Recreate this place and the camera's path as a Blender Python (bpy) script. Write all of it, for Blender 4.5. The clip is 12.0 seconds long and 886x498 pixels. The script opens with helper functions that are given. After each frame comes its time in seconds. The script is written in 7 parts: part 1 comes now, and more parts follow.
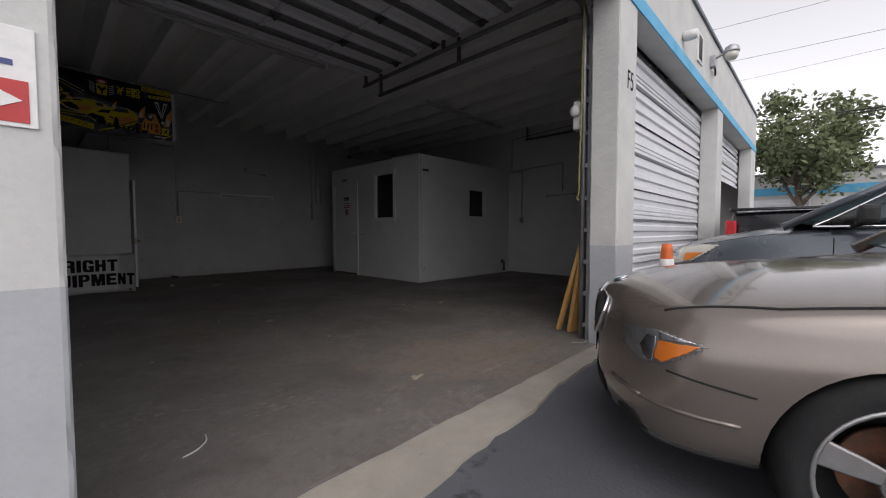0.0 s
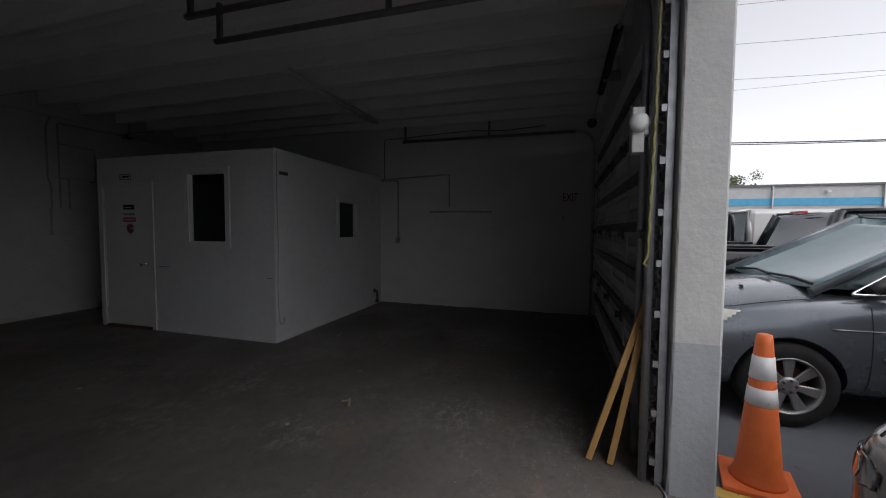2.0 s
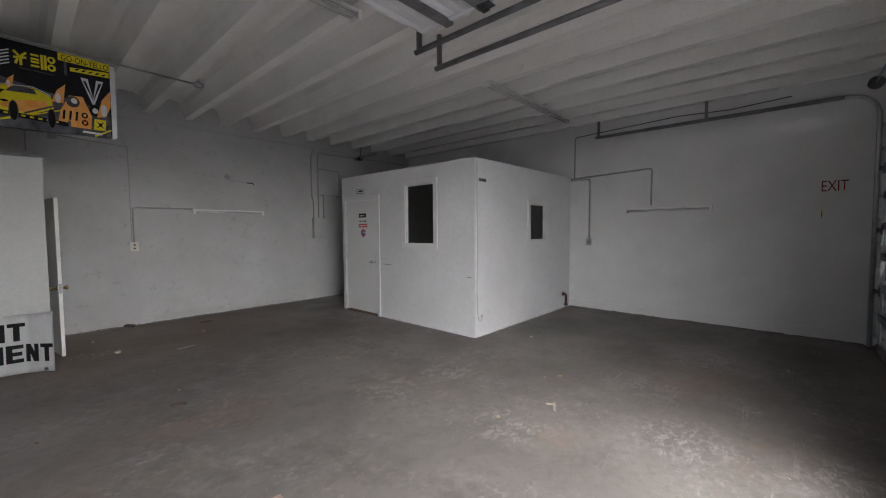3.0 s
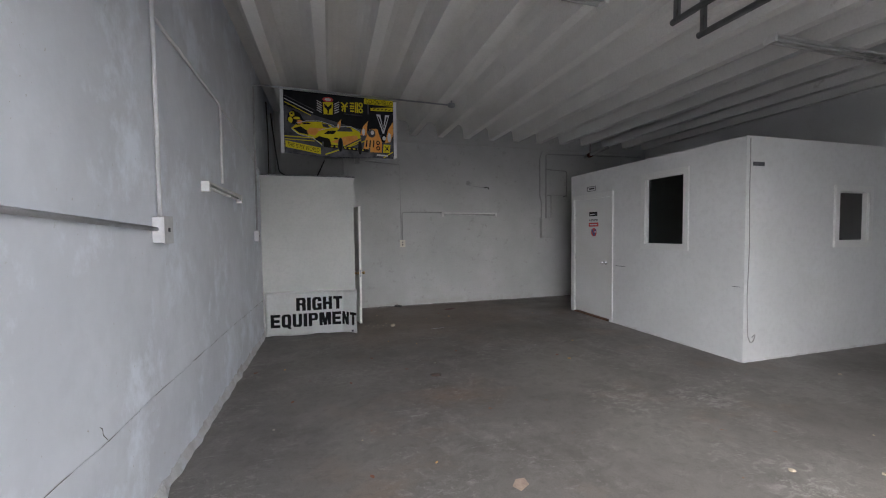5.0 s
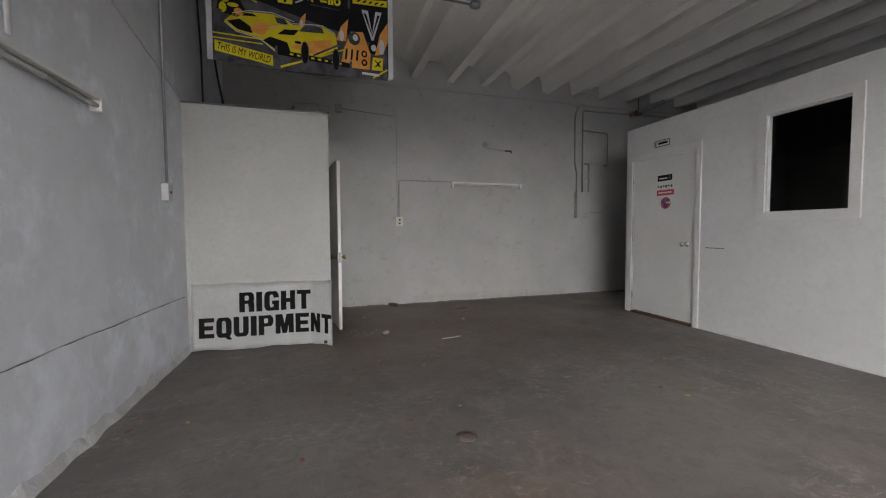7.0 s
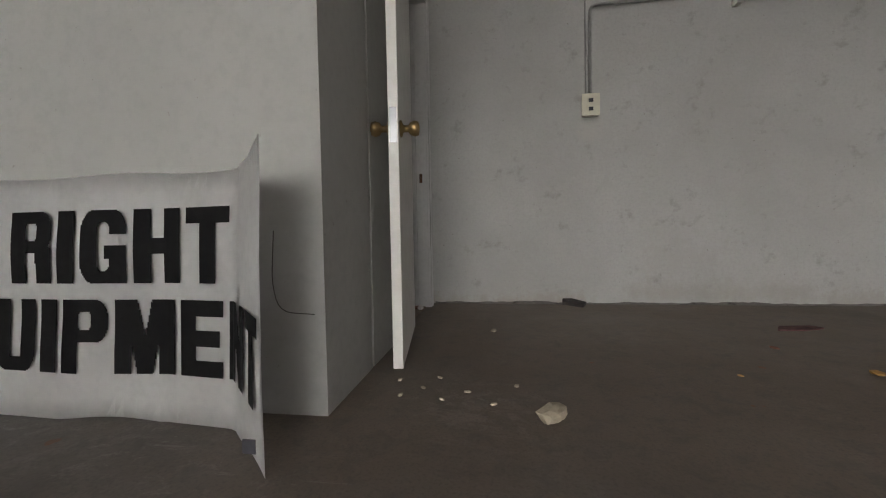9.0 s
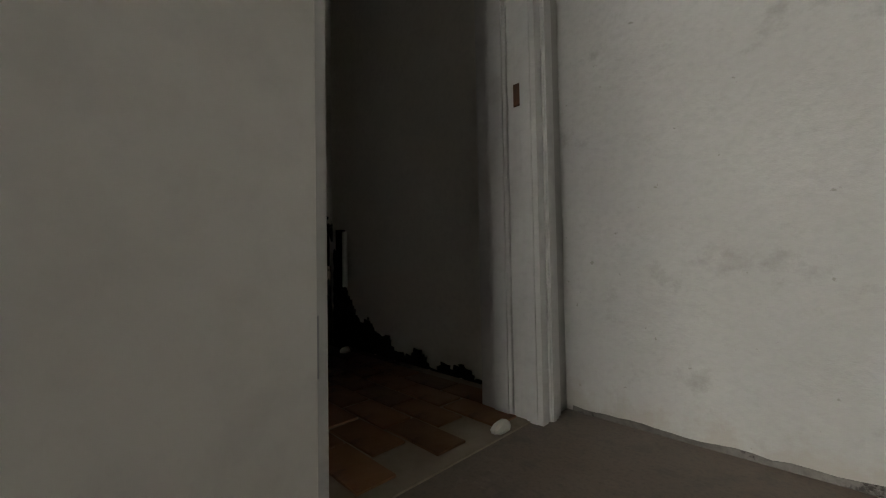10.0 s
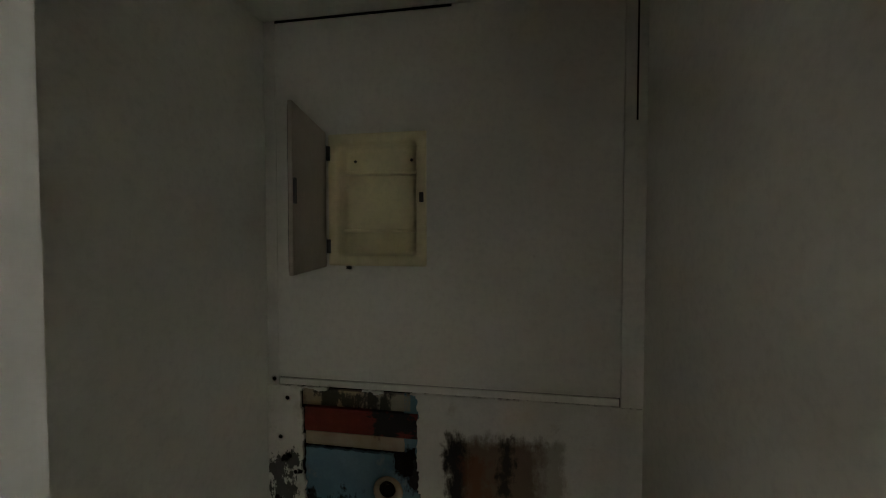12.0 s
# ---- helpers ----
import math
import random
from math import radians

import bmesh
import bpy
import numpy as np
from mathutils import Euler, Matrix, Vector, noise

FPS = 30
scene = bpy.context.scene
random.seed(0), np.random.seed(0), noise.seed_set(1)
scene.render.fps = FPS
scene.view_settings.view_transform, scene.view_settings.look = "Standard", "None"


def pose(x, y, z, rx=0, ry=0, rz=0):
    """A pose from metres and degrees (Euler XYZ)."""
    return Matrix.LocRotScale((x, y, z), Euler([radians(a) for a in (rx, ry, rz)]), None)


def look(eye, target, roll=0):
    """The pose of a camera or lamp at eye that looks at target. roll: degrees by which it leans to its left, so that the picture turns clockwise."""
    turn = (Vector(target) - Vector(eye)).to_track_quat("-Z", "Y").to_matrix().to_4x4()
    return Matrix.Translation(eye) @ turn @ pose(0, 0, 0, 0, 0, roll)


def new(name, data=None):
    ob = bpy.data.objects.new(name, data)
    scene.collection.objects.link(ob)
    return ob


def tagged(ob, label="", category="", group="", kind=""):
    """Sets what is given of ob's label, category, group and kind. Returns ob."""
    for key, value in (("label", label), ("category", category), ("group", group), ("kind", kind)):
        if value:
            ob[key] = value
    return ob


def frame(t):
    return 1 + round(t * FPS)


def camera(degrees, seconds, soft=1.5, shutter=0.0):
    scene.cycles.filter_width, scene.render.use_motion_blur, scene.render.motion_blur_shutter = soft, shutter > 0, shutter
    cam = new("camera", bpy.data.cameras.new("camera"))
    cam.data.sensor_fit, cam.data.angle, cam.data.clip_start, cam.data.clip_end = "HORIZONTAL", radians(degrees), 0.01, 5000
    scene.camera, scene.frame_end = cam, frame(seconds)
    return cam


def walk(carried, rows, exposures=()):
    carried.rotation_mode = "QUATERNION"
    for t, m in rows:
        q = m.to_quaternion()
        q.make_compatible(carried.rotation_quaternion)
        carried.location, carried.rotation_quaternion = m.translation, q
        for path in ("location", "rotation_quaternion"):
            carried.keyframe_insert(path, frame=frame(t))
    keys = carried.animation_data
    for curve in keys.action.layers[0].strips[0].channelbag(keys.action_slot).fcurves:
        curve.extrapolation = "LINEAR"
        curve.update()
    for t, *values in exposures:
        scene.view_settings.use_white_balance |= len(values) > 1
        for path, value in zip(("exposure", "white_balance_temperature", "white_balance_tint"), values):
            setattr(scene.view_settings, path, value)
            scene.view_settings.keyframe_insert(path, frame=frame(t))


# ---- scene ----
cam = camera(97.6, 12.0, soft=1.1)
PATH = [
    (0, (0.252, -1.261, 1.027), (1.687, 0.129, 0.937), -0.1),
    (0.5, (0.796, -0.413, 1.117), (2.472, 0.675, 1.027), 0.3),
    (1, (1.164, 0.154, 1.274), (3.026, 0.878, 1.185), 0.5),
    (1.5, (1.305, 0.563, 1.428), (3.226, 1.113, 1.332), 0.5),
    (2, (1.262, 0.863, 1.535), (3.172, 1.448, 1.431), 0.4),
    (2.5, (1.18, 0.962, 1.631), (2.921, 1.938, 1.503), 0.0),
    (3, (1.113, 1.1, 1.555), (2.59, 2.445, 1.455), -0.4),
    (3.5, (1.065, 1.127, 1.544), (2.346, 2.659, 1.451), -0.4),
    (5.5, (0.973, 1.315, 1.473), (1.436, 3.259, 1.393), -0.6),
    (6, (0.978, 1.756, 1.376), (1.474, 3.691, 1.291), -0.4),
    (6.5, (1.13, 2.385, 1.244), (1.747, 4.285, 1.156), -0.5),
    (7, (1.275, 3.145, 1.167), (1.862, 5.055, 1.072), -0.3),
    (7.2, (1.333, 3.485, 1.125), (1.892, 5.403, 1.024), -0.6),
    (8.8, (1.759, 6.192, 0.502), (1.569, 8.182, 0.436), -0.9),
    (9, (1.793, 6.479, 0.48), (1.519, 8.459, 0.409), -1.0),
    (9.5, (1.923, 7.325, 0.373), (1.414, 9.259, 0.359), -0.6),
    (10, (1.888, 8.164, 0.422), (0.462, 9.566, 0.48), -1.0),
    (10.5, (1.512, 8.597, 0.77), (-0.465, 8.893, 0.79), -1.0),
    (11, (1.332, 8.698, 1.08), (-0.664, 8.593, 1.07), -0.5),
    (11.5, (1.313, 8.723, 1.36), (-0.67, 8.479, 1.331), -0.1),
    (12, (1.361, 8.74, 1.58), (-0.611, 8.411, 1.519), -0.0),
]
walk(cam, [(t, look(eye, target, roll)) for t, eye, target, roll in PATH],
     exposures=[(0.0, 0.22, 6600, 16), (0.5, 0.15, 6400, 15), (1.0, 0.15, 6300, 15), (1.5, 0.12, 6300, 14), (2.0, 0.08, 6400, 14), (2.5, 1.30, 6500, 14), (3.0, 3.15, 6600, 13),
                (3.5, 3.33, 6700, 13), (5.5, 3.0, 6400, 12), (6.0, 2.95, 6500, 12), (7.0, 3.3, 6800, 13), (8.8, 3.08, 7100, 12), (9.5, 3.42, 7150, 9), (10.0, 3.45, 7450, 8), (10.5, 4.72, 7650, 6), (11.0, 5.12, 7600, 5), (12.0, 5.2, 7550, 4)])


# ---- daylight: overcast sky and a wide, weak sun ----
world = bpy.data.worlds.new("world")
scene.world = world
world.use_nodes = True
wn, wl = world.node_tree.nodes, world.node_tree.links
sky = wn.new("ShaderNodeTexSky")
sky.sky_type, sky.sun_disc = "NISHITA", False
sky.sun_elevation, sky.sun_rotation = radians(52), radians(214)
sky.air_density, sky.dust_density, sky.ozone_density = 1.0, 1.2, 1.0
grey = wn.new("ShaderNodeHueSaturation")
grey.inputs["Saturation"].default_value = 0.12
grey.inputs["Value"].default_value = 1.4
wl.new(sky.outputs[0], grey.inputs["Color"])
background = wn["Background"]
background.inputs["Strength"].default_value = 0.15
wl.new(grey.outputs[0], background.inputs["Color"])
sun_data = bpy.data.lights.new("sun", "SUN")
sun_data.energy, sun_data.angle, sun_data.color = 0.6, radians(60), (1.0, 0.97, 0.93)
sun = new("sun", sun_data)
sun.matrix_world = look((-12, -18, 24), (0, 0, 0))


# ---- small builders ----
def ring_box(bm, x0, x1, y0, y1, z0, z1):
    """Adds a box to bm."""
    v = [bm.verts.new(p) for p in ((x0, y0, z0), (x1, y0, z0), (x1, y1, z0), (x0, y1, z0),
                                   (x0, y0, z1), (x1, y0, z1), (x1, y1, z1), (x0, y1, z1))]
    for f in ((3, 2, 1, 0), (4, 5, 6, 7), (0, 1, 5, 4), (1, 2, 6, 5), (2, 3, 7, 6), (3, 0, 4, 7)):
        bm.faces.new([v[i] for i in f])
    return bm


def box(x0, x1, y0, y1, z0, z1, bevel=0.0):
    bm = ring_box(bmesh.new(), x0, x1, y0, y1, z0, z1)
    if bevel:
        bmesh.ops.bevel(bm, geom=bm.edges[:], offset=bevel, segments=2, affect="EDGES", profile=0.6)
    return bm


def boxes(rows):
    bm = bmesh.new()
    for r in rows:
        ring_box(bm, *r)
    return bm


def tube(points, radius, sides=8):
    """A round bar along a line of points, joined at the bends, with closed ends."""
    bm = bmesh.new()
    pts = [Vector(p) for p in points]
    rings = []
    up = None
    for i, p in enumerate(pts):
        a = (p - pts[i - 1]).normalized() if i else (pts[1] - p).normalized()
        b = (pts[i + 1] - p).normalized() if i + 1 < len(pts) else a
        d = (a + b).normalized() if (a + b).length > 1e-6 else a
        if up is None:
            up = d.orthogonal().normalized()
        up = (up - d * up.dot(d)).normalized()
        side = d.cross(up)
        stretch = 1 / max(0.5, d.dot(a))
        rings.append([bm.verts.new(p + radius * stretch ** 0.5 * (up * math.cos(t) + side * math.sin(t)))
                      for t in (2 * math.pi * k / sides for k in range(sides))])
    for r, s in zip(rings, rings[1:]):
        for k in range(sides):
            f = bm.faces.new((r[k], r[(k + 1) % sides], s[(k + 1) % sides], s[k]))
            f.smooth = True
    bm.faces.new(rings[0][::-1])
    bm.faces.new(rings[-1])
    return bm


def bend(points, radius=0.06, steps=4):
    """The same line with its corners rounded."""
    pts = [Vector(p) for p in points]
    out = [pts[0]]
    for a, b, c in zip(pts, pts[1:], pts[2:]):
        r = min(radius, (a - b).length / 2.1, (c - b).length / 2.1)
        p, q = b + (a - b).normalized() * r, b + (c - b).normalized() * r
        for k in range(steps + 1):
            t = k / steps
            out.append(p * (1 - t) ** 2 + b * 2 * t * (1 - t) + q * t ** 2)
    return out + [pts[-1]]


def lathe(profile, sides=24, axis="z", caps=(True, True)):
    """Turns a line of (radius, height) about an axis."""
    bm = bmesh.new()
    rings = []
    for r, h in profile:
        ring = []
        for k in range(sides):
            t = 2 * math.pi * k / sides
            c, s = r * math.cos(t), r * math.sin(t)
            ring.append(bm.verts.new({"z": (c, s, h), "x": (h, c, s), "y": (s, h, c)}[axis]))
        rings.append(ring)
    for r, s in zip(rings, rings[1:]):
        for k in range(sides):
            f = bm.faces.new((r[k], r[(k + 1) % sides], s[(k + 1) % sides], s[k]))
            f.smooth = True
    if caps[0]:
        bm.faces.new(rings[0][::-1])
    if caps[1]:
        bm.faces.new(rings[-1])
    bmesh.ops.recalc_face_normals(bm, faces=bm.faces[:])
    return bm


def extrude(outline, depth, axis="y", at=0.0):
    """A flat outline given as pairs, made solid along an axis from at to at + depth."""
    bm = bmesh.new()
    put = {"y": lambda u, v, d: (u, d, v), "x": lambda u, v, d: (d, u, v), "z": lambda u, v, d: (u, v, d)}[axis]
    a = [bm.verts.new(put(u, v, at)) for u, v in outline]
    b = [bm.verts.new(put(u, v, at + depth)) for u, v in outline]
    bm.faces.new(a)
    bm.faces.new(b[::-1])
    for i in range(len(a)):
        j = (i + 1) % len(a)
        bm.faces.new((a[j], a[i], b[i], b[j]))
    bmesh.ops.recalc_face_normals(bm, faces=bm.faces[:])
    return bm


def moved(bm, m):
    bm.transform(m)
    return bm


def mesh(name, bm, material, smooth=False):
    me = bpy.data.meshes.new(name)
    if smooth:
        for f in bm.faces:
            f.smooth = True
    bm.to_mesh(me)
    bm.free()
    me.materials.append(material)
    return me


def part(name, bm, material, parent, label="", smooth=False):
    """Links a bmesh as one mesh object under a thing or a part, in the thing's own coordinates."""
    ob = new(name, mesh(name, bm, material, smooth))
    ob.parent = parent
    return tagged(ob, label)


def thing(name, label, category, at=(0, 0, 0), turn=0.0, group="", kind=""):
    """An empty at a thing's base, which carries its parts."""
    ob = new(name)
    ob.empty_display_size = 0.1
    ob.matrix_basis = pose(*at, 0, 0, turn)
    return tagged(ob, label, category, group, kind)


def solid(name, bm, material, label="", category="", kind="", group="", smooth=False, at=None):
    ob = new(name, mesh(name, bm, material, smooth))
    if at:
        ob.matrix_basis = at
    return tagged(ob, label, category, group, kind)


def structure(name, bm, material, label="", category=""):
    return solid(name, bm, material, label, category, "structure")


def words(text, size, material, name, parent, m, depth=0.001, label="", squeeze=1.0):
    """Lettering in the built-in font as a thin mesh, with its lower left corner at the pose m."""
    cu = bpy.data.curves.new(name, "FONT")
    cu.body, cu.size, cu.extrude = text, size, depth
    tmp = bpy.data.objects.new(name, cu)
    scene.collection.objects.link(tmp)
    me = bpy.data.meshes.new_from_object(tmp.evaluated_get(bpy.context.evaluated_depsgraph_get()))
    bpy.data.objects.remove(tmp)
    bpy.data.curves.remove(cu)
    me.transform(Matrix.Diagonal((squeeze, 1, 1, 1)))
    me.transform(m)
    me.materials.clear()
    me.materials.append(material)
    ob = new(name, me)
    ob.parent = parent
    return tagged(ob, label)


# ---- materials ----
def surf(name, base, second, rough=0.8, scale=3.0, grain=90.0, bump=0.15, depth=0.004, metal=0.0, spots=None,
         spot_scale=5.0, spot_edge=0.62, spread=0.06, stretch=(1, 1, 1), coat=0.0, rand=0.0, ior=1.5, scuffs=None):
    """A painted, cast or worn surface: two colours mixed at a coarse and a fine scale, optional spots, fine relief."""
    m = bpy.data.materials.new(name)
    m.use_nodes = True
    n, l = m.node_tree.nodes, m.node_tree.links
    bsdf = n["Principled BSDF"]
    tc = n.new("ShaderNodeTexCoord")
    mp = n.new("ShaderNodeMapping")
    mp.inputs["Scale"].default_value = stretch
    l.new(tc.outputs["Object"], mp.inputs["Vector"])

    def cloud(s, detail=6.0, r=0.6):
        t = n.new("ShaderNodeTexNoise")
        t.inputs["Scale"].default_value, t.inputs["Detail"].default_value, t.inputs["Roughness"].default_value = s, detail, r
        l.new(mp.outputs[0], t.inputs["Vector"])
        return t.outputs["Fac"]

    def ramp(fac, a, b):
        r = n.new("ShaderNodeMapRange")
        r.inputs["From Min"].default_value, r.inputs["From Max"].default_value = a, b
        l.new(fac, r.inputs["Value"])
        return r.outputs[0]

    def mix(fac, a, b):
        x = n.new("ShaderNodeMix")
        x.data_type = "RGBA"
        for s, v in ((x.inputs["Factor"], fac), (x.inputs["A"], a), (x.inputs["B"], b)):
            if isinstance(v, bpy.types.NodeSocket):
                l.new(v, s)
            else:
                s.default_value = (*v, 1) if isinstance(v, tuple) else v
        return x.outputs["Result"]

    coarse, fine = cloud(scale), cloud(grain, 3.0)
    colour = mix(ramp(coarse, 0.35, 0.65), base, second)
    dark = tuple(c * 0.8 for c in base)
    half = n.new("ShaderNodeMath")
    half.operation = "MULTIPLY"
    half.inputs[1].default_value = 0.5
    l.new(ramp(fine, 0.45, 0.75), half.inputs[0])
    colour = mix(half.outputs[0], colour, dark)
    if spots:
        colour = mix(ramp(cloud(spot_scale, 8.0, 0.7), spot_edge, spot_edge + spread), colour, spots)
    if scuffs:
        colour = mix(ramp(cloud(11.0, 7.0, 0.72), 0.70, 0.74), colour, scuffs)
        colour = mix(ramp(cloud(38.0, 3.0, 0.6), 0.70, 0.73), colour, scuffs)
    if rand:
        info = n.new("ShaderNodeObjectInfo")
        hsv = n.new("ShaderNodeHueSaturation")
        l.new(ramp(info.outputs["Random"], 0, 1), hsv.inputs["Value"])
        rr = hsv.inputs["Value"].links[0].from_node
        rr.inputs["To Min"].default_value, rr.inputs["To Max"].default_value = 1 - rand, 1 + rand
        l.new(colour, hsv.inputs["Color"])
        colour = hsv.outputs[0]
    l.new(colour, bsdf.inputs["Base Color"])
    rr = ramp(coarse, 0.3, 0.7)
    rr.node.inputs["To Min"].default_value, rr.node.inputs["To Max"].default_value = max(0.02, rough - 0.08), min(1, rough + 0.08)
    l.new(rr, bsdf.inputs["Roughness"])
    bsdf.inputs["Metallic"].default_value, bsdf.inputs["IOR"].default_value = metal, ior
    bsdf.inputs["Coat Weight"].default_value, bsdf.inputs["Coat Roughness"].default_value = coat, 0.06
    if bump:
        b = n.new("ShaderNodeBump")
        b.inputs["Strength"].default_value, b.inputs["Distance"].default_value = bump, depth
        total = n.new("ShaderNodeMath")
        total.operation = "ADD"
        l.new(cloud(grain * 0.4, 5.0), total.inputs[0])
        l.new(cloud(scale * 4, 4.0), total.inputs[1])
        l.new(total.outputs[0], b.inputs["Height"])
        l.new(b.outputs[0], bsdf.inputs["Normal"])
    return m


def clear_glass(name, tint, rough=0.0):
    m = bpy.data.materials.new(name)
    m.use_nodes = True
    b = m.node_tree.nodes["Principled BSDF"]
    b.inputs["Base Color"].default_value, b.inputs["Roughness"].default_value = (*tint, 1), rough
    b.inputs["Transmission Weight"].default_value, b.inputs["IOR"].default_value = 1.0, 1.45
    return m


WALL = surf("white_wall_paint", (0.62, 0.62, 0.62), (0.55, 0.55, 0.54), 0.75, 1.3, 60, 0.35, 0.005, spots=(0.46, 0.45, 0.43), spot_scale=2.2, spot_edge=0.66, spread=0.12, scuffs=(0.40, 0.39, 0.36))
ROUGH_WALL = surf("rough_painted_stucco", (0.71, 0.735, 0.785), (0.62, 0.64, 0.685), 0.7, 1.3, 7, 0.35, 0.016, spots=(0.79, 0.83, 0.90), spot_scale=1.8, spot_edge=0.52, spread=0.12, stretch=(1, 1, 0.8), scuffs=(0.50, 0.49, 0.48))
def decayed(name, base, second, rust, rough, stains, rand=0.0, streak=0.25, along=1, scale=5, relief=(0.4, 0.004), scuffs=None):
    """An old layer with rust runs and mould. stains: (a0, a1, z0, z1, softness, wobble, colour, strength) on the wall, a along x (0) or y (1)."""
    m = surf(name, base, second, rough, scale, 60, *relief, spots=rust, spot_scale=8, spot_edge=0.58, spread=0.12, rand=rand, scuffs=scuffs)
    n, l = m.node_tree.nodes, m.node_tree.links
    bsdf = n["Principled BSDF"]
    colour = bsdf.inputs["Base Color"].links[0].from_socket
    geo = n.new("ShaderNodeNewGeometry")
    xyz = n.new("ShaderNodeSeparateXYZ")
    l.new(geo.outputs["Position"], xyz.inputs[0])
    mp = n.new("ShaderNodeMapping")
    mp.inputs["Scale"].default_value = (1, 1, streak)
    l.new(geo.outputs["Position"], mp.inputs["Vector"])

    def calc(op, a, b):
        x = n.new("ShaderNodeMath")
        x.operation = op
        for s, v in zip(x.inputs, (a, b)):
            if isinstance(v, (int, float)):
                s.default_value = v
            else:
                l.new(v, s)
        return x.outputs[0]

    def grain(scale, src, detail=7.0):
        t = n.new("ShaderNodeTexNoise")
        t.inputs["Scale"].default_value, t.inputs["Detail"].default_value, t.inputs["Roughness"].default_value = scale, detail, 0.72
        l.new(src, t.inputs["Vector"])
        return calc("SUBTRACT", t.outputs["Fac"], 0.5)

    runs, blots = grain(26, mp.outputs[0]), grain(13, geo.outputs["Position"])

    def edge(v, a, b):
        r = n.new("ShaderNodeMapRange")
        r.inputs["From Min"].default_value, r.inputs["From Max"].default_value = a, b
        l.new(v, r.inputs["Value"])
        return r.outputs[0]

    for y0, y1, z0, z1, soft, wob, tint, strength in stains:
        shift = calc("MULTIPLY", calc("ADD", calc("MULTIPLY", runs, 1.2), calc("MULTIPLY", blots, 1.6)), wob)
        inset = calc("MINIMUM", calc("MINIMUM", calc("SUBTRACT", xyz.outputs[along], y0), calc("SUBTRACT", y1, xyz.outputs[along])),
                     calc("MINIMUM", calc("SUBTRACT", xyz.outputs[2], z0), calc("SUBTRACT", z1, xyz.outputs[2])))
        mask = calc("MULTIPLY", edge(calc("ADD", inset, shift), -soft, soft), strength)
        x = n.new("ShaderNodeMix")
        x.data_type = "RGBA"
        l.new(mask, x.inputs["Factor"])
        l.new(colour, x.inputs["A"])
        x.inputs["B"].default_value = (*tint, 1)
        colour = x.outputs["Result"]
    l.new(colour, bsdf.inputs["Base Color"])
    return m


NORTH_WALL = decayed("white_wall_paint_scuffed", (0.46, 0.46, 0.455), (0.40, 0.40, 0.39), (0.33, 0.325, 0.31), 0.75,
                     [(2.65, 3.75, 0.03, 0.12, 0.05, 0.14, (0.36, 0.34, 0.31), 0.55), (2.74, 3.2, 0.22, 0.38, 0.05, 0.45, (0.40, 0.39, 0.37), 0.35), (1.3, 2.4, -0.2, 0.05, 0.03, 0.16, (0.36, 0.33, 0.29), 0.6),
                      (3.8, 5.4, -0.2, 0.07, 0.03, 0.20, (0.36, 0.34, 0.31), 0.6), (2.35, 2.48, 1.10, 1.27, 0.02, 0.12, (0.45, 0.44, 0.42), 0.6)],
                     streak=0.6, along=0, scale=1.3, relief=(0.35, 0.006), scuffs=(0.30, 0.295, 0.275))
CABIN_BOARD = surf("off_white_cabin_board", (0.45, 0.45, 0.435), (0.40, 0.40, 0.385), 0.7, 1.0, 30, 0.06, 0.002, spots=(0.34, 0.33, 0.31), spot_scale=3, spot_edge=0.68, spread=0.15, scuffs=(0.33, 0.32, 0.30))
BOARD = surf("white_painted_board", (0.56, 0.565, 0.57), (0.51, 0.515, 0.52), 0.6, 1.0, 18, 0.15, 0.003, spots=(0.46, 0.455, 0.44), spot_scale=4, spot_edge=0.72)
CEIL = surf("ceiling_paint", (0.82, 0.81, 0.79), (0.74, 0.73, 0.71), 0.85, 1.2, 40, 0.4, 0.006, spots=(0.40, 0.37, 0.33), spot_scale=1.6, spot_edge=0.66, spread=0.1)


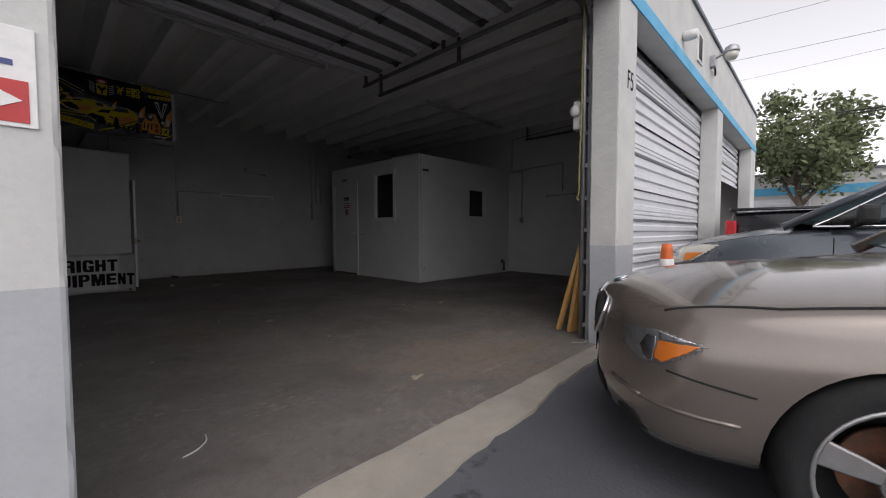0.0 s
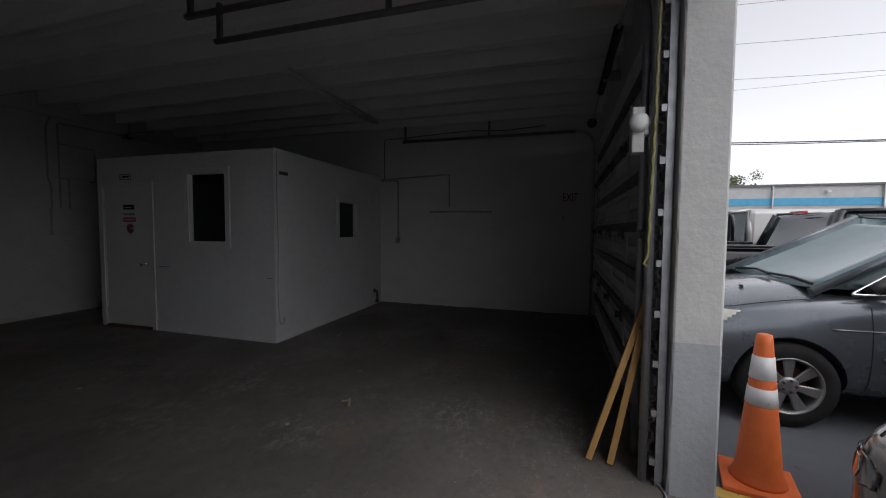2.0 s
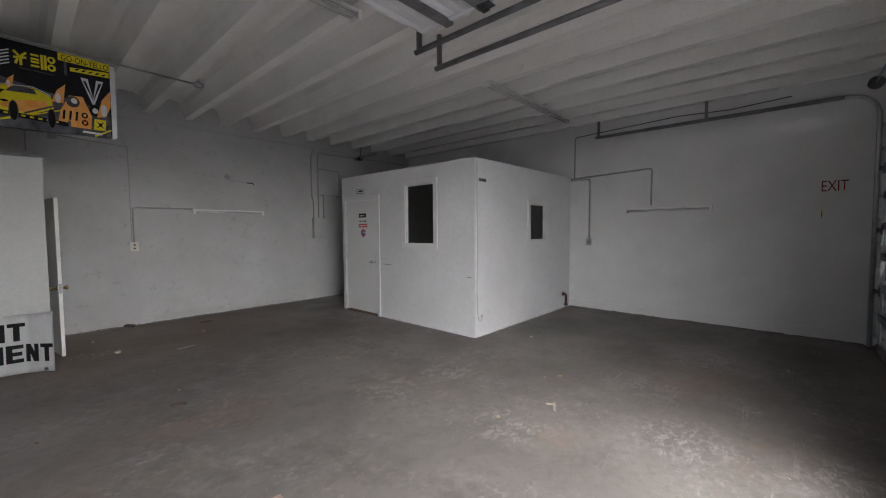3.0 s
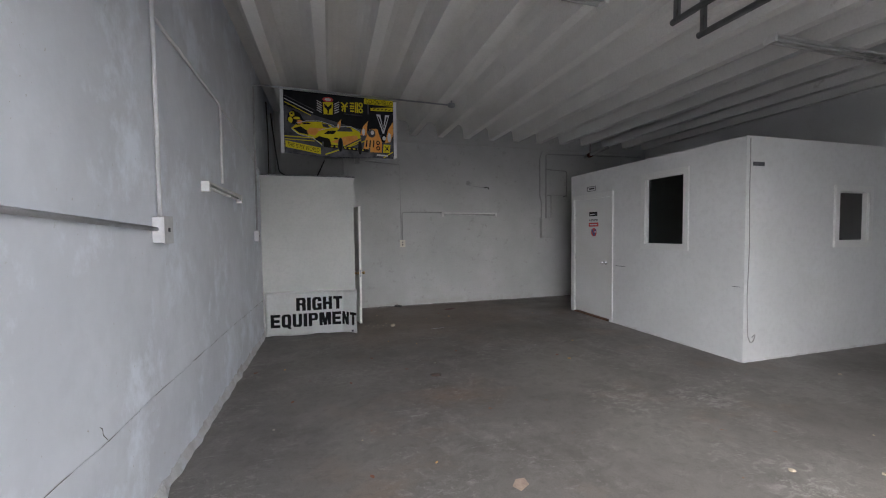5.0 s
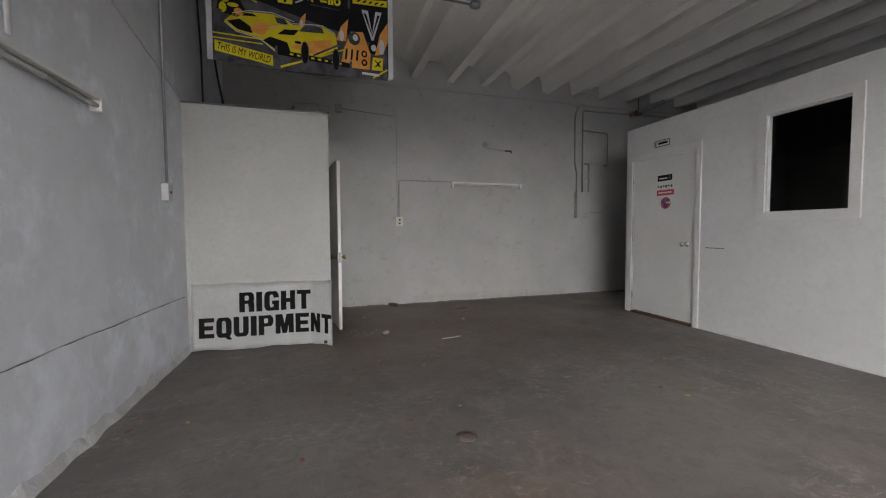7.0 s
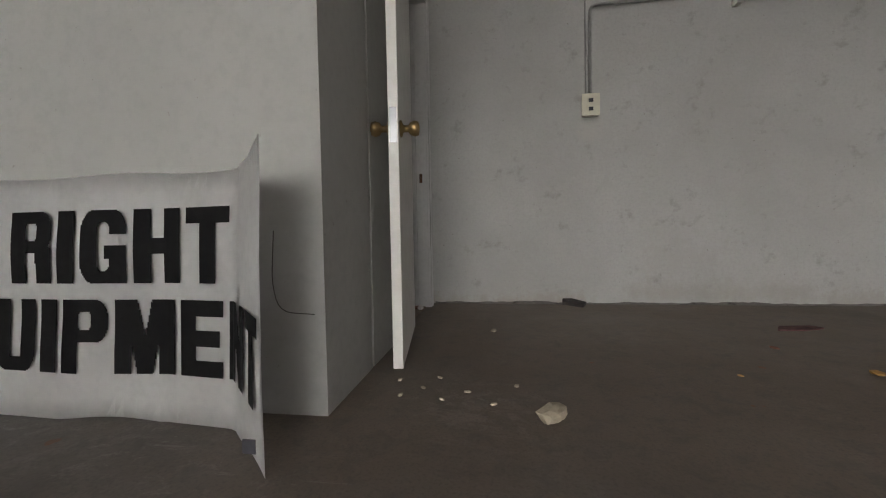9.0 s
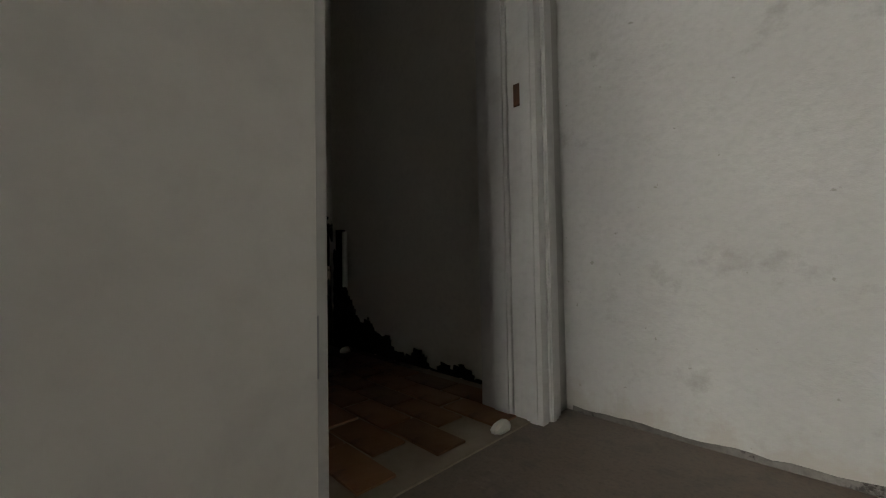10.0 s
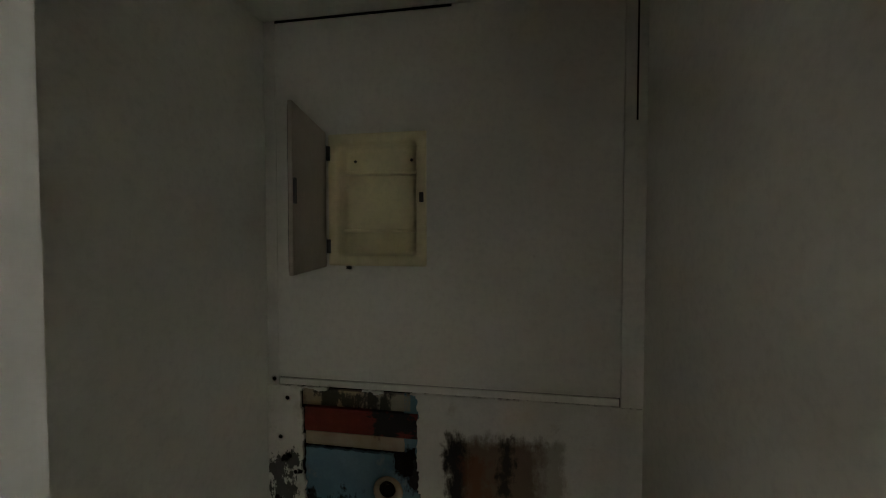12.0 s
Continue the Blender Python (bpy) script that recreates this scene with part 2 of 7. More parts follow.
def worn_floor():
    """Old concrete: broad grey-brown clouds, dark oil, pale worn scuffs, flecks and hairline scratches."""
    m = bpy.data.materials.new("stained_concrete")
    m.use_nodes = True
    n, l = m.node_tree.nodes, m.node_tree.links
    bsdf = n["Principled BSDF"]
    tc = n.new("ShaderNodeTexCoord")

    def cloud(s, detail=6.0, r=0.6, stretch=None, warp=0.0, turn=0.7):
        t = n.new("ShaderNodeTexNoise")
        t.inputs["Scale"].default_value, t.inputs["Detail"].default_value, t.inputs["Roughness"].default_value, t.inputs["Distortion"].default_value = s, detail, r, warp
        if stretch:
            mp = n.new("ShaderNodeMapping")
            mp.inputs["Scale"].default_value, mp.inputs["Rotation"].default_value = stretch, (0, 0, turn)
            l.new(tc.outputs["Object"], mp.inputs["Vector"])
            l.new(mp.outputs[0], t.inputs["Vector"])
        else:
            l.new(tc.outputs["Object"], t.inputs["Vector"])
        return t.outputs["Fac"]

    def ramp(fac, a, b, c=0.0, d=1.0):
        r = n.new("ShaderNodeMapRange")
        for k, v in zip(("From Min", "From Max", "To Min", "To Max"), (a, b, c, d)):
            r.inputs[k].default_value = v
        l.new(fac, r.inputs["Value"])
        return r.outputs[0]

    def times(a, b):
        x = n.new("ShaderNodeMath")
        x.operation = "MULTIPLY"
        l.new(a, x.inputs[0])
        l.new(b, x.inputs[1])
        return x.outputs[0]

    def mix(fac, a, b):
        x = n.new("ShaderNodeMix")
        x.data_type = "RGBA"
        l.new(fac, x.inputs["Factor"])
        for s, v in ((x.inputs["A"], a), (x.inputs["B"], b)):
            if isinstance(v, tuple):
                s.default_value = (*v, 1)
            else:
                l.new(v, s)
        return x.outputs["Result"]

    broad = cloud(0.7)
    colour = mix(ramp(broad, 0.35, 0.65), (0.185, 0.172, 0.158), (0.135, 0.124, 0.114))
    colour = mix(ramp(cloud(1.3, 7, 0.65), 0.53, 0.72, 0, 0.8), colour, (0.082, 0.072, 0.066))
    colour = mix(ramp(cloud(0.55, 6, 0.6, (1.0, 1.5, 1)), 0.55, 0.68, 0, 0.75), colour, (0.20, 0.145, 0.108))
    worn = ramp(cloud(0.8, 6, 0.65), 0.38, 0.58)
    patchy = times(worn, ramp(cloud(2.2, 6, 0.7, None, 1.0), 0.45, 0.58))
    flake = times(ramp(cloud(17, 8, 0.78, (1.0, 1.5, 1), 0.6), 0.53, 0.60), patchy)
    colour = mix(ramp(flake, 0, 1, 0, 0.55), colour, (0.36, 0.345, 0.325))
    film_ = times(ramp(cloud(5, 8, 0.75, None, 0.8), 0.50, 0.66), worn)
    colour = mix(ramp(film_, 0, 1, 0, 0.5), colour, (0.27, 0.256, 0.24))
    colour = mix(ramp(cloud(46, 4, 0.6), 0.70, 0.73, 0, 0.5), colour, (0.36, 0.34, 0.31))
    for px, py, size in ((4.4, 0.75, 0.50), (4.35, 1.70, 0.45), (3.7, 2.75, 0.40), (3.5, 4.05, 0.45), (6.5, 1.8, 0.5), (4.2, 3.9, 0.35), (1.75, 7.55, 0.30)):
        d = n.new("ShaderNodeVectorMath")
        d.operation = "DISTANCE"
        l.new(tc.outputs["Object"], d.inputs[0])
        d.inputs[1].default_value = (px, py, 0.0)
        scuff = times(ramp(d.outputs["Value"], size, size * 0.3), ramp(cloud(8, 8, 0.75, (1.0, 1.7, 1), 1.2, px), 0.50, 0.58))
        colour = mix(ramp(scuff, 0, 1, 0, 0.6), colour, (0.36, 0.34, 0.32))
    for turn, size, edge in ((0.7, 2.2, 0.63), (-0.5, 3.1, 0.645), (2.0, 2.7, 0.64), (1.3, 4.5, 0.64)):
        line = times(times(ramp(cloud(size, 6, 0.7, (0.35, 9, 1), 0.6, turn), edge, edge + 0.012), worn), ramp(cloud(3.3, 4, 0.6), 0.5, 0.6))
        colour = mix(ramp(line, 0, 1, 0, 0.5), colour, (0.42, 0.41, 0.40))
    spot = n.new("ShaderNodeVectorMath")
    spot.operation = "DISTANCE"
    l.new(tc.outputs["Object"], spot.inputs[0])
    spot.inputs[1].default_value = (2.75, 0.75, 0.0)
    wob = n.new("ShaderNodeMath")
    wob.operation = "MULTIPLY_ADD"
    l.new(cloud(2.4, 8, 0.7, (1.0, 1.6, 1)), wob.inputs[0])
    wob.inputs[1].default_value = 2.6
    l.new(spot.outputs["Value"], wob.inputs[2])
    far = n.new("ShaderNodeVectorMath")
    far.operation = "DISTANCE"
    l.new(tc.outputs["Object"], far.inputs[0])
    far.inputs[1].default_value = (2.6, 8.3, 0.0)
    wob2 = n.new("ShaderNodeMath")
    wob2.operation = "MULTIPLY_ADD"
    l.new(cloud(1.1, 7, 0.65), wob2.inputs[0])
    wob2.inputs[1].default_value = 4.0
    l.new(far.outputs["Value"], wob2.inputs[2])
    colour = mix(ramp(wob2.outputs[0], 4.4, 3.0, 0, 0.7), colour, (0.185, 0.138, 0.102))
    colour = mix(ramp(wob.outputs[0], 2.15, 1.7, 0, 0.45), colour, (0.28, 0.20, 0.145))
    colour = mix(ramp(cloud(9, 3, 0.5), 0.735, 0.75, 0, 0.8), colour, (0.24, 0.10, 0.05))
    colour = mix(ramp(cloud(13, 7, 0.72, None, 0.5), 0.50, 0.64, 0, 0.45), colour, (0.100, 0.091, 0.084))
    colour = mix(ramp(cloud(120, 2, 0.5), 0.5, 0.7, 0, 0.45), colour, (0.095, 0.087, 0.080))
    l.new(colour, bsdf.inputs["Base Color"])
    l.new(ramp(broad, 0.3, 0.7, 0.45, 0.75), bsdf.inputs["Roughness"])
    b = n.new("ShaderNodeBump")
    b.inputs["Strength"].default_value, b.inputs["Distance"].default_value = 0.4, 0.004
    l.new(cloud(24, 8, 0.65), b.inputs["Height"])
    l.new(b.outputs[0], bsdf.inputs["Normal"])
    return m


FLOOR = worn_floor()
APRON = surf("pale_concrete", (0.38, 0.35, 0.30), (0.29, 0.265, 0.23), 0.85, 2.5, 70, 0.6, 0.006, spots=(0.2, 0.18, 0.16), spot_scale=6)
ASPHALT = surf("asphalt", (0.115, 0.12, 0.135), (0.085, 0.09, 0.10), 0.9, 0.8, 140, 0.8, 0.006, spots=(0.04, 0.04, 0.045), spot_scale=2)
STUCCO = surf("grey_white_stucco", (0.58, 0.58, 0.56), (0.50, 0.50, 0.49), 0.85, 2.2, 45, 0.5, 0.008, spots=(0.36, 0.35, 0.33), spot_scale=5, spot_edge=0.68)
STUCCO_LOW = surf("grey_stucco_base", (0.42, 0.435, 0.45), (0.36, 0.375, 0.39), 0.85, 2.2, 45, 0.5, 0.008, spots=(0.52, 0.52, 0.52), spot_scale=6, spot_edge=0.68)
BLUE = surf("light_blue_paint", (0.10, 0.42, 0.66), (0.08, 0.36, 0.58), 0.6, 3, 60, 0.5, 0.006)
SHUTTER = surf("white_steel_shutter", (0.70, 0.71, 0.73), (0.62, 0.63, 0.65), 0.45, 1.5, 60, 0.1, 0.002, spots=(0.45, 0.44, 0.43), spot_scale=6, spot_edge=0.7)
GALV = surf("galvanised_steel", (0.45, 0.46, 0.48), (0.34, 0.35, 0.37), 0.45, 9, 60, 0.1, 0.002, metal=0.8)
DARK_STEEL = surf("dark_steel", (0.10, 0.10, 0.11), (0.06, 0.06, 0.065), 0.5, 6, 70, 0.2, 0.002, metal=0.6, spots=(0.12, 0.06, 0.04), spot_scale=12)
TRACK_STEEL = surf("darkened_track_steel", (0.21, 0.21, 0.215), (0.15, 0.15, 0.155), 0.55, 6, 70, 0.2, 0.002, metal=0.4, spots=(0.10, 0.07, 0.05), spot_scale=12)
BLACK = surf("black_rubber", (0.02, 0.02, 0.02), (0.03, 0.03, 0.03), 0.6, 8, 60, 0.2, 0.002)
# paint darkened to carry the conduits' shadows and dark undersides
CONDUIT = surf("shade_darkened_conduit", (0.34, 0.34, 0.335), (0.26, 0.26, 0.255), 0.5, 12, 80, 0.1, 0.001, spots=(0.3, 0.27, 0.24), spot_scale=20, spot_edge=0.7)
WALL_CONDUIT = surf("whitewashed_conduit", (0.60, 0.60, 0.61), (0.50, 0.50, 0.51), 0.55, 12, 80, 0.1, 0.001, spots=(0.36, 0.34, 0.32), spot_scale=20, spot_edge=0.68)
HOUSING = surf("grey_lamp_housing", (0.62, 0.62, 0.61), (0.54, 0.54, 0.53), 0.5, 6, 60, 0.05, 0.001)
GRIME = surf("floor_grime", (0.10, 0.092, 0.085), (0.17, 0.16, 0.15), 0.9, 9, 90, 0.6, 0.006, spots=(0.04, 0.036, 0.033), spot_scale=14, spot_edge=0.55)
MORTAR = surf("chipped_mortar", (0.56, 0.56, 0.57), (0.42, 0.41, 0.40), 0.9, 7, 80, 0.8, 0.01, spots=(0.52, 0.53, 0.55), spot_scale=6, spot_edge=0.52, spread=0.05)
FIXTURE = surf("fixture_enamel", (0.74, 0.74, 0.72), (0.66, 0.66, 0.64), 0.4, 6, 60, 0.05, 0.001)
# near black, stands in for the shadow gaps between tubes and housing
TUBE_GAP_SHADE = surf("lamp_gap_shade", (0.07, 0.068, 0.066), (0.045, 0.044, 0.043), 0.8, 8, 60, 0.1, 0.001)
TUBE_GLASS = surf("dead_lamp_tube", (0.56, 0.56, 0.55), (0.48, 0.48, 0.47), 0.25, 9, 60, 0.0)
PLASTIC = surf("ivory_plastic", (0.66, 0.63, 0.52), (0.58, 0.55, 0.45), 0.4, 12, 60, 0.05, 0.001)
WHITE_PLASTIC = surf("white_plastic", (0.74, 0.74, 0.73), (0.68, 0.68, 0.66), 0.4, 12, 60, 0.05, 0.001)
DOOR_PAINT = surf("white_door_paint", (0.59, 0.59, 0.59), (0.55, 0.55, 0.54), 0.45, 1.5, 40, 0.1, 0.002, spots=(0.55, 0.53, 0.5), spot_scale=7, spot_edge=0.74)
# the white door paint again, lightened to make up for weak light there
LEAF_PAINT = surf("lightened_door_paint", (0.78, 0.77, 0.74), (0.72, 0.71, 0.68), 0.5, 1.2, 14, 0.1, 0.002, spots=(0.66, 0.64, 0.60), spot_scale=3, spot_edge=0.62, spread=0.2)
LUMBER = surf("pine_lumber", (0.56, 0.33, 0.12), (0.45, 0.25, 0.085), 0.7, 3, 70, 0.3, 0.002, stretch=(6, 6, 0.6))
BANNER = surf("vinyl_banner", (0.83, 0.83, 0.83), (0.77, 0.76, 0.75), 0.5, 3, 30, 0.1, 0.002, spots=(0.62, 0.59, 0.54), spot_scale=6, spot_edge=0.70)
INK = surf("black_ink", (0.006, 0.006, 0.007), (0.012, 0.012, 0.012), 0.75, 9, 60, 0.0, ior=1.25)
RED = surf("red_print", (0.52, 0.05, 0.05), (0.45, 0.04, 0.04), 0.5, 9, 60, 0.0)
NAVY = surf("navy_print", (0.06, 0.07, 0.22), (0.05, 0.06, 0.18), 0.5, 9, 60, 0.0)
YELLOW = surf("yellow_print", (0.72, 0.62, 0.02), (0.62, 0.50, 0.02), 0.7, 7, 60, 0.0, ior=1.25)
ORANGE_INK = surf("orange_print", (0.70, 0.24, 0.03), (0.75, 0.38, 0.10), 0.7, 7, 60, 0.0)
NIGHT = surf("poster_dark_print", (0.008, 0.008, 0.011), (0.018, 0.018, 0.021), 0.7, 5, 260, 0.0, spots=(0.4, 0.4, 0.42), spot_scale=60, spot_edge=0.74, spread=0.03, ior=1.25)
GREY_INK = surf("grey_print", (0.10, 0.10, 0.115), (0.03, 0.03, 0.04), 0.6, 9, 60, 0.0, ior=1.3)
PALE_INK = surf("pale_print", (0.62, 0.62, 0.64), (0.5, 0.5, 0.54), 0.45, 9, 60, 0.0)
BRASS = surf("aged_brass", (0.38, 0.27, 0.13), (0.25, 0.17, 0.08), 0.35, 15, 80, 0.1, 0.001, metal=0.9)
CHROME = surf("chrome", (0.75, 0.75, 0.76), (0.68, 0.68, 0.7), 0.12, 9, 60, 0.0, metal=1.0)
# dark tint stands in for the unlit office behind the panes
GLASS = clear_glass("window_glass", (0.16, 0.18, 0.18))
CORD = surf("yellow_cord", (0.34, 0.31, 0.12), (0.24, 0.22, 0.09), 0.8, 60, 200, 0.3, 0.002)
DEBRIS = surf("pale_debris", (0.46, 0.40, 0.30), (0.36, 0.31, 0.24), 0.8, 30, 120, 0.4, 0.003)
RUSTY = surf("rusted_iron", (0.16, 0.06, 0.03), (0.05, 0.03, 0.02), 0.8, 18, 90, 0.5, 0.003)


# ---- the setting: floor, walls, ceiling ----
XL, XR, YF, YB = 0.0, 8.58, 0.2, 9.18          # inner faces of the unit
ZRIB, ZSLAB, ZTOP, ZLINTEL = 3.54, 3.84, 3.99, 3.08
structure("ground", box(-400, 500, -600, 500, -0.6, -0.012), ASPHALT, "dark grey worn asphalt yard", "ground")
structure("floor", box(-0.2, 13.4, 0.15, 9.4, -0.3, 0.0), FLOOR, "stained and worn grey concrete floor", "floor")
NICHE = (8.125, 8.443, 1.500, 1.924)             # opening for the medicine cabinet, in y and z


def round_niche(x0, x1, y0, y1, z0, z1):
    """Boxes of a wall layer that leave the niche open."""
    a, b, c, d = NICHE
    return [(x0, x1, y0, a, z0, z1), (x0, x1, b, y1, z0, z1), (x0, x1, a, b, z0, c), (x0, x1, a, b, d, z1)]


structure("wall_west", boxes([(-0.2, -0.06, 0.25, 9.38, 0, ZSLAB)] + round_niche(-0.06, 0.0, 0.25, 9.38, 0, ZSLAB)), ROUGH_WALL, "rough white painted block wall with patches", "wall")
structure("wall_north", box(0.0, 13.4, YB, 9.38, 0, ZSLAB), NORTH_WALL, "white painted block wall with scuffs", "wall")
structure("wall_east", box(XR, XR + 0.2, 0.25, YB, 0, ZSLAB), WALL, "white painted wall between two units", "wall")
structure("wall_far_east", box(13.2, 13.4, 0.3, YB, 0, ZSLAB), WALL, "plain end wall", "wall")


def worn_pier(x0, x1, z0, z1):
    """A stucco pier whose upright corners are rounded and chipped inwards."""
    bm = box(x0, x1, 0.0, 0.25, z0, z1)
    upright = [e for e in bm.edges if abs(e.verts[0].co.z - e.verts[1].co.z) > 0.1]
    bmesh.ops.bevel(bm, geom=upright, offset=0.014, segments=2, affect="EDGES", profile=0.5)
    z = z0 + 0.03
    while z < z1 - 0.02:
        bmesh.ops.bisect_plane(bm, geom=bm.verts[:] + bm.edges[:] + bm.faces[:], plane_co=(0, 0, z), plane_no=(0, 0, 1))
        z += 0.03
    mid = Vector(((x0 + x1) / 2, 0.125))
    for v in bm.verts:
        if min(abs(v.co.x - x0), abs(v.co.x - x1), abs(v.co.y), abs(v.co.y - 0.25)) < 1e-4:
            continue
        k = noise.noise((v.co.x * 3, v.co.y * 3, v.co.z * 5)) + 0.8 * noise.noise((v.co.x * 9, v.co.y * 9, v.co.z * 21))
        chip = 0.007 * max(0.0, k)
        v.co.x += math.copysign(chip, mid.x - v.co.x)
        v.co.y += math.copysign(chip * 0.7, mid.y - v.co.y)
    return bm


def facade():
    bm = boxes([(-4.6, 13.4, 0.0, 0.25, ZLINTEL, ZTOP)])
    structure("facade_lintel", bm, STUCCO, "grey-white stucco parapet above the bays", "wall")
    structure("trim", box(-4.6, 13.4, -0.012, 0.0, ZLINTEL - 0.01, ZLINTEL + 0.13), BLUE, "light blue painted band along the parapet", "trim")
    for x0, x1, name in ((-4.6, 0.29, "facade_pier_1"), (3.73, 4.15, "facade_pier_2"), (8.15, 8.60, "facade_pier_3"), (12.57, 13.4, "facade_pier_4")):
        structure(name, worn_pier(x0, x1, 0.9, ZLINTEL), STUCCO, "stucco pier, white above and grey below", "wall")
        structure(name + "_base", worn_pier(x0, x1, -0.02, 0.9), STUCCO_LOW, "grey painted foot of the pier", "wall")
    structure("roof", box(-4.6, 13.4, 0.25, 9.38, ZSLAB, ZSLAB + 0.12), CEIL, "flat roof slab", "roof")


facade()


def ceiling():
    """Ribbed precast ceiling: narrow ribs that flare in a curve into the slab."""
    bm = bmesh.new()
    x = 0.33
    while x < 13.2:
        prof = [(x - 0.2, ZSLAB), (x - 0.13, ZSLAB - 0.03), (x - 0.085, ZSLAB - 0.10), (x - 0.06, ZRIB), (x + 0.06, ZRIB),
                (x + 0.085, ZSLAB - 0.10), (x + 0.13, ZSLAB - 0.03), (x + 0.2, ZSLAB)]
        a = [bm.verts.new((u, 0.25, v)) for u, v in prof]
        b = [bm.verts.new((u, YB, v)) for u, v in prof]
        k = len(prof)
        for i in range(k):
            bm.faces.new((a[i], a[(i + 1) % k], b[(i + 1) % k], b[i]))
        bm.faces.new(a[::-1])
        bm.faces.new(b)
        x += 0.585
    bmesh.ops.recalc_face_normals(bm, faces=bm.faces[:])
    structure("ceiling", bm, CEIL, "white painted ribbed concrete ceiling with stains", "ceiling")


ceiling()
structure("wall_ledge", box(1.3, 8.5, YB - 0.022, YB, 3.395, 3.42), CABIN_BOARD, "thin painted ledge along the wall under the ribs", "trim")
structure("baseboard", box(XR - 0.020, XR, 0.35, 4.45, 0.0, 0.15, 0.004), DOOR_PAINT, "flat white painted skirting with a dark top edge", "baseboard")


def threshold():
    """The pale concrete sill under the doors, with a ragged outer edge."""
    rnd = random.Random(4)
    n = 150
    xs = [-0.4 + 13.8 * i / n for i in range(n + 1)]
    inner = [(x, 0.15 + rnd.uniform(-0.006, 0.006)) for x in xs]
    outer = [(x, min(-0.02, max(-0.20, -0.30 + 0.093 * x)) + 0.04 * noise.noise((x * 2.1, 0, 3)) + 0.025 * noise.noise((x * 9, 0, 7))) for x in xs]
    structure("door_sill", extrude(outer + inner[::-1], 0.07, "z", -0.062), APRON, "pale worn concrete sill with a ragged edge", "threshold")


threshold()


def wall_foot(name, a, b, out, low, high, depth, material, label, seed):
    """A ragged strip of mortar or grime along the foot of a wall from a to b, leaning out towards the floor."""
    a, b, out = Vector(a), Vector(b), Vector(out)
    n = max(8, int((b - a).length / 0.03))
    rows = []
    bm = bmesh.new()
    for i in range(n + 1):
        p = a.lerp(b, i / n)
        s = (b - a).length * i / n
        f = 0.5 + 0.5 * noise.noise((s * 2.3, seed, 0)) + 0.35 * noise.noise((s * 9, seed, 4)) + 0.2 * noise.noise((s * 27, seed, 8))
        h = low + (high - low) * max(0.0, min(1.2, f))
        d = depth * (0.55 + 0.45 * noise.noise((s * 6, seed, 2)))
        rows.append([bm.verts.new(q) for q in (p, p + out * d, p + out * (0.35 * d + 0.002) + Vector((0, 0, h * 0.6)), p + out * 0.002 + Vector((0, 0, h)), p + Vector((0, 0, h)))])
    for r, q in zip(rows, rows[1:]):
        for k in range(4):
            bm.faces.new((r[k], q[k], q[k + 1], r[k + 1]))
    bm.faces.new(rows[0][::-1])
    bm.faces.new(rows[-1])
    bmesh.ops.recalc_face_normals(bm, faces=bm.faces[:])
    structure(name, bm, material, label, "wall foot")


wall_foot("wall_west_foot", (0.0, 0.3, 0.0), (0.0, 7.44, 0.0), (1, 0, 0), 0.015, 0.11, 0.06, MORTAR, "chipped grey mortar at the foot of the rough wall", 1.0)
wall_foot("wall_north_foot", (1.36, YB, 0.0), (8.5, YB, 0.0), (0, -1, 0), 0.001, 0.026, 0.010, GRIME, "ragged dirty foot of the back wall", 2.0)
wall_foot("wall_east_foot", (XR - 0.020, 0.4, 0.0), (XR - 0.020, 4.44, 0.0), (-1, 0, 0), 0.003, 0.025, 0.012, GRIME, "ragged dirty foot of the skirting", 3.0)
wall_foot("office_foot", (5.47, 4.47, 0.0), (5.47, 6.58, 0.0), (-1, 0, 0), 0.004, 0.04, 0.015, MORTAR, "ragged mortar at the foot of the cabin", 4.0)
wall_foot("office_foot", (5.48, 4.46, 0.0), (8.25, 4.46, 0.0), (0, -1, 0), 0.004, 0.035, 0.015, MORTAR, "ragged mortar at the foot of the cabin", 5.0)


def plaster_lip():
    """Where two coats meet on the rough wall: the upper one ends in a thick uneven edge over a dark strip, its crack
    and shadow line.
    """
    lip, groove = bmesh.new(), bmesh.new()
    rows, dark = [], []
    n = 240
    for i in range(n + 1):
        y = 0.3 + 7.1 * i / n
        z = 0.612 - 0.004 * (y - 3.2) - 0.004 * max(0.0, y - 4.2) ** 2 + 0.012 * noise.noise((y * 1.7, 0, 5)) + 0.005 * noise.noise((y * 9.0, 0, 6))
        d = 0.016 * (0.8 + 0.6 * noise.noise((y * 3.0, 2, 0)))
        g = 0.008 * max(0.35, 0.9 + 0.9 * noise.noise((y * 5.0, 7, 0)))
        rows.append([lip.verts.new(q) for q in ((0.0, y, z + 0.16), (d * 0.8, y, z + 0.05), (d, y, z + 0.008), (d * 0.85, y, z), (0.0, y, z))])
        dark.append([groove.verts.new(q) for q in ((0.0, y, z + 0.001), (d * 0.7, y, z - 0.001), (0.004, y, z - g), (0.0, y, z - g - 0.002))])
    for bm, strips in ((lip, rows), (groove, dark)):
        for r, q in zip(strips, strips[1:]):
            for k in range(len(r) - 1):
                bm.faces.new((r[k], q[k], q[k + 1], r[k + 1])).smooth = True
        bm.faces.new(strips[0][::-1])
        bm.faces.new(strips[-1])
        bmesh.ops.recalc_face_normals(bm, faces=bm.faces[:])
    structure("plaster_lip", lip, ROUGH_WALL, "uneven edge of the upper plaster coat", "wall")
    # the lip's shadow line and crack, laid on as a dark strip
    structure("plaster_groove", groove, GRIME, "dark strip for the crack and shadow under the plaster edge", "wall")


plaster_lip()


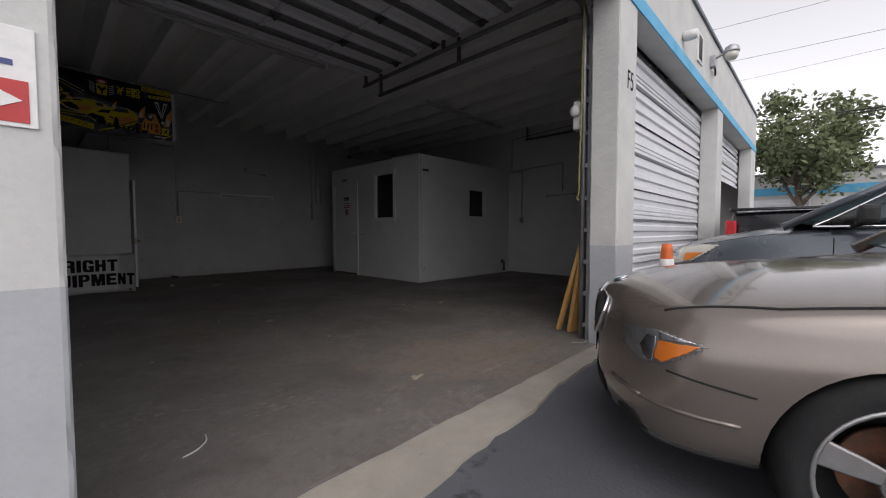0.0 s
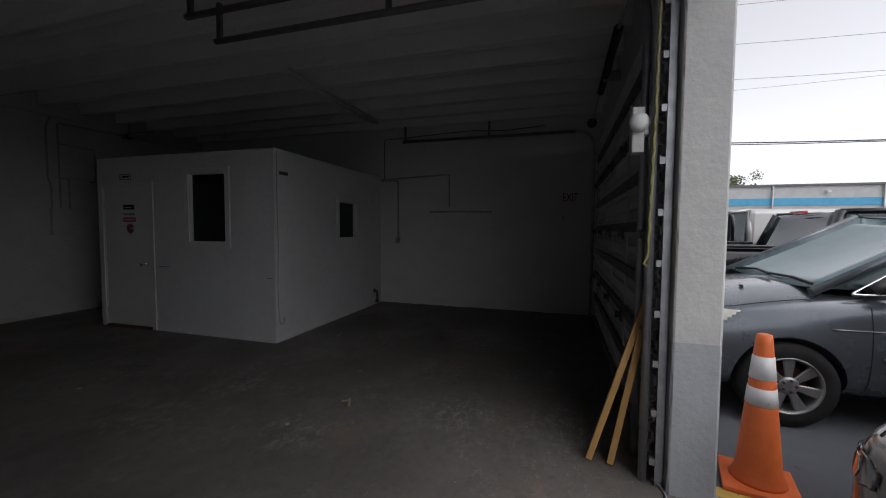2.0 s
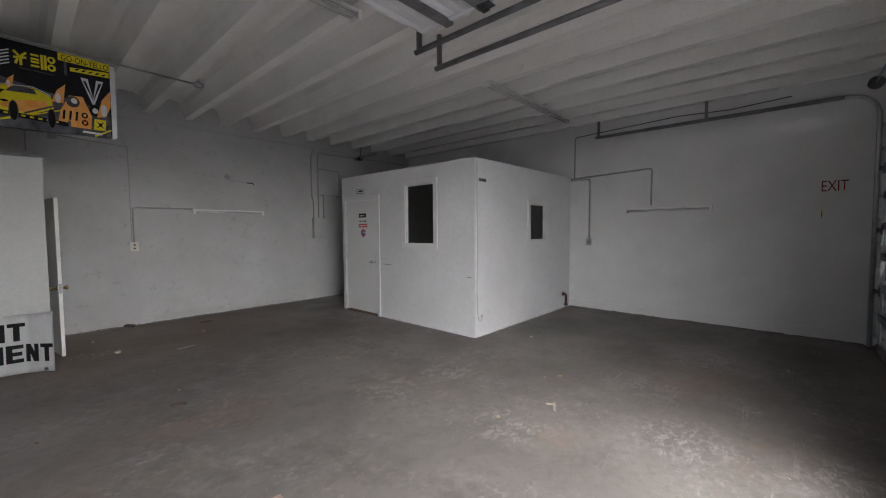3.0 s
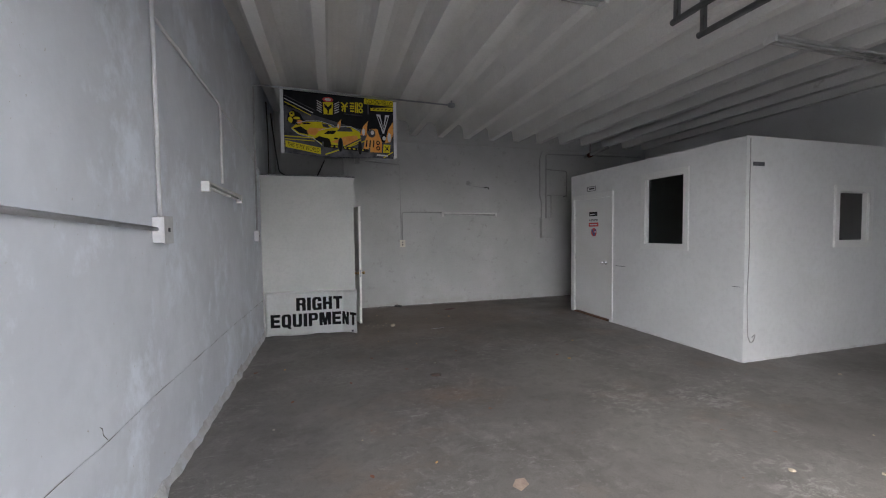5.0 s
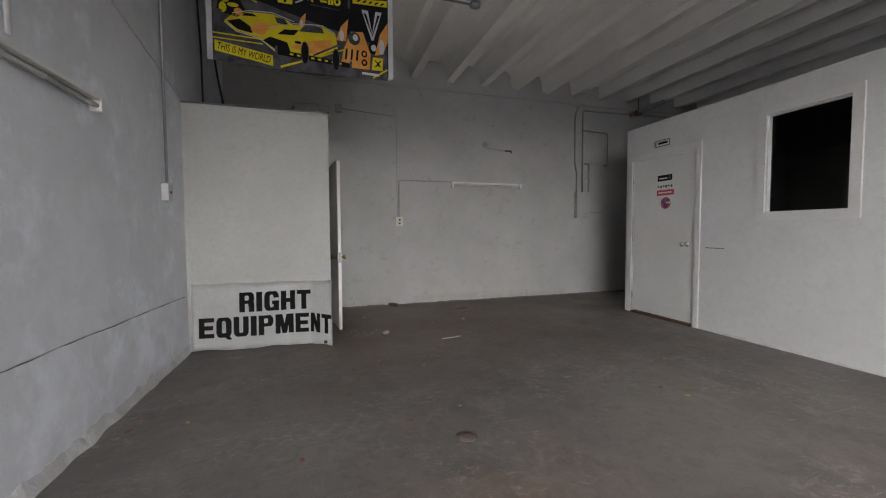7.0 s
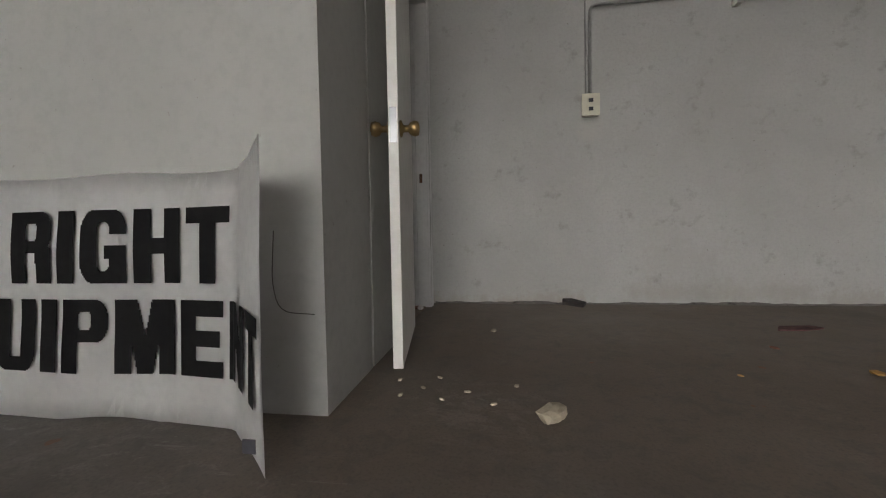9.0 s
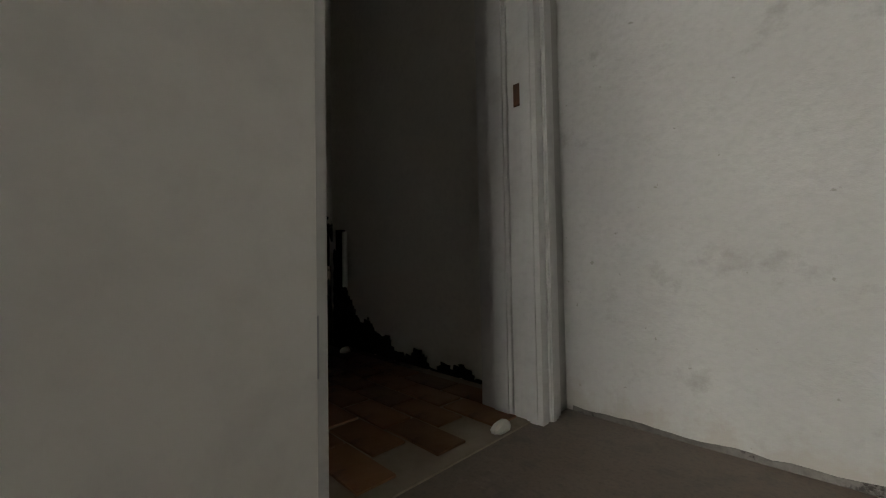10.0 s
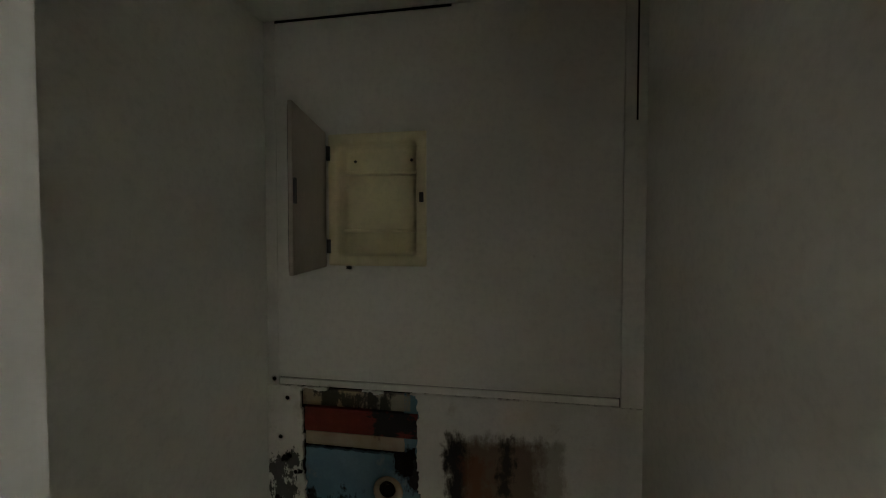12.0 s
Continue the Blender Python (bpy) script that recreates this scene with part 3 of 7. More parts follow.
# ---- overhead doors: each section a corrugated steel panel ----
def section_mesh(width, name, tall=0.749):
    prof = []
    z = 0.0
    while z < tall - 0.01:
        step = [(0.0, 0.0), (0.0, 0.05), (0.028, 0.065), (0.028, 0.12), (0.0, 0.135)] if (z < 0.4 or z > 0.5) else [(0.0, 0.0), (0.0, 0.02), (0.012, 0.026), (0.012, 0.04), (0.0, 0.046)]
        for y, dz in step:
            prof.append((y, z + dz))
        z += step[-1][1] + 0.004
    prof = [(y, min(v, tall)) for y, v in prof] + [(0.0, tall)]
    bm = bmesh.new()
    front = [[bm.verts.new((x, y, v)) for y, v in prof] for x in (0, width)]
    back = [[bm.verts.new((x, y + 0.012, v)) for y, v in prof] for x in (0, width)]
    for i in range(len(prof) - 1):
        bm.faces.new((front[0][i], front[1][i], front[1][i + 1], front[0][i + 1]))
        bm.faces.new((back[0][i + 1], back[1][i + 1], back[1][i], back[0][i]))
        for s in (0, 1):
            bm.faces.new((front[s][i], front[s][i + 1], back[s][i + 1], back[s][i]))
    bm.faces.new((front[0][0], front[1][0], back[1][0], back[0][0]))
    bm.faces.new((front[0][-1], back[0][-1], back[1][-1], front[1][-1]))
    bmesh.ops.recalc_face_normals(bm, faces=bm.faces[:])
    return mesh(name, bm, SHUTTER)


def overhead_door(label, width, m, sections, group):
    """A sectional door: corrugated panels outside, stiles, struts and hinges inside."""
    top = thing("overhead_door", label, "garage door", group=group)
    top.matrix_basis = m
    panel = section_mesh(width, "panel")
    stile = mesh("stile", box(-0.022, 0.022, 0.040, 0.052, 0.01, 0.73), SHUTTER)
    strut = mesh("strut", boxes([(0.01, width - 0.01, 0.012, 0.075, 0.0, 0.006), (0.01, width - 0.01, 0.069, 0.075, 0.006, 0.075), (0.01, width - 0.01, 0.04, 0.075, 0.075, 0.081)]), TRACK_STEEL)
    hinge = mesh("hinge", boxes([(-0.05, 0.05, 0.075, 0.083, -0.06, 0.06), (-0.03, 0.03, 0.083, 0.105, -0.02, 0.02), (-0.012, 0.012, 0.105, 0.125, -0.03, 0.03)]), DARK_STEEL)
    for i in range(sections):
        def add(name, data, x, z):
            ob = new(name, data)
            ob.parent = top
            ob.location = (x, 0, z)
        add("panel", panel, 0, i * 0.75)
        for k in range(2):
            add("strut", strut, 0, i * 0.75 + 0.01 + 0.375 * k)
        for k in range(5):
            x = 0.06 + (width - 0.12) * k / 4
            add("stile", stile, x, i * 0.75)
            if i:
                add("hinge", hinge, x, i * 0.75)
    return top


overhead_door("closed corrugated white steel sectional door, scuffed", 4.2, pose(4.05, 0.252, 0.01), 4, "overhead doors")
overhead_door("open sectional steel door parked under the ceiling", 3.45, pose(0.34, 0.75, 3.43, -90, 0, 0), 4, "overhead doors")
overhead_door("half raised corrugated white steel door of the next unit", 3.78, pose(8.79, 0.27, 2.1), 2, "overhead doors")


def door_track(label, x, level):
    """The steel guide of one door side: upright, curve and level run, on slotted angle and hangers."""
    t = thing("door_track", label, "door track", (x, 0, 0), group="door tracks")
    run = bend([(0, 0.36, 0.0), (0, 0.36, level), (0, 3.93, level)], 0.32, 8)
    part("rail", tube(run[:-1], 0.027, 6), GALV, t)
    # same rail as the upright, its colour darkened for the shade up there
    part("level_rail", tube([run[-2], run[-1]], 0.0275, 6), TRACK_STEEL, t, "level rail, steel darkened for shade under the ceiling")
    part("angle", boxes([(-0.02 - 0.02, 0.02 - 0.02, 0.255, 0.262, 0, 3.05), (-0.045, -0.04, 0.262, 0.30, 0, 3.05)] +
                        [(-0.04, 0.012, 0.30, 0.33, 0.12 + 0.3 * k, 0.16 + 0.3 * k) for k in range(10)]), GALV, t, "slotted galvanised angle")
    for y in (2.2, 3.88):
        part("hanger", boxes([(-0.018, 0.018, y - 0.02, y - 0.016, level, ZRIB + 0.02), (-0.018, -0.014, y - 0.02, y + 0.02, level, ZRIB + 0.02)]), TRACK_STEEL, t)
    return t


door_track("galvanised guide rail of the open door", 0.24, 3.30)
door_track("galvanised guide rail beside the pier", 3.84, 3.30)
door_track("galvanised guide rail with bent hanger", 4.13, 3.23)
door_track("galvanised guide rail along the white wall", 8.50, 3.25)


def door_spring():
    t = thing("door_spring", "black coiled torsion spring on a steel shaft", "door spring", (4.2, 0.42, 3.33))
    part("shaft", tube([(0.0, 0, 0), (4.2, 0, 0)], 0.015, 8), GALV, t)
    prof = []
    x = 0.9
    while x < 2.6:
        prof += [(0.035, x), (0.043, x + 0.012), (0.035, x + 0.024)]
        x += 0.026
    part("spring", lathe(prof, 14, "x"), BLACK, t)
    for k, x in enumerate((0.06, 4.1)):
        part("cable_drum", lathe([(0.03, x), (0.075, x + 0.005), (0.075, x + 0.02), (0.06, x + 0.03), (0.06, x + 0.05), (0.075, x + 0.055), (0.03, x + 0.06)], 18, "x"), DARK_STEEL, t)
    part("bracket", boxes([(2.04, 2.06, -0.17, 0.02, -0.06, 0.06)]), GALV, t)


door_spring()


# ---- the office box ----
OX, OY, OZ = 5.47, 4.46, 2.56


def office():
    w = thing("office", "white boarded office cabin built inside the unit", "office", kind="structure")
    # west face with a doorway and a window opening
    for panel in ((OX, OX + 0.1, OY, 5.25, 0, OZ), (OX, OX + 0.1, 5.25, 5.90, 0, 1.325), (OX, OX + 0.1, 5.25, 5.90, 2.28, OZ),
                  (OX, OX + 0.1, 5.90, 6.65, 0, OZ), (OX, OX + 0.1, 6.65, 7.63, 2.12, OZ), (OX, OX + 0.1, 7.63, 7.75, 0, OZ),
                  (OX + 0.1, 7.0, OY, OY + 0.1, 0, OZ), (7.0, 7.555, OY, OY + 0.1, 0, 1.365), (7.0, 7.555, OY, OY + 0.1, 1.98, OZ), (7.555, XR, OY, OY + 0.1, 0, OZ)):
        part("wall", box(*panel), BOARD, w)
    part("wall", box(OX + 0.1, XR, 7.65, 7.75, 0, OZ), BOARD, w)
    part("lid", box(OX + 0.1, XR, OY + 0.1, 7.65, 2.40, 2.44), BOARD, w, "flat boarded top of the cabin")
    part("capping", boxes([(OX - 0.004, OX + 0.1, OY - 0.004, 7.75, OZ, OZ + 0.012), (OX + 0.1, XR, OY - 0.004, OY + 0.1, OZ, OZ + 0.012)]), BOARD, w, "rough white top edge")
    return w


office()


def picture_frame(a0, a1, z0, z1, width, put, bevel=0.004):
    """Four mitred boards round an opening; put turns (along, out, up) limits into a box."""
    rows = [(a0 - width, a1 + width, z1, z1 + width), (a0 - width, a1 + width, z0 - width, z0), (a0 - width, a0, z0, z1), (a1, a1 + width, z0, z1)]
    return boxes([put(*r) for r in rows])


def office_window(name, a0, a1, z0, z1, put, label):
    t = thing(name, label, "window", kind="structure")
    part("window_frame", picture_frame(a0, a1, z0, z1, 0.075, lambda a, b, c, d: put(a, b, -0.022, 0.0, c, d)), DOOR_PAINT, t)
    part("reveal", boxes([put(a0, a0 + 0.012, 0.0, 0.1, z0, z1), put(a1 - 0.012, a1, 0.0, 0.1, z0, z1),
                          put(a0 + 0.012, a1 - 0.012, 0.0, 0.1, z0, z0 + 0.012), put(a0 + 0.012, a1 - 0.012, 0.0, 0.1, z1 - 0.012, z1)]), DOOR_PAINT, t)
    part("pane", boxes([put(a0 + 0.012, a1 - 0.012, 0.045, 0.05, z0 + 0.012, z1 - 0.012)]), GLASS, t, "pane tinted dark for the unlit room")


office_window("window_1", 5.25, 5.90, 1.325, 2.28, lambda a, b, o0, o1, c, d: (OX + o0, OX + o1, a, b, c, d), "office window with white casing, dark inside")
office_window("window_2", 7.0, 7.555, 1.365, 1.98, lambda a, b, o0, o1, c, d: (a, b, OY + o0, OY + o1, c, d), "small square office window, dark inside")


def office_door():
    t = thing("door_1", "closed white office door with stickers and steel lever", "door", kind="structure")
    part("door_frame", boxes([(OX - 0.018, OX + 0.0, 6.585, 6.65, 0, 2.185), (OX - 0.018, OX, 7.63, 7.695, 0, 2.185), (OX - 0.018, OX, 6.65, 7.63, 2.12, 2.185),
                              (OX, OX + 0.1, 6.65, 6.668, 0, 2.12), (OX, OX + 0.1, 7.612, 7.63, 0, 2.12), (OX, OX + 0.1, 6.668, 7.612, 2.102, 2.12)]), DOOR_PAINT, t)
    leaf = part("door_leaf", box(OX + 0.004, OX + 0.044, 6.671, 7.609, 0.035, 2.098, 0.003), DOOR_PAINT, t)
    part("threshold", box(OX - 0.03, OX + 0.1, 6.668, 7.612, 0.0, 0.022, 0.004), RUSTY, t, "worn dark brown wooden sill")
    handle = part("door_handle", moved(lathe([(0.033, 0), (0.033, 0.008), (0.02, 0.014), (0.012, 0.016), (0.012, 0.05), (0.026, 0.055), (0.03, 0.075), (0.024, 0.09), (0.004, 0.094)], 18, "x"), pose(OX + 0.004, 6.76, 0.985, 0, 0, 180)), CHROME, leaf, "satin steel knob")
    for z in (0.25, 1.05, 1.85):
        part("hinge", tube([(OX - 0.004, 7.612, z - 0.045), (OX - 0.004, 7.612, z + 0.045)], 0.007, 8), GALV, leaf)


office_door()


def door_sticker(name, label, y0, y1, z0, z1, material):
    t = solid(name, box(-0.0015, 0.0, 0, y1 - y0, 0, z1 - z0), material, label, "sticker", at=pose(OX + 0.004, y0, z0), group="stickers on the office door")
    return t


FLIP = Matrix(((0, 0, -1, 0), (-1, 0, 0, 0), (0, 1, 0, 0), (0, 0, 0, 1)))      # lettering that faces -x and reads towards -y
plate = solid("name_plate", box(-0.004, 0, 0, 0.24, 0, 0.085, 0.001), GREY_INK, "grey sign plate with pale bars above the office door", "sign", at=pose(OX, 7.03, 2.235))
part("plate_field", box(-0.006, -0.004, 0.01, 0.23, 0.01, 0.075), PALE_INK, plate)
part("symbol", box(-0.0075, -0.006, 0.205, 0.22, 0.018, 0.068), INK, plate)
part("lettering_bar", box(-0.0075, -0.006, 0.03, 0.17, 0.03, 0.058), INK, plate)
black = door_sticker("sticker", "black rectangular sticker with a pale bar", 6.99, 7.21, 1.79, 1.865, INK)
part("bar", box(-0.003, -0.0015, 0.07, 0.19, 0.025, 0.04), PALE_INK, black)
part("bar", box(-0.003, -0.0015, 0.02, 0.05, 0.015, 0.06), GREY_INK, black)
grey_letters = door_sticker("sticker", "row of dark grey cut-out strokes on white film", 6.97, 7.22, 1.69, 1.745, DOOR_PAINT)
for k in range(6):
    part("stroke", box(-0.003, -0.0015, 0.012 + 0.04 * k, 0.038 + 0.04 * k, 0.012 + 0.012 * (k % 2), 0.044), GREY_INK, grey_letters)
red_label = door_sticker("sticker", "red rectangular sticker with a pale bar", 6.96, 7.22, 1.605, 1.675, RED)
part("bar", box(-0.003, -0.0015, 0.03, 0.23, 0.026, 0.044), PALE_INK, red_label)
badge = solid("sticker", moved(lathe([(0.075, 0), (0.075, 0.0015)], 24, "x"), pose(-0.0015, 0, 0)), RED, "round red and navy badge sticker", "sticker", at=pose(OX + 0.004, 7.08, 1.505), group="stickers on the office door")
part("badge_shape", moved(extrude([(-0.06, 0.05), (-0.02, 0.05), (0.0, -0.02), (0.03, 0.05), (0.07, 0.05), (0.01, -0.065), (-0.02, -0.065)], 0.0015, "x", -0.003), pose(0, 0, 0)), NAVY, badge)
part("badge_bar", box(-0.0045, -0.003, -0.07, -0.01, -0.005, 0.015), PALE_INK, badge)
solid("office_plate", box(0, 0.17, -0.006, 0, 0, 0.045, 0.001), GREY_INK, "small grey number plate high on the cabin", "sign", at=pose(5.57, OY, 2.24))


def cable(name, label, pts, radius, material, category="cable"):
    o = Vector(pts[0])
    return solid(name, tube([Vector(p) - o for p in bend(pts, 0.05)], radius, 7), material, label, category, at=Matrix.Translation(o))


cable("corner_cable", "thin cable tacked to the cabin corner, looped below", [(5.52, OY - 0.006, 2.54), (5.515, OY - 0.008, 1.9), (5.53, OY - 0.008, 1.3), (5.51, OY - 0.008, 0.75), (5.525, OY - 0.012, 0.30), (5.55, OY - 0.03, 0.22), (5.60, OY - 0.03, 0.26), (5.62, OY - 0.03, 0.33), (5.57, OY - 0.025, 0.29)], 0.005, CONDUIT)
solid("wall_scuff", box(-0.002, 0, 0, 0.22, 0, 0.008), GREY_INK, "dark dashed scratch on the cabin wall", "scuff", at=pose(OX, 6.30, 0.95))
solid("wall_scuff", box(-0.002, 0, 0, 0.10, 0, 0.006), GREY_INK, "short scratch by the cabin corner", "scuff", at=pose(OX, 4.50, 0.86))
stub = thing("pipe_stub", "dark bent pipe stub at the foot of the cabin", "pipe", (8.28, OY, 0.0))
part("elbow", tube(bend([(0, -0.004, 0.28), (0, -0.07, 0.28), (0, -0.07, 0.10)], 0.04), 0.022, 10), RUSTY, stub)
part("flange", moved(lathe([(0.045, 0), (0.045, 0.008), (0.02, 0.012)], 16, "y"), pose(0, -0.012, 0.28)), RUSTY, stub)
part("valve", lathe([(0.03, 0.07), (0.03, 0.1), (0.01, 0.105)], 12, "z").transform(pose(0, -0.07, 0)) or box(-0.03, 0.03, -0.1, -0.04, 0.06, 0.1, 0.008), DARK_STEEL, stub)


# ---- lamps ----
def strip_lamp(label, length, at, turn, group, face=(0, -1)):
    """A two-tube batten: housing, end caps and dead tubes. Runs along x, tubes towards -y (wall) or -z (ceiling)."""
    t = thing("strip_light", label, "strip light", group=group)
    t.matrix_basis = at @ pose(0, 0, 0, 0, 0, turn)
    dy, dz = face
    if dz:
        part("tray", box(0, length, -0.055, 0.055, -0.020, 0.0, 0.004), FIXTURE, t)
        part("housing", box(0, length, -0.020, 0.020, -0.05, -0.020, 0.006), HOUSING, t)
        tubes, caps = [(-0.036, -0.05), (0.036, -0.05)], [(-0.06, 0.06, -0.085, 0.0)]
    else:
        # backing plate added in a dark colour to draw the lamp's shadow gaps
        part("tray", box(0, length, -0.008, 0.0, -0.074, 0.074, 0.002), TUBE_GAP_SHADE, t, "dark backing painted as shadow gaps round the tubes")
        part("housing", box(0, length, -0.06, -0.008, -0.024, 0.024, 0.006), HOUSING, t)
        tubes, caps = [(-0.05, -0.050), (-0.05, 0.050)], [(-0.085, 0.0, -0.074, 0.074)]
    for y, z in tubes:
        part("lamp_tube", tube([(0.02, y, z), (length - 0.02, y, z)], 0.014, 10), TUBE_GLASS, t)
    for x in (0.0, length - 0.03):
        for y0, y1, z0, z1 in caps:
            part("end_cap", box(x - 0.004, x + 0.034, y0, y1, z0, z1, 0.006), FIXTURE, t)
    return t


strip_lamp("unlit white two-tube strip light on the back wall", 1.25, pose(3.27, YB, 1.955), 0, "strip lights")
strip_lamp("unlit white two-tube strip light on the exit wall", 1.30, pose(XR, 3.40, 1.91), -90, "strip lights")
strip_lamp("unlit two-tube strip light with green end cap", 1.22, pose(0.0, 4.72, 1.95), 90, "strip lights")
strip_lamp("long unlit strip light under the ceiling ribs", 2.50, pose(5.42, 4.22, ZRIB), 0, "strip lights", (0, 1))
strip_lamp("long unlit strip light beyond the parked door", 2.40, pose(0.85, 4.06, ZRIB - 0.04), 0, "strip lights", (0, 1))


# ---- conduits and electrical boxes ----
def wall_box(label, at, turn, size=(0.10, 0.045, 0.13), faces=2, material=None):
    t = thing("switch_box", label, "electrical box", at, turn, "electrical boxes")
    w, d, h = size
    part("box", box(-w / 2, w / 2, -d, 0, -h / 2, h / 2, 0.006), material or PLASTIC, t)
    plate_ = part("cover", box(-w / 2 - 0.006, w / 2 + 0.006, -d - 0.005, -d, -h / 2 - 0.006, h / 2 + 0.006, 0.002), material or PLASTIC, t)
    for k in range(faces):
        z = (k - (faces - 1) / 2) * h * 0.42
        part("socket", box(-0.014, 0.014, -d - 0.008, -d - 0.005, z - 0.012, z + 0.012, 0.001), GREY_INK, plate_)
    return t


wall_box("ivory double socket box on the back wall", (2.41, YB, 1.31), 0)
wall_box("grey switch box on the exit wall", (XR, 4.06, 1.30), -90, (0.08, 0.045, 0.12), 1, CONDUIT)
wall_box("painted switch box on the rough wall", (0.0, 3.86, 1.55), 90, (0.12, 0.06, 0.15), 1, WALL_CONDUIT)
wall_box("small painted switch box near the toilet", (0.0, 6.95, 1.50), 90, (0.09, 0.05, 0.14), 1, WALL_CONDUIT)
CP = "conduit"
cable("conduit", "painted conduit from the socket to the strip light", [(2.41, YB - 0.02, 1.37), (2.41, YB - 0.02, 1.955), (3.28, YB - 0.02, 1.955)], 0.011, CONDUIT, CP)
cable("conduit", "thin painted cable rising above the socket", [(2.385, YB - 0.008, 1.37), (2.38, YB - 0.008, 2.95)], 0.005, CONDUIT, CP)
cable("conduit", "painted conduit along the exit wall above the lamp", [(XR - 0.02, 4.44, 2.53), (XR - 0.02, 2.98, 2.59), (XR - 0.02, 2.98, 1.96)], 0.014, GALV, CP)
cable("conduit", "painted conduit down to the switch box", [(XR - 0.02, 4.43, 2.50), (XR - 0.02, 4.06, 2.50), (XR - 0.02, 4.06, 1.36)], 0.014, GALV, CP)
cable("conduit", "dark cable up the exit wall to the ceiling", [(XR - 0.015, 4.36, 2.54), (XR - 0.015, 4.36, 3.33), (XR - 0.015, 2.6, 3.40), (XR - 0.02, 1.9, 3.36), (XR - 0.02, 1.2, 3.40)], 0.008, DARK_STEEL, CP)
cable("conduit", "level painted conduit on the rough wall", [(0.022, 0.3, 1.70), (0.022, 3.80, 1.555)], 0.013, WALL_CONDUIT, CP)
cable("conduit", "upright painted conduit on the rough wall", [(0.022, 3.86, 1.62), (0.022, 3.86, 3.5)], 0.013, WALL_CONDUIT, CP)
cable("conduit", "painted conduit branching to the strip light", [(0.022, 3.88, 2.78), (0.022, 5.28, 2.72), (0.022, 5.28, 2.0)], 0.012, WALL_CONDUIT, CP)
cable("conduit", "thin slack cable on the rough wall", [(0.012, 5.28, 2.72), (0.012, 6.1, 2.66), (0.012, 7.4, 2.42)], 0.005, WALL_CONDUIT, CP)
cable("conduit", "steel conduit rising and bent out over the toilet", [(0.03, 6.95, 1.57), (0.03, 6.95, 3.52), (2.76, 6.95, 3.47)], 0.012, GALV, CP)
cable("conduit", "painted conduit above the toilet cabin", [(0.9, YB - 0.02, 3.0), (1.25, YB - 0.02, 3.02), (1.25, YB - 0.02, 2.7)], 0.010, CONDUIT, CP)
solid("junction_box", box(-0.05, 0.05, -0.05, 0.0, -0.06, 0.06, 0.006), CONDUIT, "painted junction box high on the back wall", "electrical box", at=pose(1.52, YB, 2.98))
cable("conduit", "painted cable from the junction box", [(1.57, YB - 0.015, 2.98), (2.36, YB - 0.015, 2.93)], 0.008, CONDUIT, CP)
cable("hanging_cable", "loose black cables above the toilet cabin", [(0.06, 8.3, 3.55), (0.10, 8.45, 3.0), (0.14, 8.6, 2.62), (0.40, 8.95, 2.50), (0.75, 9.12, 2.62), (0.90, YB - 0.02, 2.95)], 0.012, BLACK)
cable("hanging_cable", "thin black cable down the rough wall", [(0.05, 7.9, 3.6), (0.06, 7.95, 3.1), (0.05, 8.0, 2.42)], 0.010, BLACK)
holder = thing("lamp_holder", "grey lamp holder at the conduit's end", "lamp holder", (2.76, 6.95, 3.47))
part("body", moved(lathe([(0.012, -0.02), (0.035, 0.0), (0.04, 0.05), (0.03, 0.09), (0.012, 0.1)], 14, "x"), pose(0, 0, 0)), GALV, holder)
part("clip", box(0.03, 0.05, -0.008, 0.008, 0.03, ZRIB - 3.47, 0.001), GALV, holder)
cabinet = thing("breaker_panel", "white painted breaker panel on the back wall", "breaker panel", (5.74, YB, 1.38))
part("body", box(-0.13, 0.13, -0.09, 0, 0, 0.46, 0.006), NORTH_WALL, cabinet)
part("door", box(-0.115, 0.115, -0.097, -0.09, 0.02, 0.44, 0.003), NORTH_WALL, cabinet)
part("gutter", box(0.15, 0.46, -0.05, 0, 0.10, 0.98, 0.006), NORTH_WALL, cabinet, "flat painted backboard beside it")
cable("conduit", "painted conduit above the breaker panel", [(5.64, YB - 0.03, 1.84), (5.64, YB - 0.03, 2.2), (5.60, YB - 0.03, 2.35), (5.60, YB - 0.03, 3.2), (5.66, YB - 0.03, 3.36)], 0.014, CONDUIT, CP)
cable("conduit", "grey conduit above the breaker panel, bent level", [(5.76, YB - 0.03, 1.84), (5.76, YB - 0.03, 3.30), (8.4, YB - 0.03, 3.34)], 0.014, CONDUIT, CP)
cable("conduit", "painted loop of conduit beside the panel", [(5.76, YB - 0.03, 2.95), (6.30, YB - 0.03, 2.93), (6.30, YB - 0.03, 2.36), (5.80, YB - 0.03, 2.36)], 0.011, CONDUIT, CP)
cable("conduit", "dark cable dropping beside the panel", [(6.30, YB - 0.03, 2.36), (6.12, YB - 0.03, 2.30), (6.10, YB - 0.03, 1.5)], 0.009, DARK_STEEL, CP)
fit = thing("pipe_fitting", "rusty pipe fitting above the cabin", "pipe", (6.865, 8.9, 3.28))
part("pipe", tube(bend([(-0.1, 0.2, 0), (-0.1, -0.1, 0.02), (0.15, -0.3, 0.12)], 0.08), 0.04, 10), CONDUIT, fit)
part("collar", tube([(-0.1, 0.06, 0.0), (-0.1, -0.02, 0.0)], 0.055, 12), RUSTY, fit)
part("rod", tube([(-0.1, 0.02, 0.05), (-0.1, 0.02, ZRIB + 0.03 - 3.28)], 0.008, 8), RUSTY, fit)
bolt = thing("wall_bolt", "painted bolt plate with a short dark rod", "bolt", (3.86, YB, 2.59))
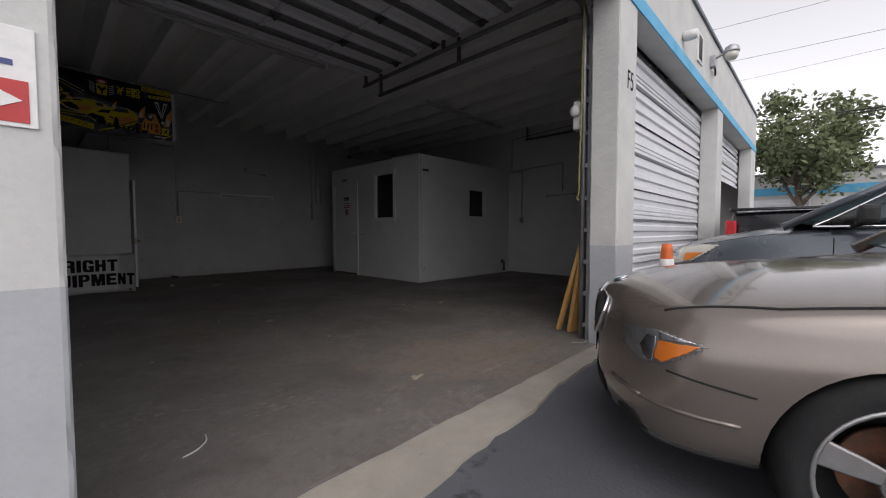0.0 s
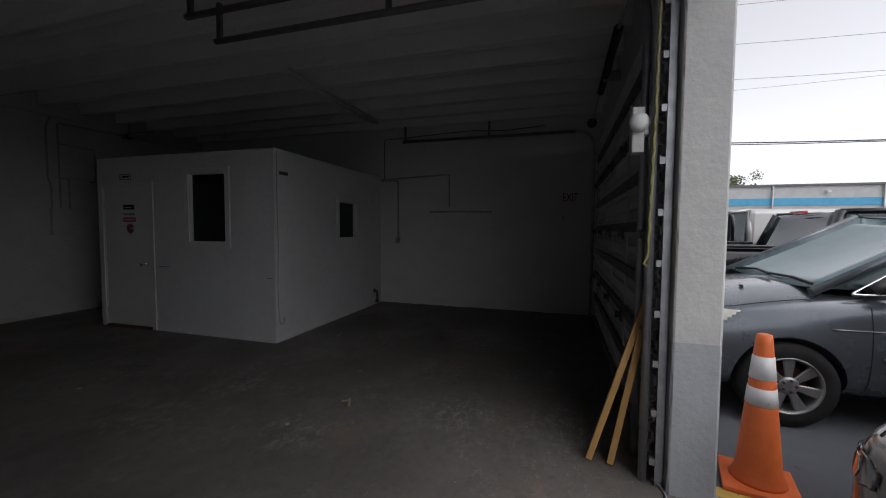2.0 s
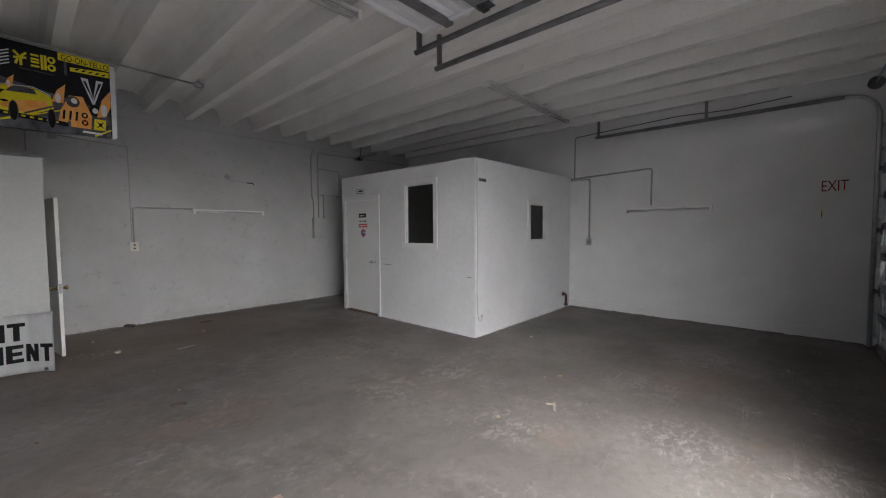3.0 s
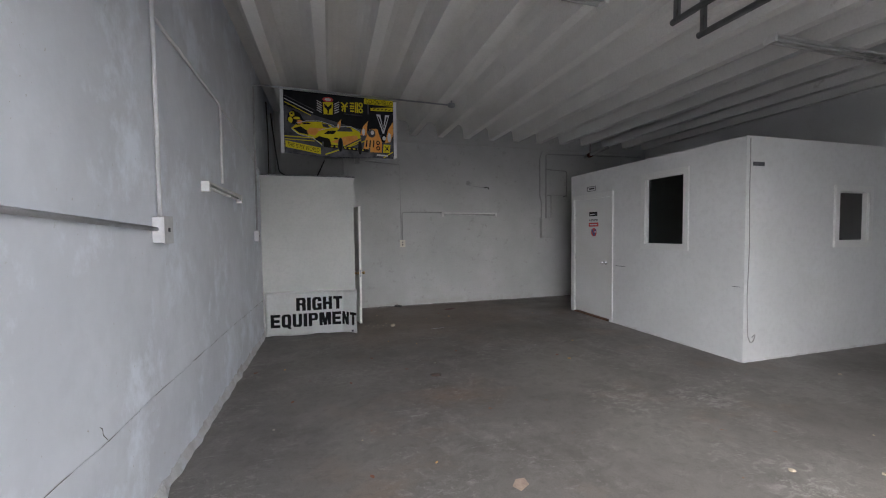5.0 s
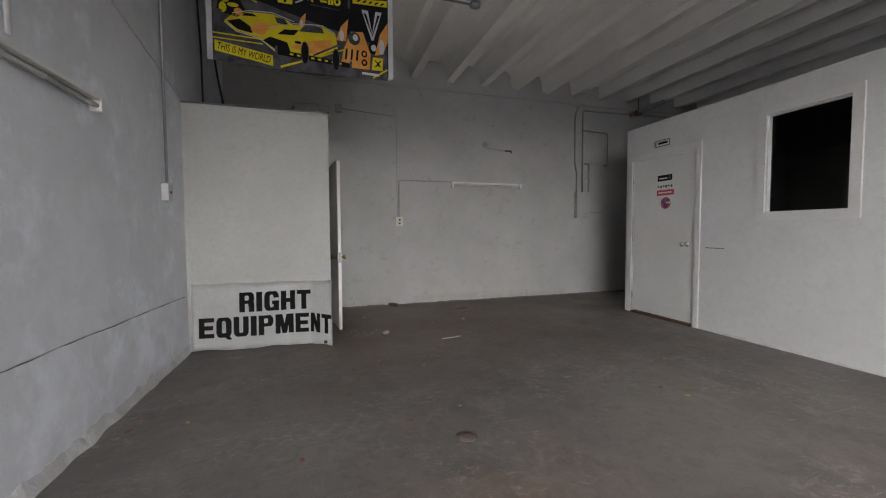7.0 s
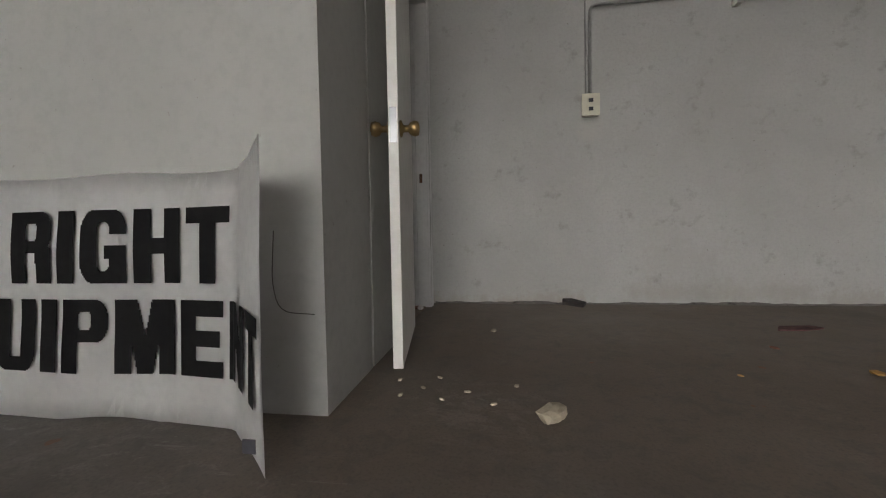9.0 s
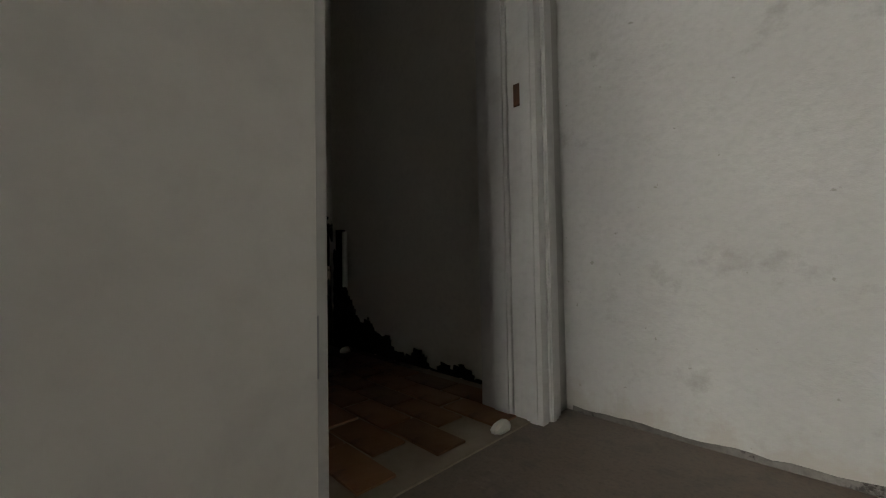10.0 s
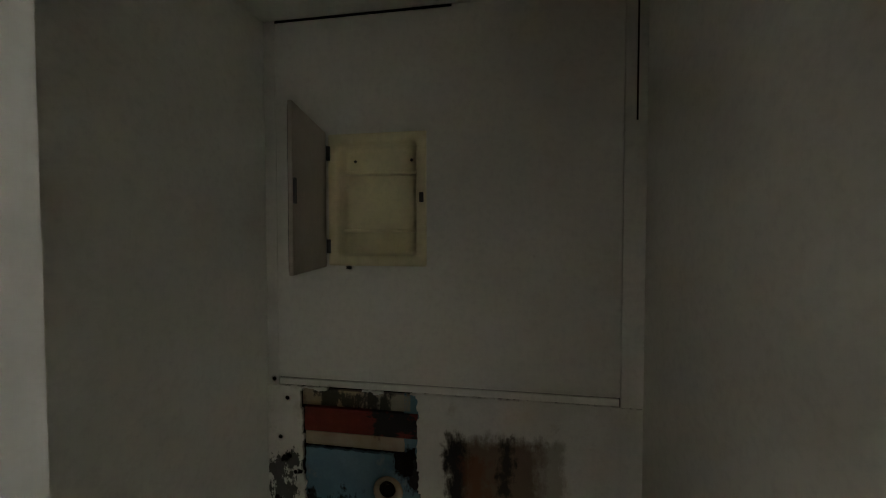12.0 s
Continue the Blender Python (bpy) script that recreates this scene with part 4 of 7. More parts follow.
part("plate", moved(lathe([(0.05, 0), (0.05, 0.01), (0.02, 0.016), (0.02, 0.03)], 16, "y"), pose(0, -0.03, 0, 0, 0, 0)), CONDUIT, bolt)
part("rod", tube([(0.02, -0.02, -0.05), (0.34, -0.03, -0.09), (0.46, -0.05, -0.09), (0.47, -0.05, -0.12)], 0.006, 6), CONDUIT, bolt)
part("tip", tube([(0.36, -0.032, -0.09), (0.46, -0.05, -0.09), (0.475, -0.05, -0.125)], 0.011, 6), BLACK, bolt)
for k, (y, z) in enumerate(((4.30, 1.75), (3.95, 0.55))):
    solid("wall_patch", box(-0.006, 0, -0.06, 0.06, -0.03, 0.03, 0.002), WALL, "painted-over cover plate on the exit wall", "cover plate", at=pose(XR, y - 0.6 * k, z))

# ---- letters on the exit wall, hook ----
EAST = Matrix(((0, 0, -1, 0), (-1, 0, 0, 0), (0, 1, 0, 0), (0, 0, 0, 1)))
exit_sign = solid("exit_sign", box(-0.003, 0, -0.29, 0.01, -0.02, 0.20, 0.0005), WALL, "white painted sign with dark red capital letters", "sign", at=pose(XR, 0.87, 2.03))
words("EXIT", 0.21, surf("faded_red_letters", (0.22, 0.03, 0.03), (0.12, 0.02, 0.02), 0.7, 9, 60, 0.0, ior=1.25), "lettering", exit_sign, Matrix.Translation((-0.004, 0.0, 0.01)) @ EAST, label="dark red letters", squeeze=0.62)
hook = thing("wall_hook", "small dark hook with a pull cord", "hook", (XR, 0.85, 1.75))
part("plate", box(-0.008, 0, -0.03, 0.03, -0.05, 0.05, 0.002), PLASTIC, hook)
part("hook", tube(bend([(-0.008, 0, 0.03), (-0.05, 0, 0.02), (-0.05, 0, -0.03), (-0.03, 0, -0.06)], 0.02), 0.005, 6), RUSTY, hook)

# ---- beside the pier ----
opener = thing("door_winch", "white chain winch box on a bracket by the pier", "winch", (3.90, 0.44, 2.0))
part("body", box(-0.055, 0.055, -0.035, 0.035, 0.0, 0.27, 0.012), WHITE_PLASTIC, opener)
part("wheel", moved(lathe([(0.05, 0), (0.055, 0.008), (0.055, 0.03), (0.03, 0.042), (0.008, 0.045)], 20, "x"), pose(-0.055, 0, 0.17, 0, 0, 180)), WHITE_PLASTIC, opener)
part("bracket", box(-0.06, 0.0, -0.10, -0.03, 0.10, 0.16, 0.004), WHITE_PLASTIC, opener)
rope_pts = [(3.79, 0.35, 3.22)]
for k in range(60):
    z = 3.2 - 1.82 * k / 59
    sway = 0.012 * math.sin(k / 59 * 3.0) + 0.06 * max(0, k / 59 - 0.55)
    rope_pts.append((3.79 + 0.004 * math.sin(k * 1.7) - 0.02 * sway, 0.35 + sway + 0.004 * math.cos(k * 1.7), z))
solid("pull_rope", tube([Vector(p) - Vector((3.79, 0.35, 3.22)) for p in rope_pts] + [Vector((-0.0, 0.05, -1.88)), Vector((0.0, 0.03, -1.90))], 0.009, 6), CORD, "faded yellow twisted rope hanging from the track", "rope", at=Matrix.Translation((3.79, 0.35, 3.22)))


def plank(label, foot, head, width, thick):
    d = Vector(head) - Vector(foot)
    q = d.to_track_quat("Z", "X").to_matrix().to_4x4()
    return solid("plank", box(-thick / 2, thick / 2, -width / 2, width / 2, 0.0, d.length, 0.004), LUMBER, label, "plank", group="planks by the pier", at=Matrix.Translation(foot) @ q)


plank("sawn pine batten leaning on the door track", (3.965, 0.66, 0.012), (3.93, 0.345, 1.12), 0.05, 0.04)
plank("wider sawn pine board leaning on the door track", (3.985, 0.52, 0.012), (3.95, 0.36, 0.93), 0.13, 0.04)
cable("loose_wire", "loose grey wire end lying by the sill", [(3.82, 0.31, 0.03), (3.76, 0.26, 0.008), (3.66, 0.26, 0.008), (3.62, 0.31, 0.008), (3.57, 0.34, 0.008)], 0.006, CONDUIT)

# ---- poster hung from the conduit ----
def race_banner():
    x0, x1, z0, z1 = 0.355, 1.95, 2.62, 3.50
    t = thing("race_poster", "black and yellow printed racing poster hung on a conduit", "poster", (x0, 6.965, z0))
    w, h = x1 - x0, z1 - z0

    def sheet(outline, name, material, lift, label=""):
        # a thin flat print on the sheet
        part(name, extrude(outline, 0.0012, "y", -0.002 - lift), material, t, label)

    bm = bmesh.new()
    n = 16
    a = [bm.verts.new((w * i / n, -0.001, h - 0.04 * i / n)) for i in range(n + 1)]
    b = [bm.verts.new((w * i / n, -0.001, 0.03 - 0.05 * math.sin(math.pi * i / n))) for i in range(n + 1)]
    c = [bm.verts.new(v.co + Vector((0, 0.0015, 0))) for v in a]
    d = [bm.verts.new(v.co + Vector((0, 0.0015, 0))) for v in b]
    for i in range(n):
        bm.faces.new((b[i], b[i + 1], a[i + 1], a[i]))
        bm.faces.new((c[i], c[i + 1], d[i + 1], d[i]))
        bm.faces.new((a[i], a[i + 1], c[i + 1], c[i]))
        bm.faces.new((d[i], d[i + 1], b[i + 1], b[i]))
    bm.faces.new((a[0], c[0], d[0], b[0]))
    bm.faces.new((b[-1], d[-1], c[-1], a[-1]))
    part("sheet", bm, NIGHT, t, "dark printed vinyl sheet")
    sheet([(0, 0.02), (0.045, 0.02), (0.045, h), (0, h)], "hem", PALE_INK, 0.001, "white hem")
    sheet([(w - 0.045, -0.005), (w, 0.02), (w, h - 0.05), (w - 0.045, h - 0.05)], "hem", PALE_INK, 0.001, "white hem")
    def line(p, q, width, material, lift, name="outline_print"):
        (a0, b0), (a1, b1) = p, q
        d = math.hypot(a1 - a0, b1 - b0)
        nx, nz = -(b1 - b0) / d * width / 2, (a1 - a0) / d * width / 2
        sheet([(a0 - nx, b0 - nz), (a1 - nx, b1 - nz), (a1 + nx, b1 + nz), (a0 + nx, b0 + nz)], name, material, lift)

    def oval(u, v, ru, rv, name, material, lift, n=14):
        sheet([(u + ru * math.cos(2 * math.pi * k / n), v + rv * math.sin(2 * math.pi * k / n)) for k in range(n)], name, material, lift)

    # road, its lines and the stands behind
    sheet([(0.05, 0.02), (0.60, -0.01), (1.54, 0.0), (1.54, 0.30), (0.9, 0.44), (0.05, 0.66)], "track", GREY_INK, 0.001, "grey printed track")
    for p, q, wd in (((0.05, 0.25), (0.46, 0.24), 0.012), ((0.05, 0.21), (0.44, 0.20), 0.010), ((0.58, 0.02), (0.84, 0.12), 0.018), ((1.40, 0.01), (1.54, 0.10), 0.014)):
        line(p, q, wd, YELLOW, 0.002, "road_line")
    for k in range(4):
        line((0.06, 0.80 - 0.045 * k), (0.46 - 0.03 * k, 0.62 - 0.035 * k), 0.010, (GREY_INK, PALE_INK, YELLOW, GREY_INK)[k], 0.002, "streak_print")
    # rider at the edge
    sheet([(0.08, 0.44), (0.24, 0.40), (0.31, 0.46), (0.26, 0.56), (0.17, 0.61), (0.10, 0.55)], "machine_print", INK, 0.003)
    for u, v, ru, rv, m_ in ((0.15, 0.55, 0.035, 0.035, YELLOW), (0.15, 0.56, 0.02, 0.018, INK), (0.13, 0.47, 0.03, 0.045, YELLOW), (0.21, 0.50, 0.045, 0.018, YELLOW), (0.25, 0.45, 0.035, 0.03, ORANGE_INK), (0.10, 0.42, 0.035, 0.035, GREY_INK)):
        oval(u, v, ru, rv, "machine_print", m_, 0.005)
    # far car: body, shaded flank, dark nose, glass, edge lines
    sheet([(0.14, 0.36), (0.22, 0.29), (0.44, 0.25), (0.62, 0.30), (0.72, 0.37), (0.66, 0.43), (0.52, 0.47), (0.34, 0.46), (0.20, 0.42)], "car_print", YELLOW, 0.003)
    sheet([(0.32, 0.30), (0.46, 0.27), (0.60, 0.31), (0.56, 0.38), (0.38, 0.38)], "car_print", ORANGE_INK, 0.004)
    sheet([(0.16, 0.36), (0.24, 0.30), (0.36, 0.28), (0.34, 0.34), (0.26, 0.39)], "dark_print", INK, 0.005)
    sheet([(0.56, 0.40), (0.66, 0.39), (0.62, 0.44), (0.54, 0.45)], "glass_print", GREY_INK, 0.005)
    sheet([(0.28, 0.42), (0.40, 0.43), (0.36, 0.45), (0.30, 0.445)], "dark_print", INK, 0.005)
    for p, q in (((0.14, 0.35), (0.23, 0.28)), ((0.23, 0.28), (0.45, 0.24)), ((0.34, 0.47), (0.52, 0.48)), ((0.52, 0.48), (0.70, 0.43)), ((0.20, 0.43), (0.34, 0.47))):
        line(p, q, 0.007, PALE_INK, 0.006)
    # near car
    sheet([(0.42, 0.24), (0.56, 0.14), (0.88, 0.13), (1.08, 0.24), (1.06, 0.36), (0.94, 0.42), (0.70, 0.40), (0.50, 0.34)], "car_print", YELLOW, 0.007)
    sheet([(0.66, 0.20), (0.86, 0.16), (1.04, 0.25), (1.02, 0.31), (0.84, 0.28)], "car_print", ORANGE_INK, 0.008)
    sheet([(0.44, 0.23), (0.57, 0.15), (0.67, 0.15), (0.64, 0.24), (0.50, 0.27)], "dark_print", INK, 0.008)
    sheet([(0.56, 0.30), (0.70, 0.31), (0.74, 0.36), (0.62, 0.35)], "dark_print", INK, 0.008)
    sheet([(0.74, 0.35), (0.96, 0.36), (0.94, 0.41), (0.80, 0.42)], "glass_print", GREY_INK, 0.008)
    oval(0.73, 0.25, 0.03, 0.012, "lamp_print", INK, 0.009)
    for p, q in (((0.42, 0.24), (0.56, 0.13)), ((0.56, 0.13), (0.88, 0.12)), ((0.50, 0.35), (0.70, 0.41)), ((0.70, 0.41), (0.94, 0.43)), ((0.94, 0.43), (1.06, 0.37))):
        line(p, q, 0.007, PALE_INK, 0.009)
    # flames
    for u, v, k in ((0.77, 0.46, 0.7), (1.12, 0.42, 1.15), (1.52, 0.38, 1.5)):
        sheet([(u - 0.05 * k, v - 0.09 * k), (u + 0.03 * k, v - 0.09 * k), (u + 0.04 * k, v), (u + 0.05 * k, v + 0.09 * k), (u - 0.01 * k, v + 0.02 * k)] if u < 1.4 else [(1.42, 0.22), (1.50, 0.24), (1.545, 0.36), (1.545, 0.54), (1.47, 0.42)], "flame_print", ORANGE_INK, 0.009)
        oval(min(u, 1.49) - 0.005, v - 0.05 * k, 0.018 * k, 0.045 * k, "flame_print", PALE_INK, 0.010)
    # dragster: cockpit panel, driver, wing on struts, nose wing and narrow wheels
    sheet([(1.10, 0.08), (1.37, 0.08), (1.38, 0.22), (1.31, 0.42), (1.20, 0.41), (1.13, 0.24)], "car_print", ORANGE_INK, 0.011)
    oval(1.23, 0.35, 0.055, 0.06, "helmet_print", GREY_INK, 0.012)
    oval(1.24, 0.36, 0.025, 0.03, "helmet_print", PALE_INK, 0.013)
    for k in range(3):
        line((1.15 + 0.05 * k, 0.15), (1.16 + 0.05 * k, 0.25), 0.018, INK, 0.012, "logo_block")
    for v in (0.14, 0.22):
        oval(1.32, v, 0.028, 0.032, "logo_block", INK, 0.012)
        oval(1.32, v, 0.013, 0.016, "logo_block", ORANGE_INK, 0.013)
    line((0.86, 0.15), (1.14, 0.30), 0.016, GREY_INK, 0.011, "frame_print")
    line((0.86, 0.12), (1.14, 0.24), 0.012, YELLOW, 0.011, "frame_print")
    for u in (1.33, 1.46):
        sheet([(u - 0.03, 0.63), (u + 0.03, 0.63), (1.41, 0.36), (1.39, 0.36)], "strut_print", PALE_INK, 0.003)
        sheet([(u - 0.012, 0.60), (u + 0.012, 0.60), (1.402, 0.40), (1.398, 0.40)], "strut_print", NIGHT, 0.005)
    oval(1.41, 0.29, 0.05, 0.06, "wheel_print", INK, 0.005)
    oval(1.41, 0.29, 0.025, 0.03, "wheel_print", PALE_INK, 0.007)
    sheet([(1.20, 0.66), (1.545, 0.67), (1.545, 0.76), (1.20, 0.73)], "wing_print", INK, 0.004)
    sheet([(1.22, 0.675), (1.54, 0.685), (1.54, 0.745), (1.22, 0.715)], "wing_print", YELLOW, 0.006)
    for k in range(5):
        line((1.26 + 0.055 * k, 0.695), (1.29 + 0.055 * k, 0.715), 0.014, INK, 0.008, "wing_mark")
    line((1.185, 0.62), (1.185, 0.78), 0.022, GREY_INK, 0.008, "wing_print")
    line((0.54, 0.145), (1.20, 0.095), 0.045, INK, 0.013, "wing_print")
    for k in range(8):
        line((0.66 + 0.06 * k, 0.137 - 0.0045 * k), (0.69 + 0.06 * k, 0.135 - 0.0045 * k), 0.016, YELLOW, 0.015, "wing_mark")
    for u, v in ((0.55, 0.145), (1.195, 0.09)):
        line((u, v - 0.055), (u, v + 0.05), 0.020, GREY_INK, 0.015, "wing_print")
    for u, v in ((0.79, 0.16), (1.06, 0.13)):
        oval(u, v, 0.036, 0.105, "wheel_print", GREY_INK, 0.016)
        oval(u, v, 0.028, 0.095, "wheel_print", INK, 0.018)
    sheet([(1.39, 0.08), (1.49, 0.08), (1.50, 0.20), (1.40, 0.20)], "logo_block", YELLOW, 0.012)
    sheet([(1.41, 0.10), (1.44, 0.14), (1.41, 0.18), (1.45, 0.155), (1.48, 0.18), (1.46, 0.14), (1.48, 0.10), (1.45, 0.125)], "emblem_mark", INK, 0.014)
    # emblems as plain shapes
    sheet([(0.57, 0.58), (0.69, 0.58), (0.70, 0.75), (0.56, 0.75)], "emblem", YELLOW, 0.003)
    sheet([(0.58, 0.73), (0.63, 0.68), (0.68, 0.73), (0.68, 0.68), (0.64, 0.64), (0.64, 0.59), (0.62, 0.59), (0.62, 0.64), (0.58, 0.68)], "emblem_mark", INK, 0.005)
    oval(0.63, 0.785, 0.075, 0.035, "emblem_cap", RED, 0.004)
    oval(0.63, 0.785, 0.045, 0.02, "emblem_cap", PALE_INK, 0.006)
    for side in (-1, 1):
        for k in range(5):
            u = 0.63 + side * 0.085
            line((u, 0.60 + 0.032 * k), (u + side * 0.065, 0.635 + 0.032 * k), 0.011, PALE_INK, 0.003, "emblem_stripe")
    for u0, v0, u1, v1 in ((0.81, 0.70, 0.90, 0.715), (0.81, 0.765, 0.85, 0.72), (0.90, 0.765, 0.86, 0.72), (0.86, 0.70, 0.86, 0.63), (0.82, 0.64, 0.84, 0.69), (0.93, 0.72, 0.99, 0.72), (0.93, 0.76, 0.99, 0.76), (0.93, 0.65, 0.99, 0.65), (0.93, 0.69, 0.99, 0.69), (1.01, 0.63, 1.01, 0.78), (1.035, 0.63, 1.035, 0.78)):
        line((u0, v0), (u1, v1), 0.020, YELLOW, 0.003, "logo_block")
    for v in (0.665, 0.745):
        oval(1.08, v, 0.032, 0.036, "logo_block", YELLOW, 0.003)
        oval(1.08, v, 0.014, 0.018, "logo_block", NIGHT, 0.005)
    line((0.84, 0.605), (1.10, 0.595), 0.012, GREY_INK, 0.003, "small_print")
    sheet([(1.13, 0.765), (1.545, 0.755), (1.545, 0.835), (1.13, 0.845)], "label_strip", YELLOW, 0.010)
    sheet([(0.06, 0.10), (0.52, 0.02), (0.52, 0.11), (0.06, 0.19)], "label_strip", YELLOW, 0.004)
    line((1.30, 0.045), (1.46, 0.04), 0.022, PALE_INK, 0.004, "small_print")
    up = Matrix(((1, 0, 0, 0), (0, 0, -1, 0), (0, 1, 0, 0), (0, 0, 0, 1)))
    words("THIS IS MY WORLD", 0.085, INK, "lettering", t, Matrix.Translation((0.075, -0.0085, 0.115)) @ pose(0, 0, 0, 0, 10, 0) @ up, 0.0006, "black slanted capitals", 0.58)
    words("GO-ON-YELLO", 0.085, INK, "lettering", t, Matrix.Translation((1.15, -0.0145, 0.773)) @ pose(0, 0, 0, 0, 1.5, 0) @ up, 0.0006, "black capitals", 0.68)


race_banner()

# ---- heavy condensed capitals, as a test of a point in a letter's cell ----
def rounded(u, v, u0, u1, v0, v1, r):
    if not (u0 <= u <= u1 and v0 <= v <= v1):
        return False
    cu, cv = min(max(u, u0 + r), u1 - r), min(max(v, v0 + r), v1 - r)
    return (u - cu) ** 2 + (v - cv) ** 2 <= r * r or (u0 + r <= u <= u1 - r) or (v0 + r <= v <= v1 - r)


def heavy(c, u, v):
    k = 0.375                                 # stem width
    bar = 0.205                               # bar height
    if c == "I":
        return True
    if c == "T":
        return v > 1 - bar or abs(u - 0.5) < k / 2
    if c == "H":
        return u < k or u > 1 - k or abs(v - 0.5) < bar / 2
    if c == "E":
        return u < k or v > 1 - bar or v < bar or (abs(v - 0.5) < bar / 2 and u < 0.92)
    if c == "U":
        return (u < k or u > 1 - k or v < 0.2) and (v > 0.3 or rounded(u, v, 0, 1, 0, 1.5, 0.28))
    if c in "PR":
        bowl = rounded(u, v, 0, 1, 0.42, 1, 0.26) and not rounded(u, v, k, 1 - k, 0.42 + 0.165, 1 - 0.165, 0.06)
        leg = c == "R" and v <= 0.5 and 1 - k - 0.02 <= u + (0.5 - v) * -0.06 <= 1.0
        return u < k and (v < 0.5 or rounded(u, v, 0, 1, 0.42, 1, 0.02)) or bowl or leg
    if c in "GQ":
        ring = rounded(u, v, 0, 1, 0, 1, 0.28) and not rounded(u, v, k, 1 - k, 0.17, 0.83, 0.10)
        if c == "G":
            return (ring and not (u > 0.5 and 0.52 < v < 0.66)) or (u > 0.52 and 0.34 < v < 0.52) or (u > 1 - k * 0.6 and v < 0.5)
        return ring or (abs((u - 0.55) - (0.18 - v) * 1.2) < 0.17 and -0.12 < v < 0.22)
    if c == "N":
        return u < k * 0.92 or u > 1 - k * 0.92 or abs(u - (0.5 + (0.5 - v) * 0.62)) < 0.19
    if c == "M":
        x = u / 1.25
        return x < 0.27 or x > 0.73 or abs(x - (0.5 + 0.24 * v)) < 0.125 or abs(x - (0.5 - 0.24 * v)) < 0.125
    return False


# ---- the folded sign on the floor ----
def folded_sign():
    """A creased vinyl sign that leans on the toilet wall; its end panel folds out."""
    t = thing("floor_sign", "creased white vinyl sign with bold black letters, leaning on the wall", "sign", (0.06, 7.40, 0.0))
    line = [(-0.02, 0.02), (0.3, 0.0), (0.62, -0.012), (0.88, -0.004), (1.09, -0.02), (1.285, -0.23)]
    foot = [(-0.02, 0.0), (0.3, -0.035), (0.62, -0.05), (0.88, -0.03), (1.08, -0.05), (1.28, -0.24)]

    def at(s, v):
        k = 0
        dist = [0.0]
        for p, q in zip(line, line[1:]):
            dist.append(dist[-1] + math.hypot(q[0] - p[0], q[1] - p[1]))
        s = min(max(s, 0), dist[-1] - 1e-6)
        while dist[k + 1] < s:
            k += 1
        f = (s - dist[k]) / (dist[k + 1] - dist[k])
        a = Vector(line[k]).lerp(Vector(line[k + 1]), f)
        b = Vector(foot[k]).lerp(Vector(foot[k + 1]), f)
        p = b.lerp(a, v / 0.67)
        return Vector((p.x, p.y, v)), dist[-1]

    total = at(0, 0)[1]
    bm = bmesh.new()
    ns, nv = 56, 12
    grid = {}
    for i in range(ns + 1):
        for j in range(nv + 1):
            s = total * i / ns
            top = 0.655 + (0.03 if i > 50 else 0.0) * (i - 50) / 6 - 0.004 * math.sin(i * 0.35)
            low = 0.004 + 0.012 * max(0, math.sin(i * 0.27))
            p, _ = at(s, low + (top - low) * j / nv)
            p.y += 0.006 * noise.noise((s * 4, j * 0.3, 1))
            grid[i, j] = bm.verts.new(p)
    for i in range(ns):
        for j in range(nv):
            f = bm.faces.new((grid[i, j], grid[i + 1, j], grid[i + 1, j + 1], grid[i, j + 1]))
            f.smooth = True
    bmesh.ops.solidify(bm, geom=bm.faces[:], thickness=0.003)
    bmesh.ops.recalc_face_normals(bm, faces=bm.faces[:])
    part("sheet", bm, BANNER, t, "dirty white vinyl")

    def letters(text, s0, s1, v0, v1, name):
        """Heavy condensed capitals, cut out of the sheet's surface as fine cells."""
        lb = bmesh.new()
        wide = {"I": 0.40, "M": 1.28}
        span = sum(wide.get(c, 1.0) for c in text) + 0.14 * (len(text) - 1)
        s = 0.0
        rows = 66
        for c in text:
            w = wide.get(c, 1.0)
            cols = max(14, int(38 * w))
            verts = {}

            def vert(i, j):
                if (i, j) not in verts:
                    ss = s0 + (s1 - s0) * (s + w * i / cols) / span
                    h = v0 + (v1 - v0) * (-0.12 + 1.12 * j / rows if c == "Q" else j / rows)
                    p, _ = at(ss, h)
                    q, _ = at(ss + 0.004, h)
                    d = (q - p).normalized()
                    p.y += 0.006 * noise.noise((ss * 4, h / 0.655 * 12 * 0.3, 1))
                    verts[i, j] = lb.verts.new(p + Vector((d.y, -d.x, 0)) * 0.0055)
                return verts[i, j]

            for i in range(cols):
                for j in range(rows):
                    v = (j + 0.5) / rows
                    if c == "Q":
                        v = -0.12 + 1.12 * v
                    if heavy(c, (i + 0.5) / cols * w, v):
                        lb.faces.new((vert(i, j), vert(i + 1, j), vert(i + 1, j + 1), vert(i, j + 1)))
            s += w + 0.14
        part("lettering", lb, INK, t, name)

    letters("RIGHT", 0.425, 1.098, 0.368, 0.563, "bold black capitals")
    letters("EQUIPMENT", 0.062, 1.388, 0.130, 0.325, "bold black capitals")
    part("print_block", box(1.225, 1.255, -0.207, -0.203, 0.035, 0.075).transform(pose(0, 0, 0)) or box(1.20, 1.23, -0.19, -0.187, 0.03, 0.06), GREY_INK, t)


folded_sign()


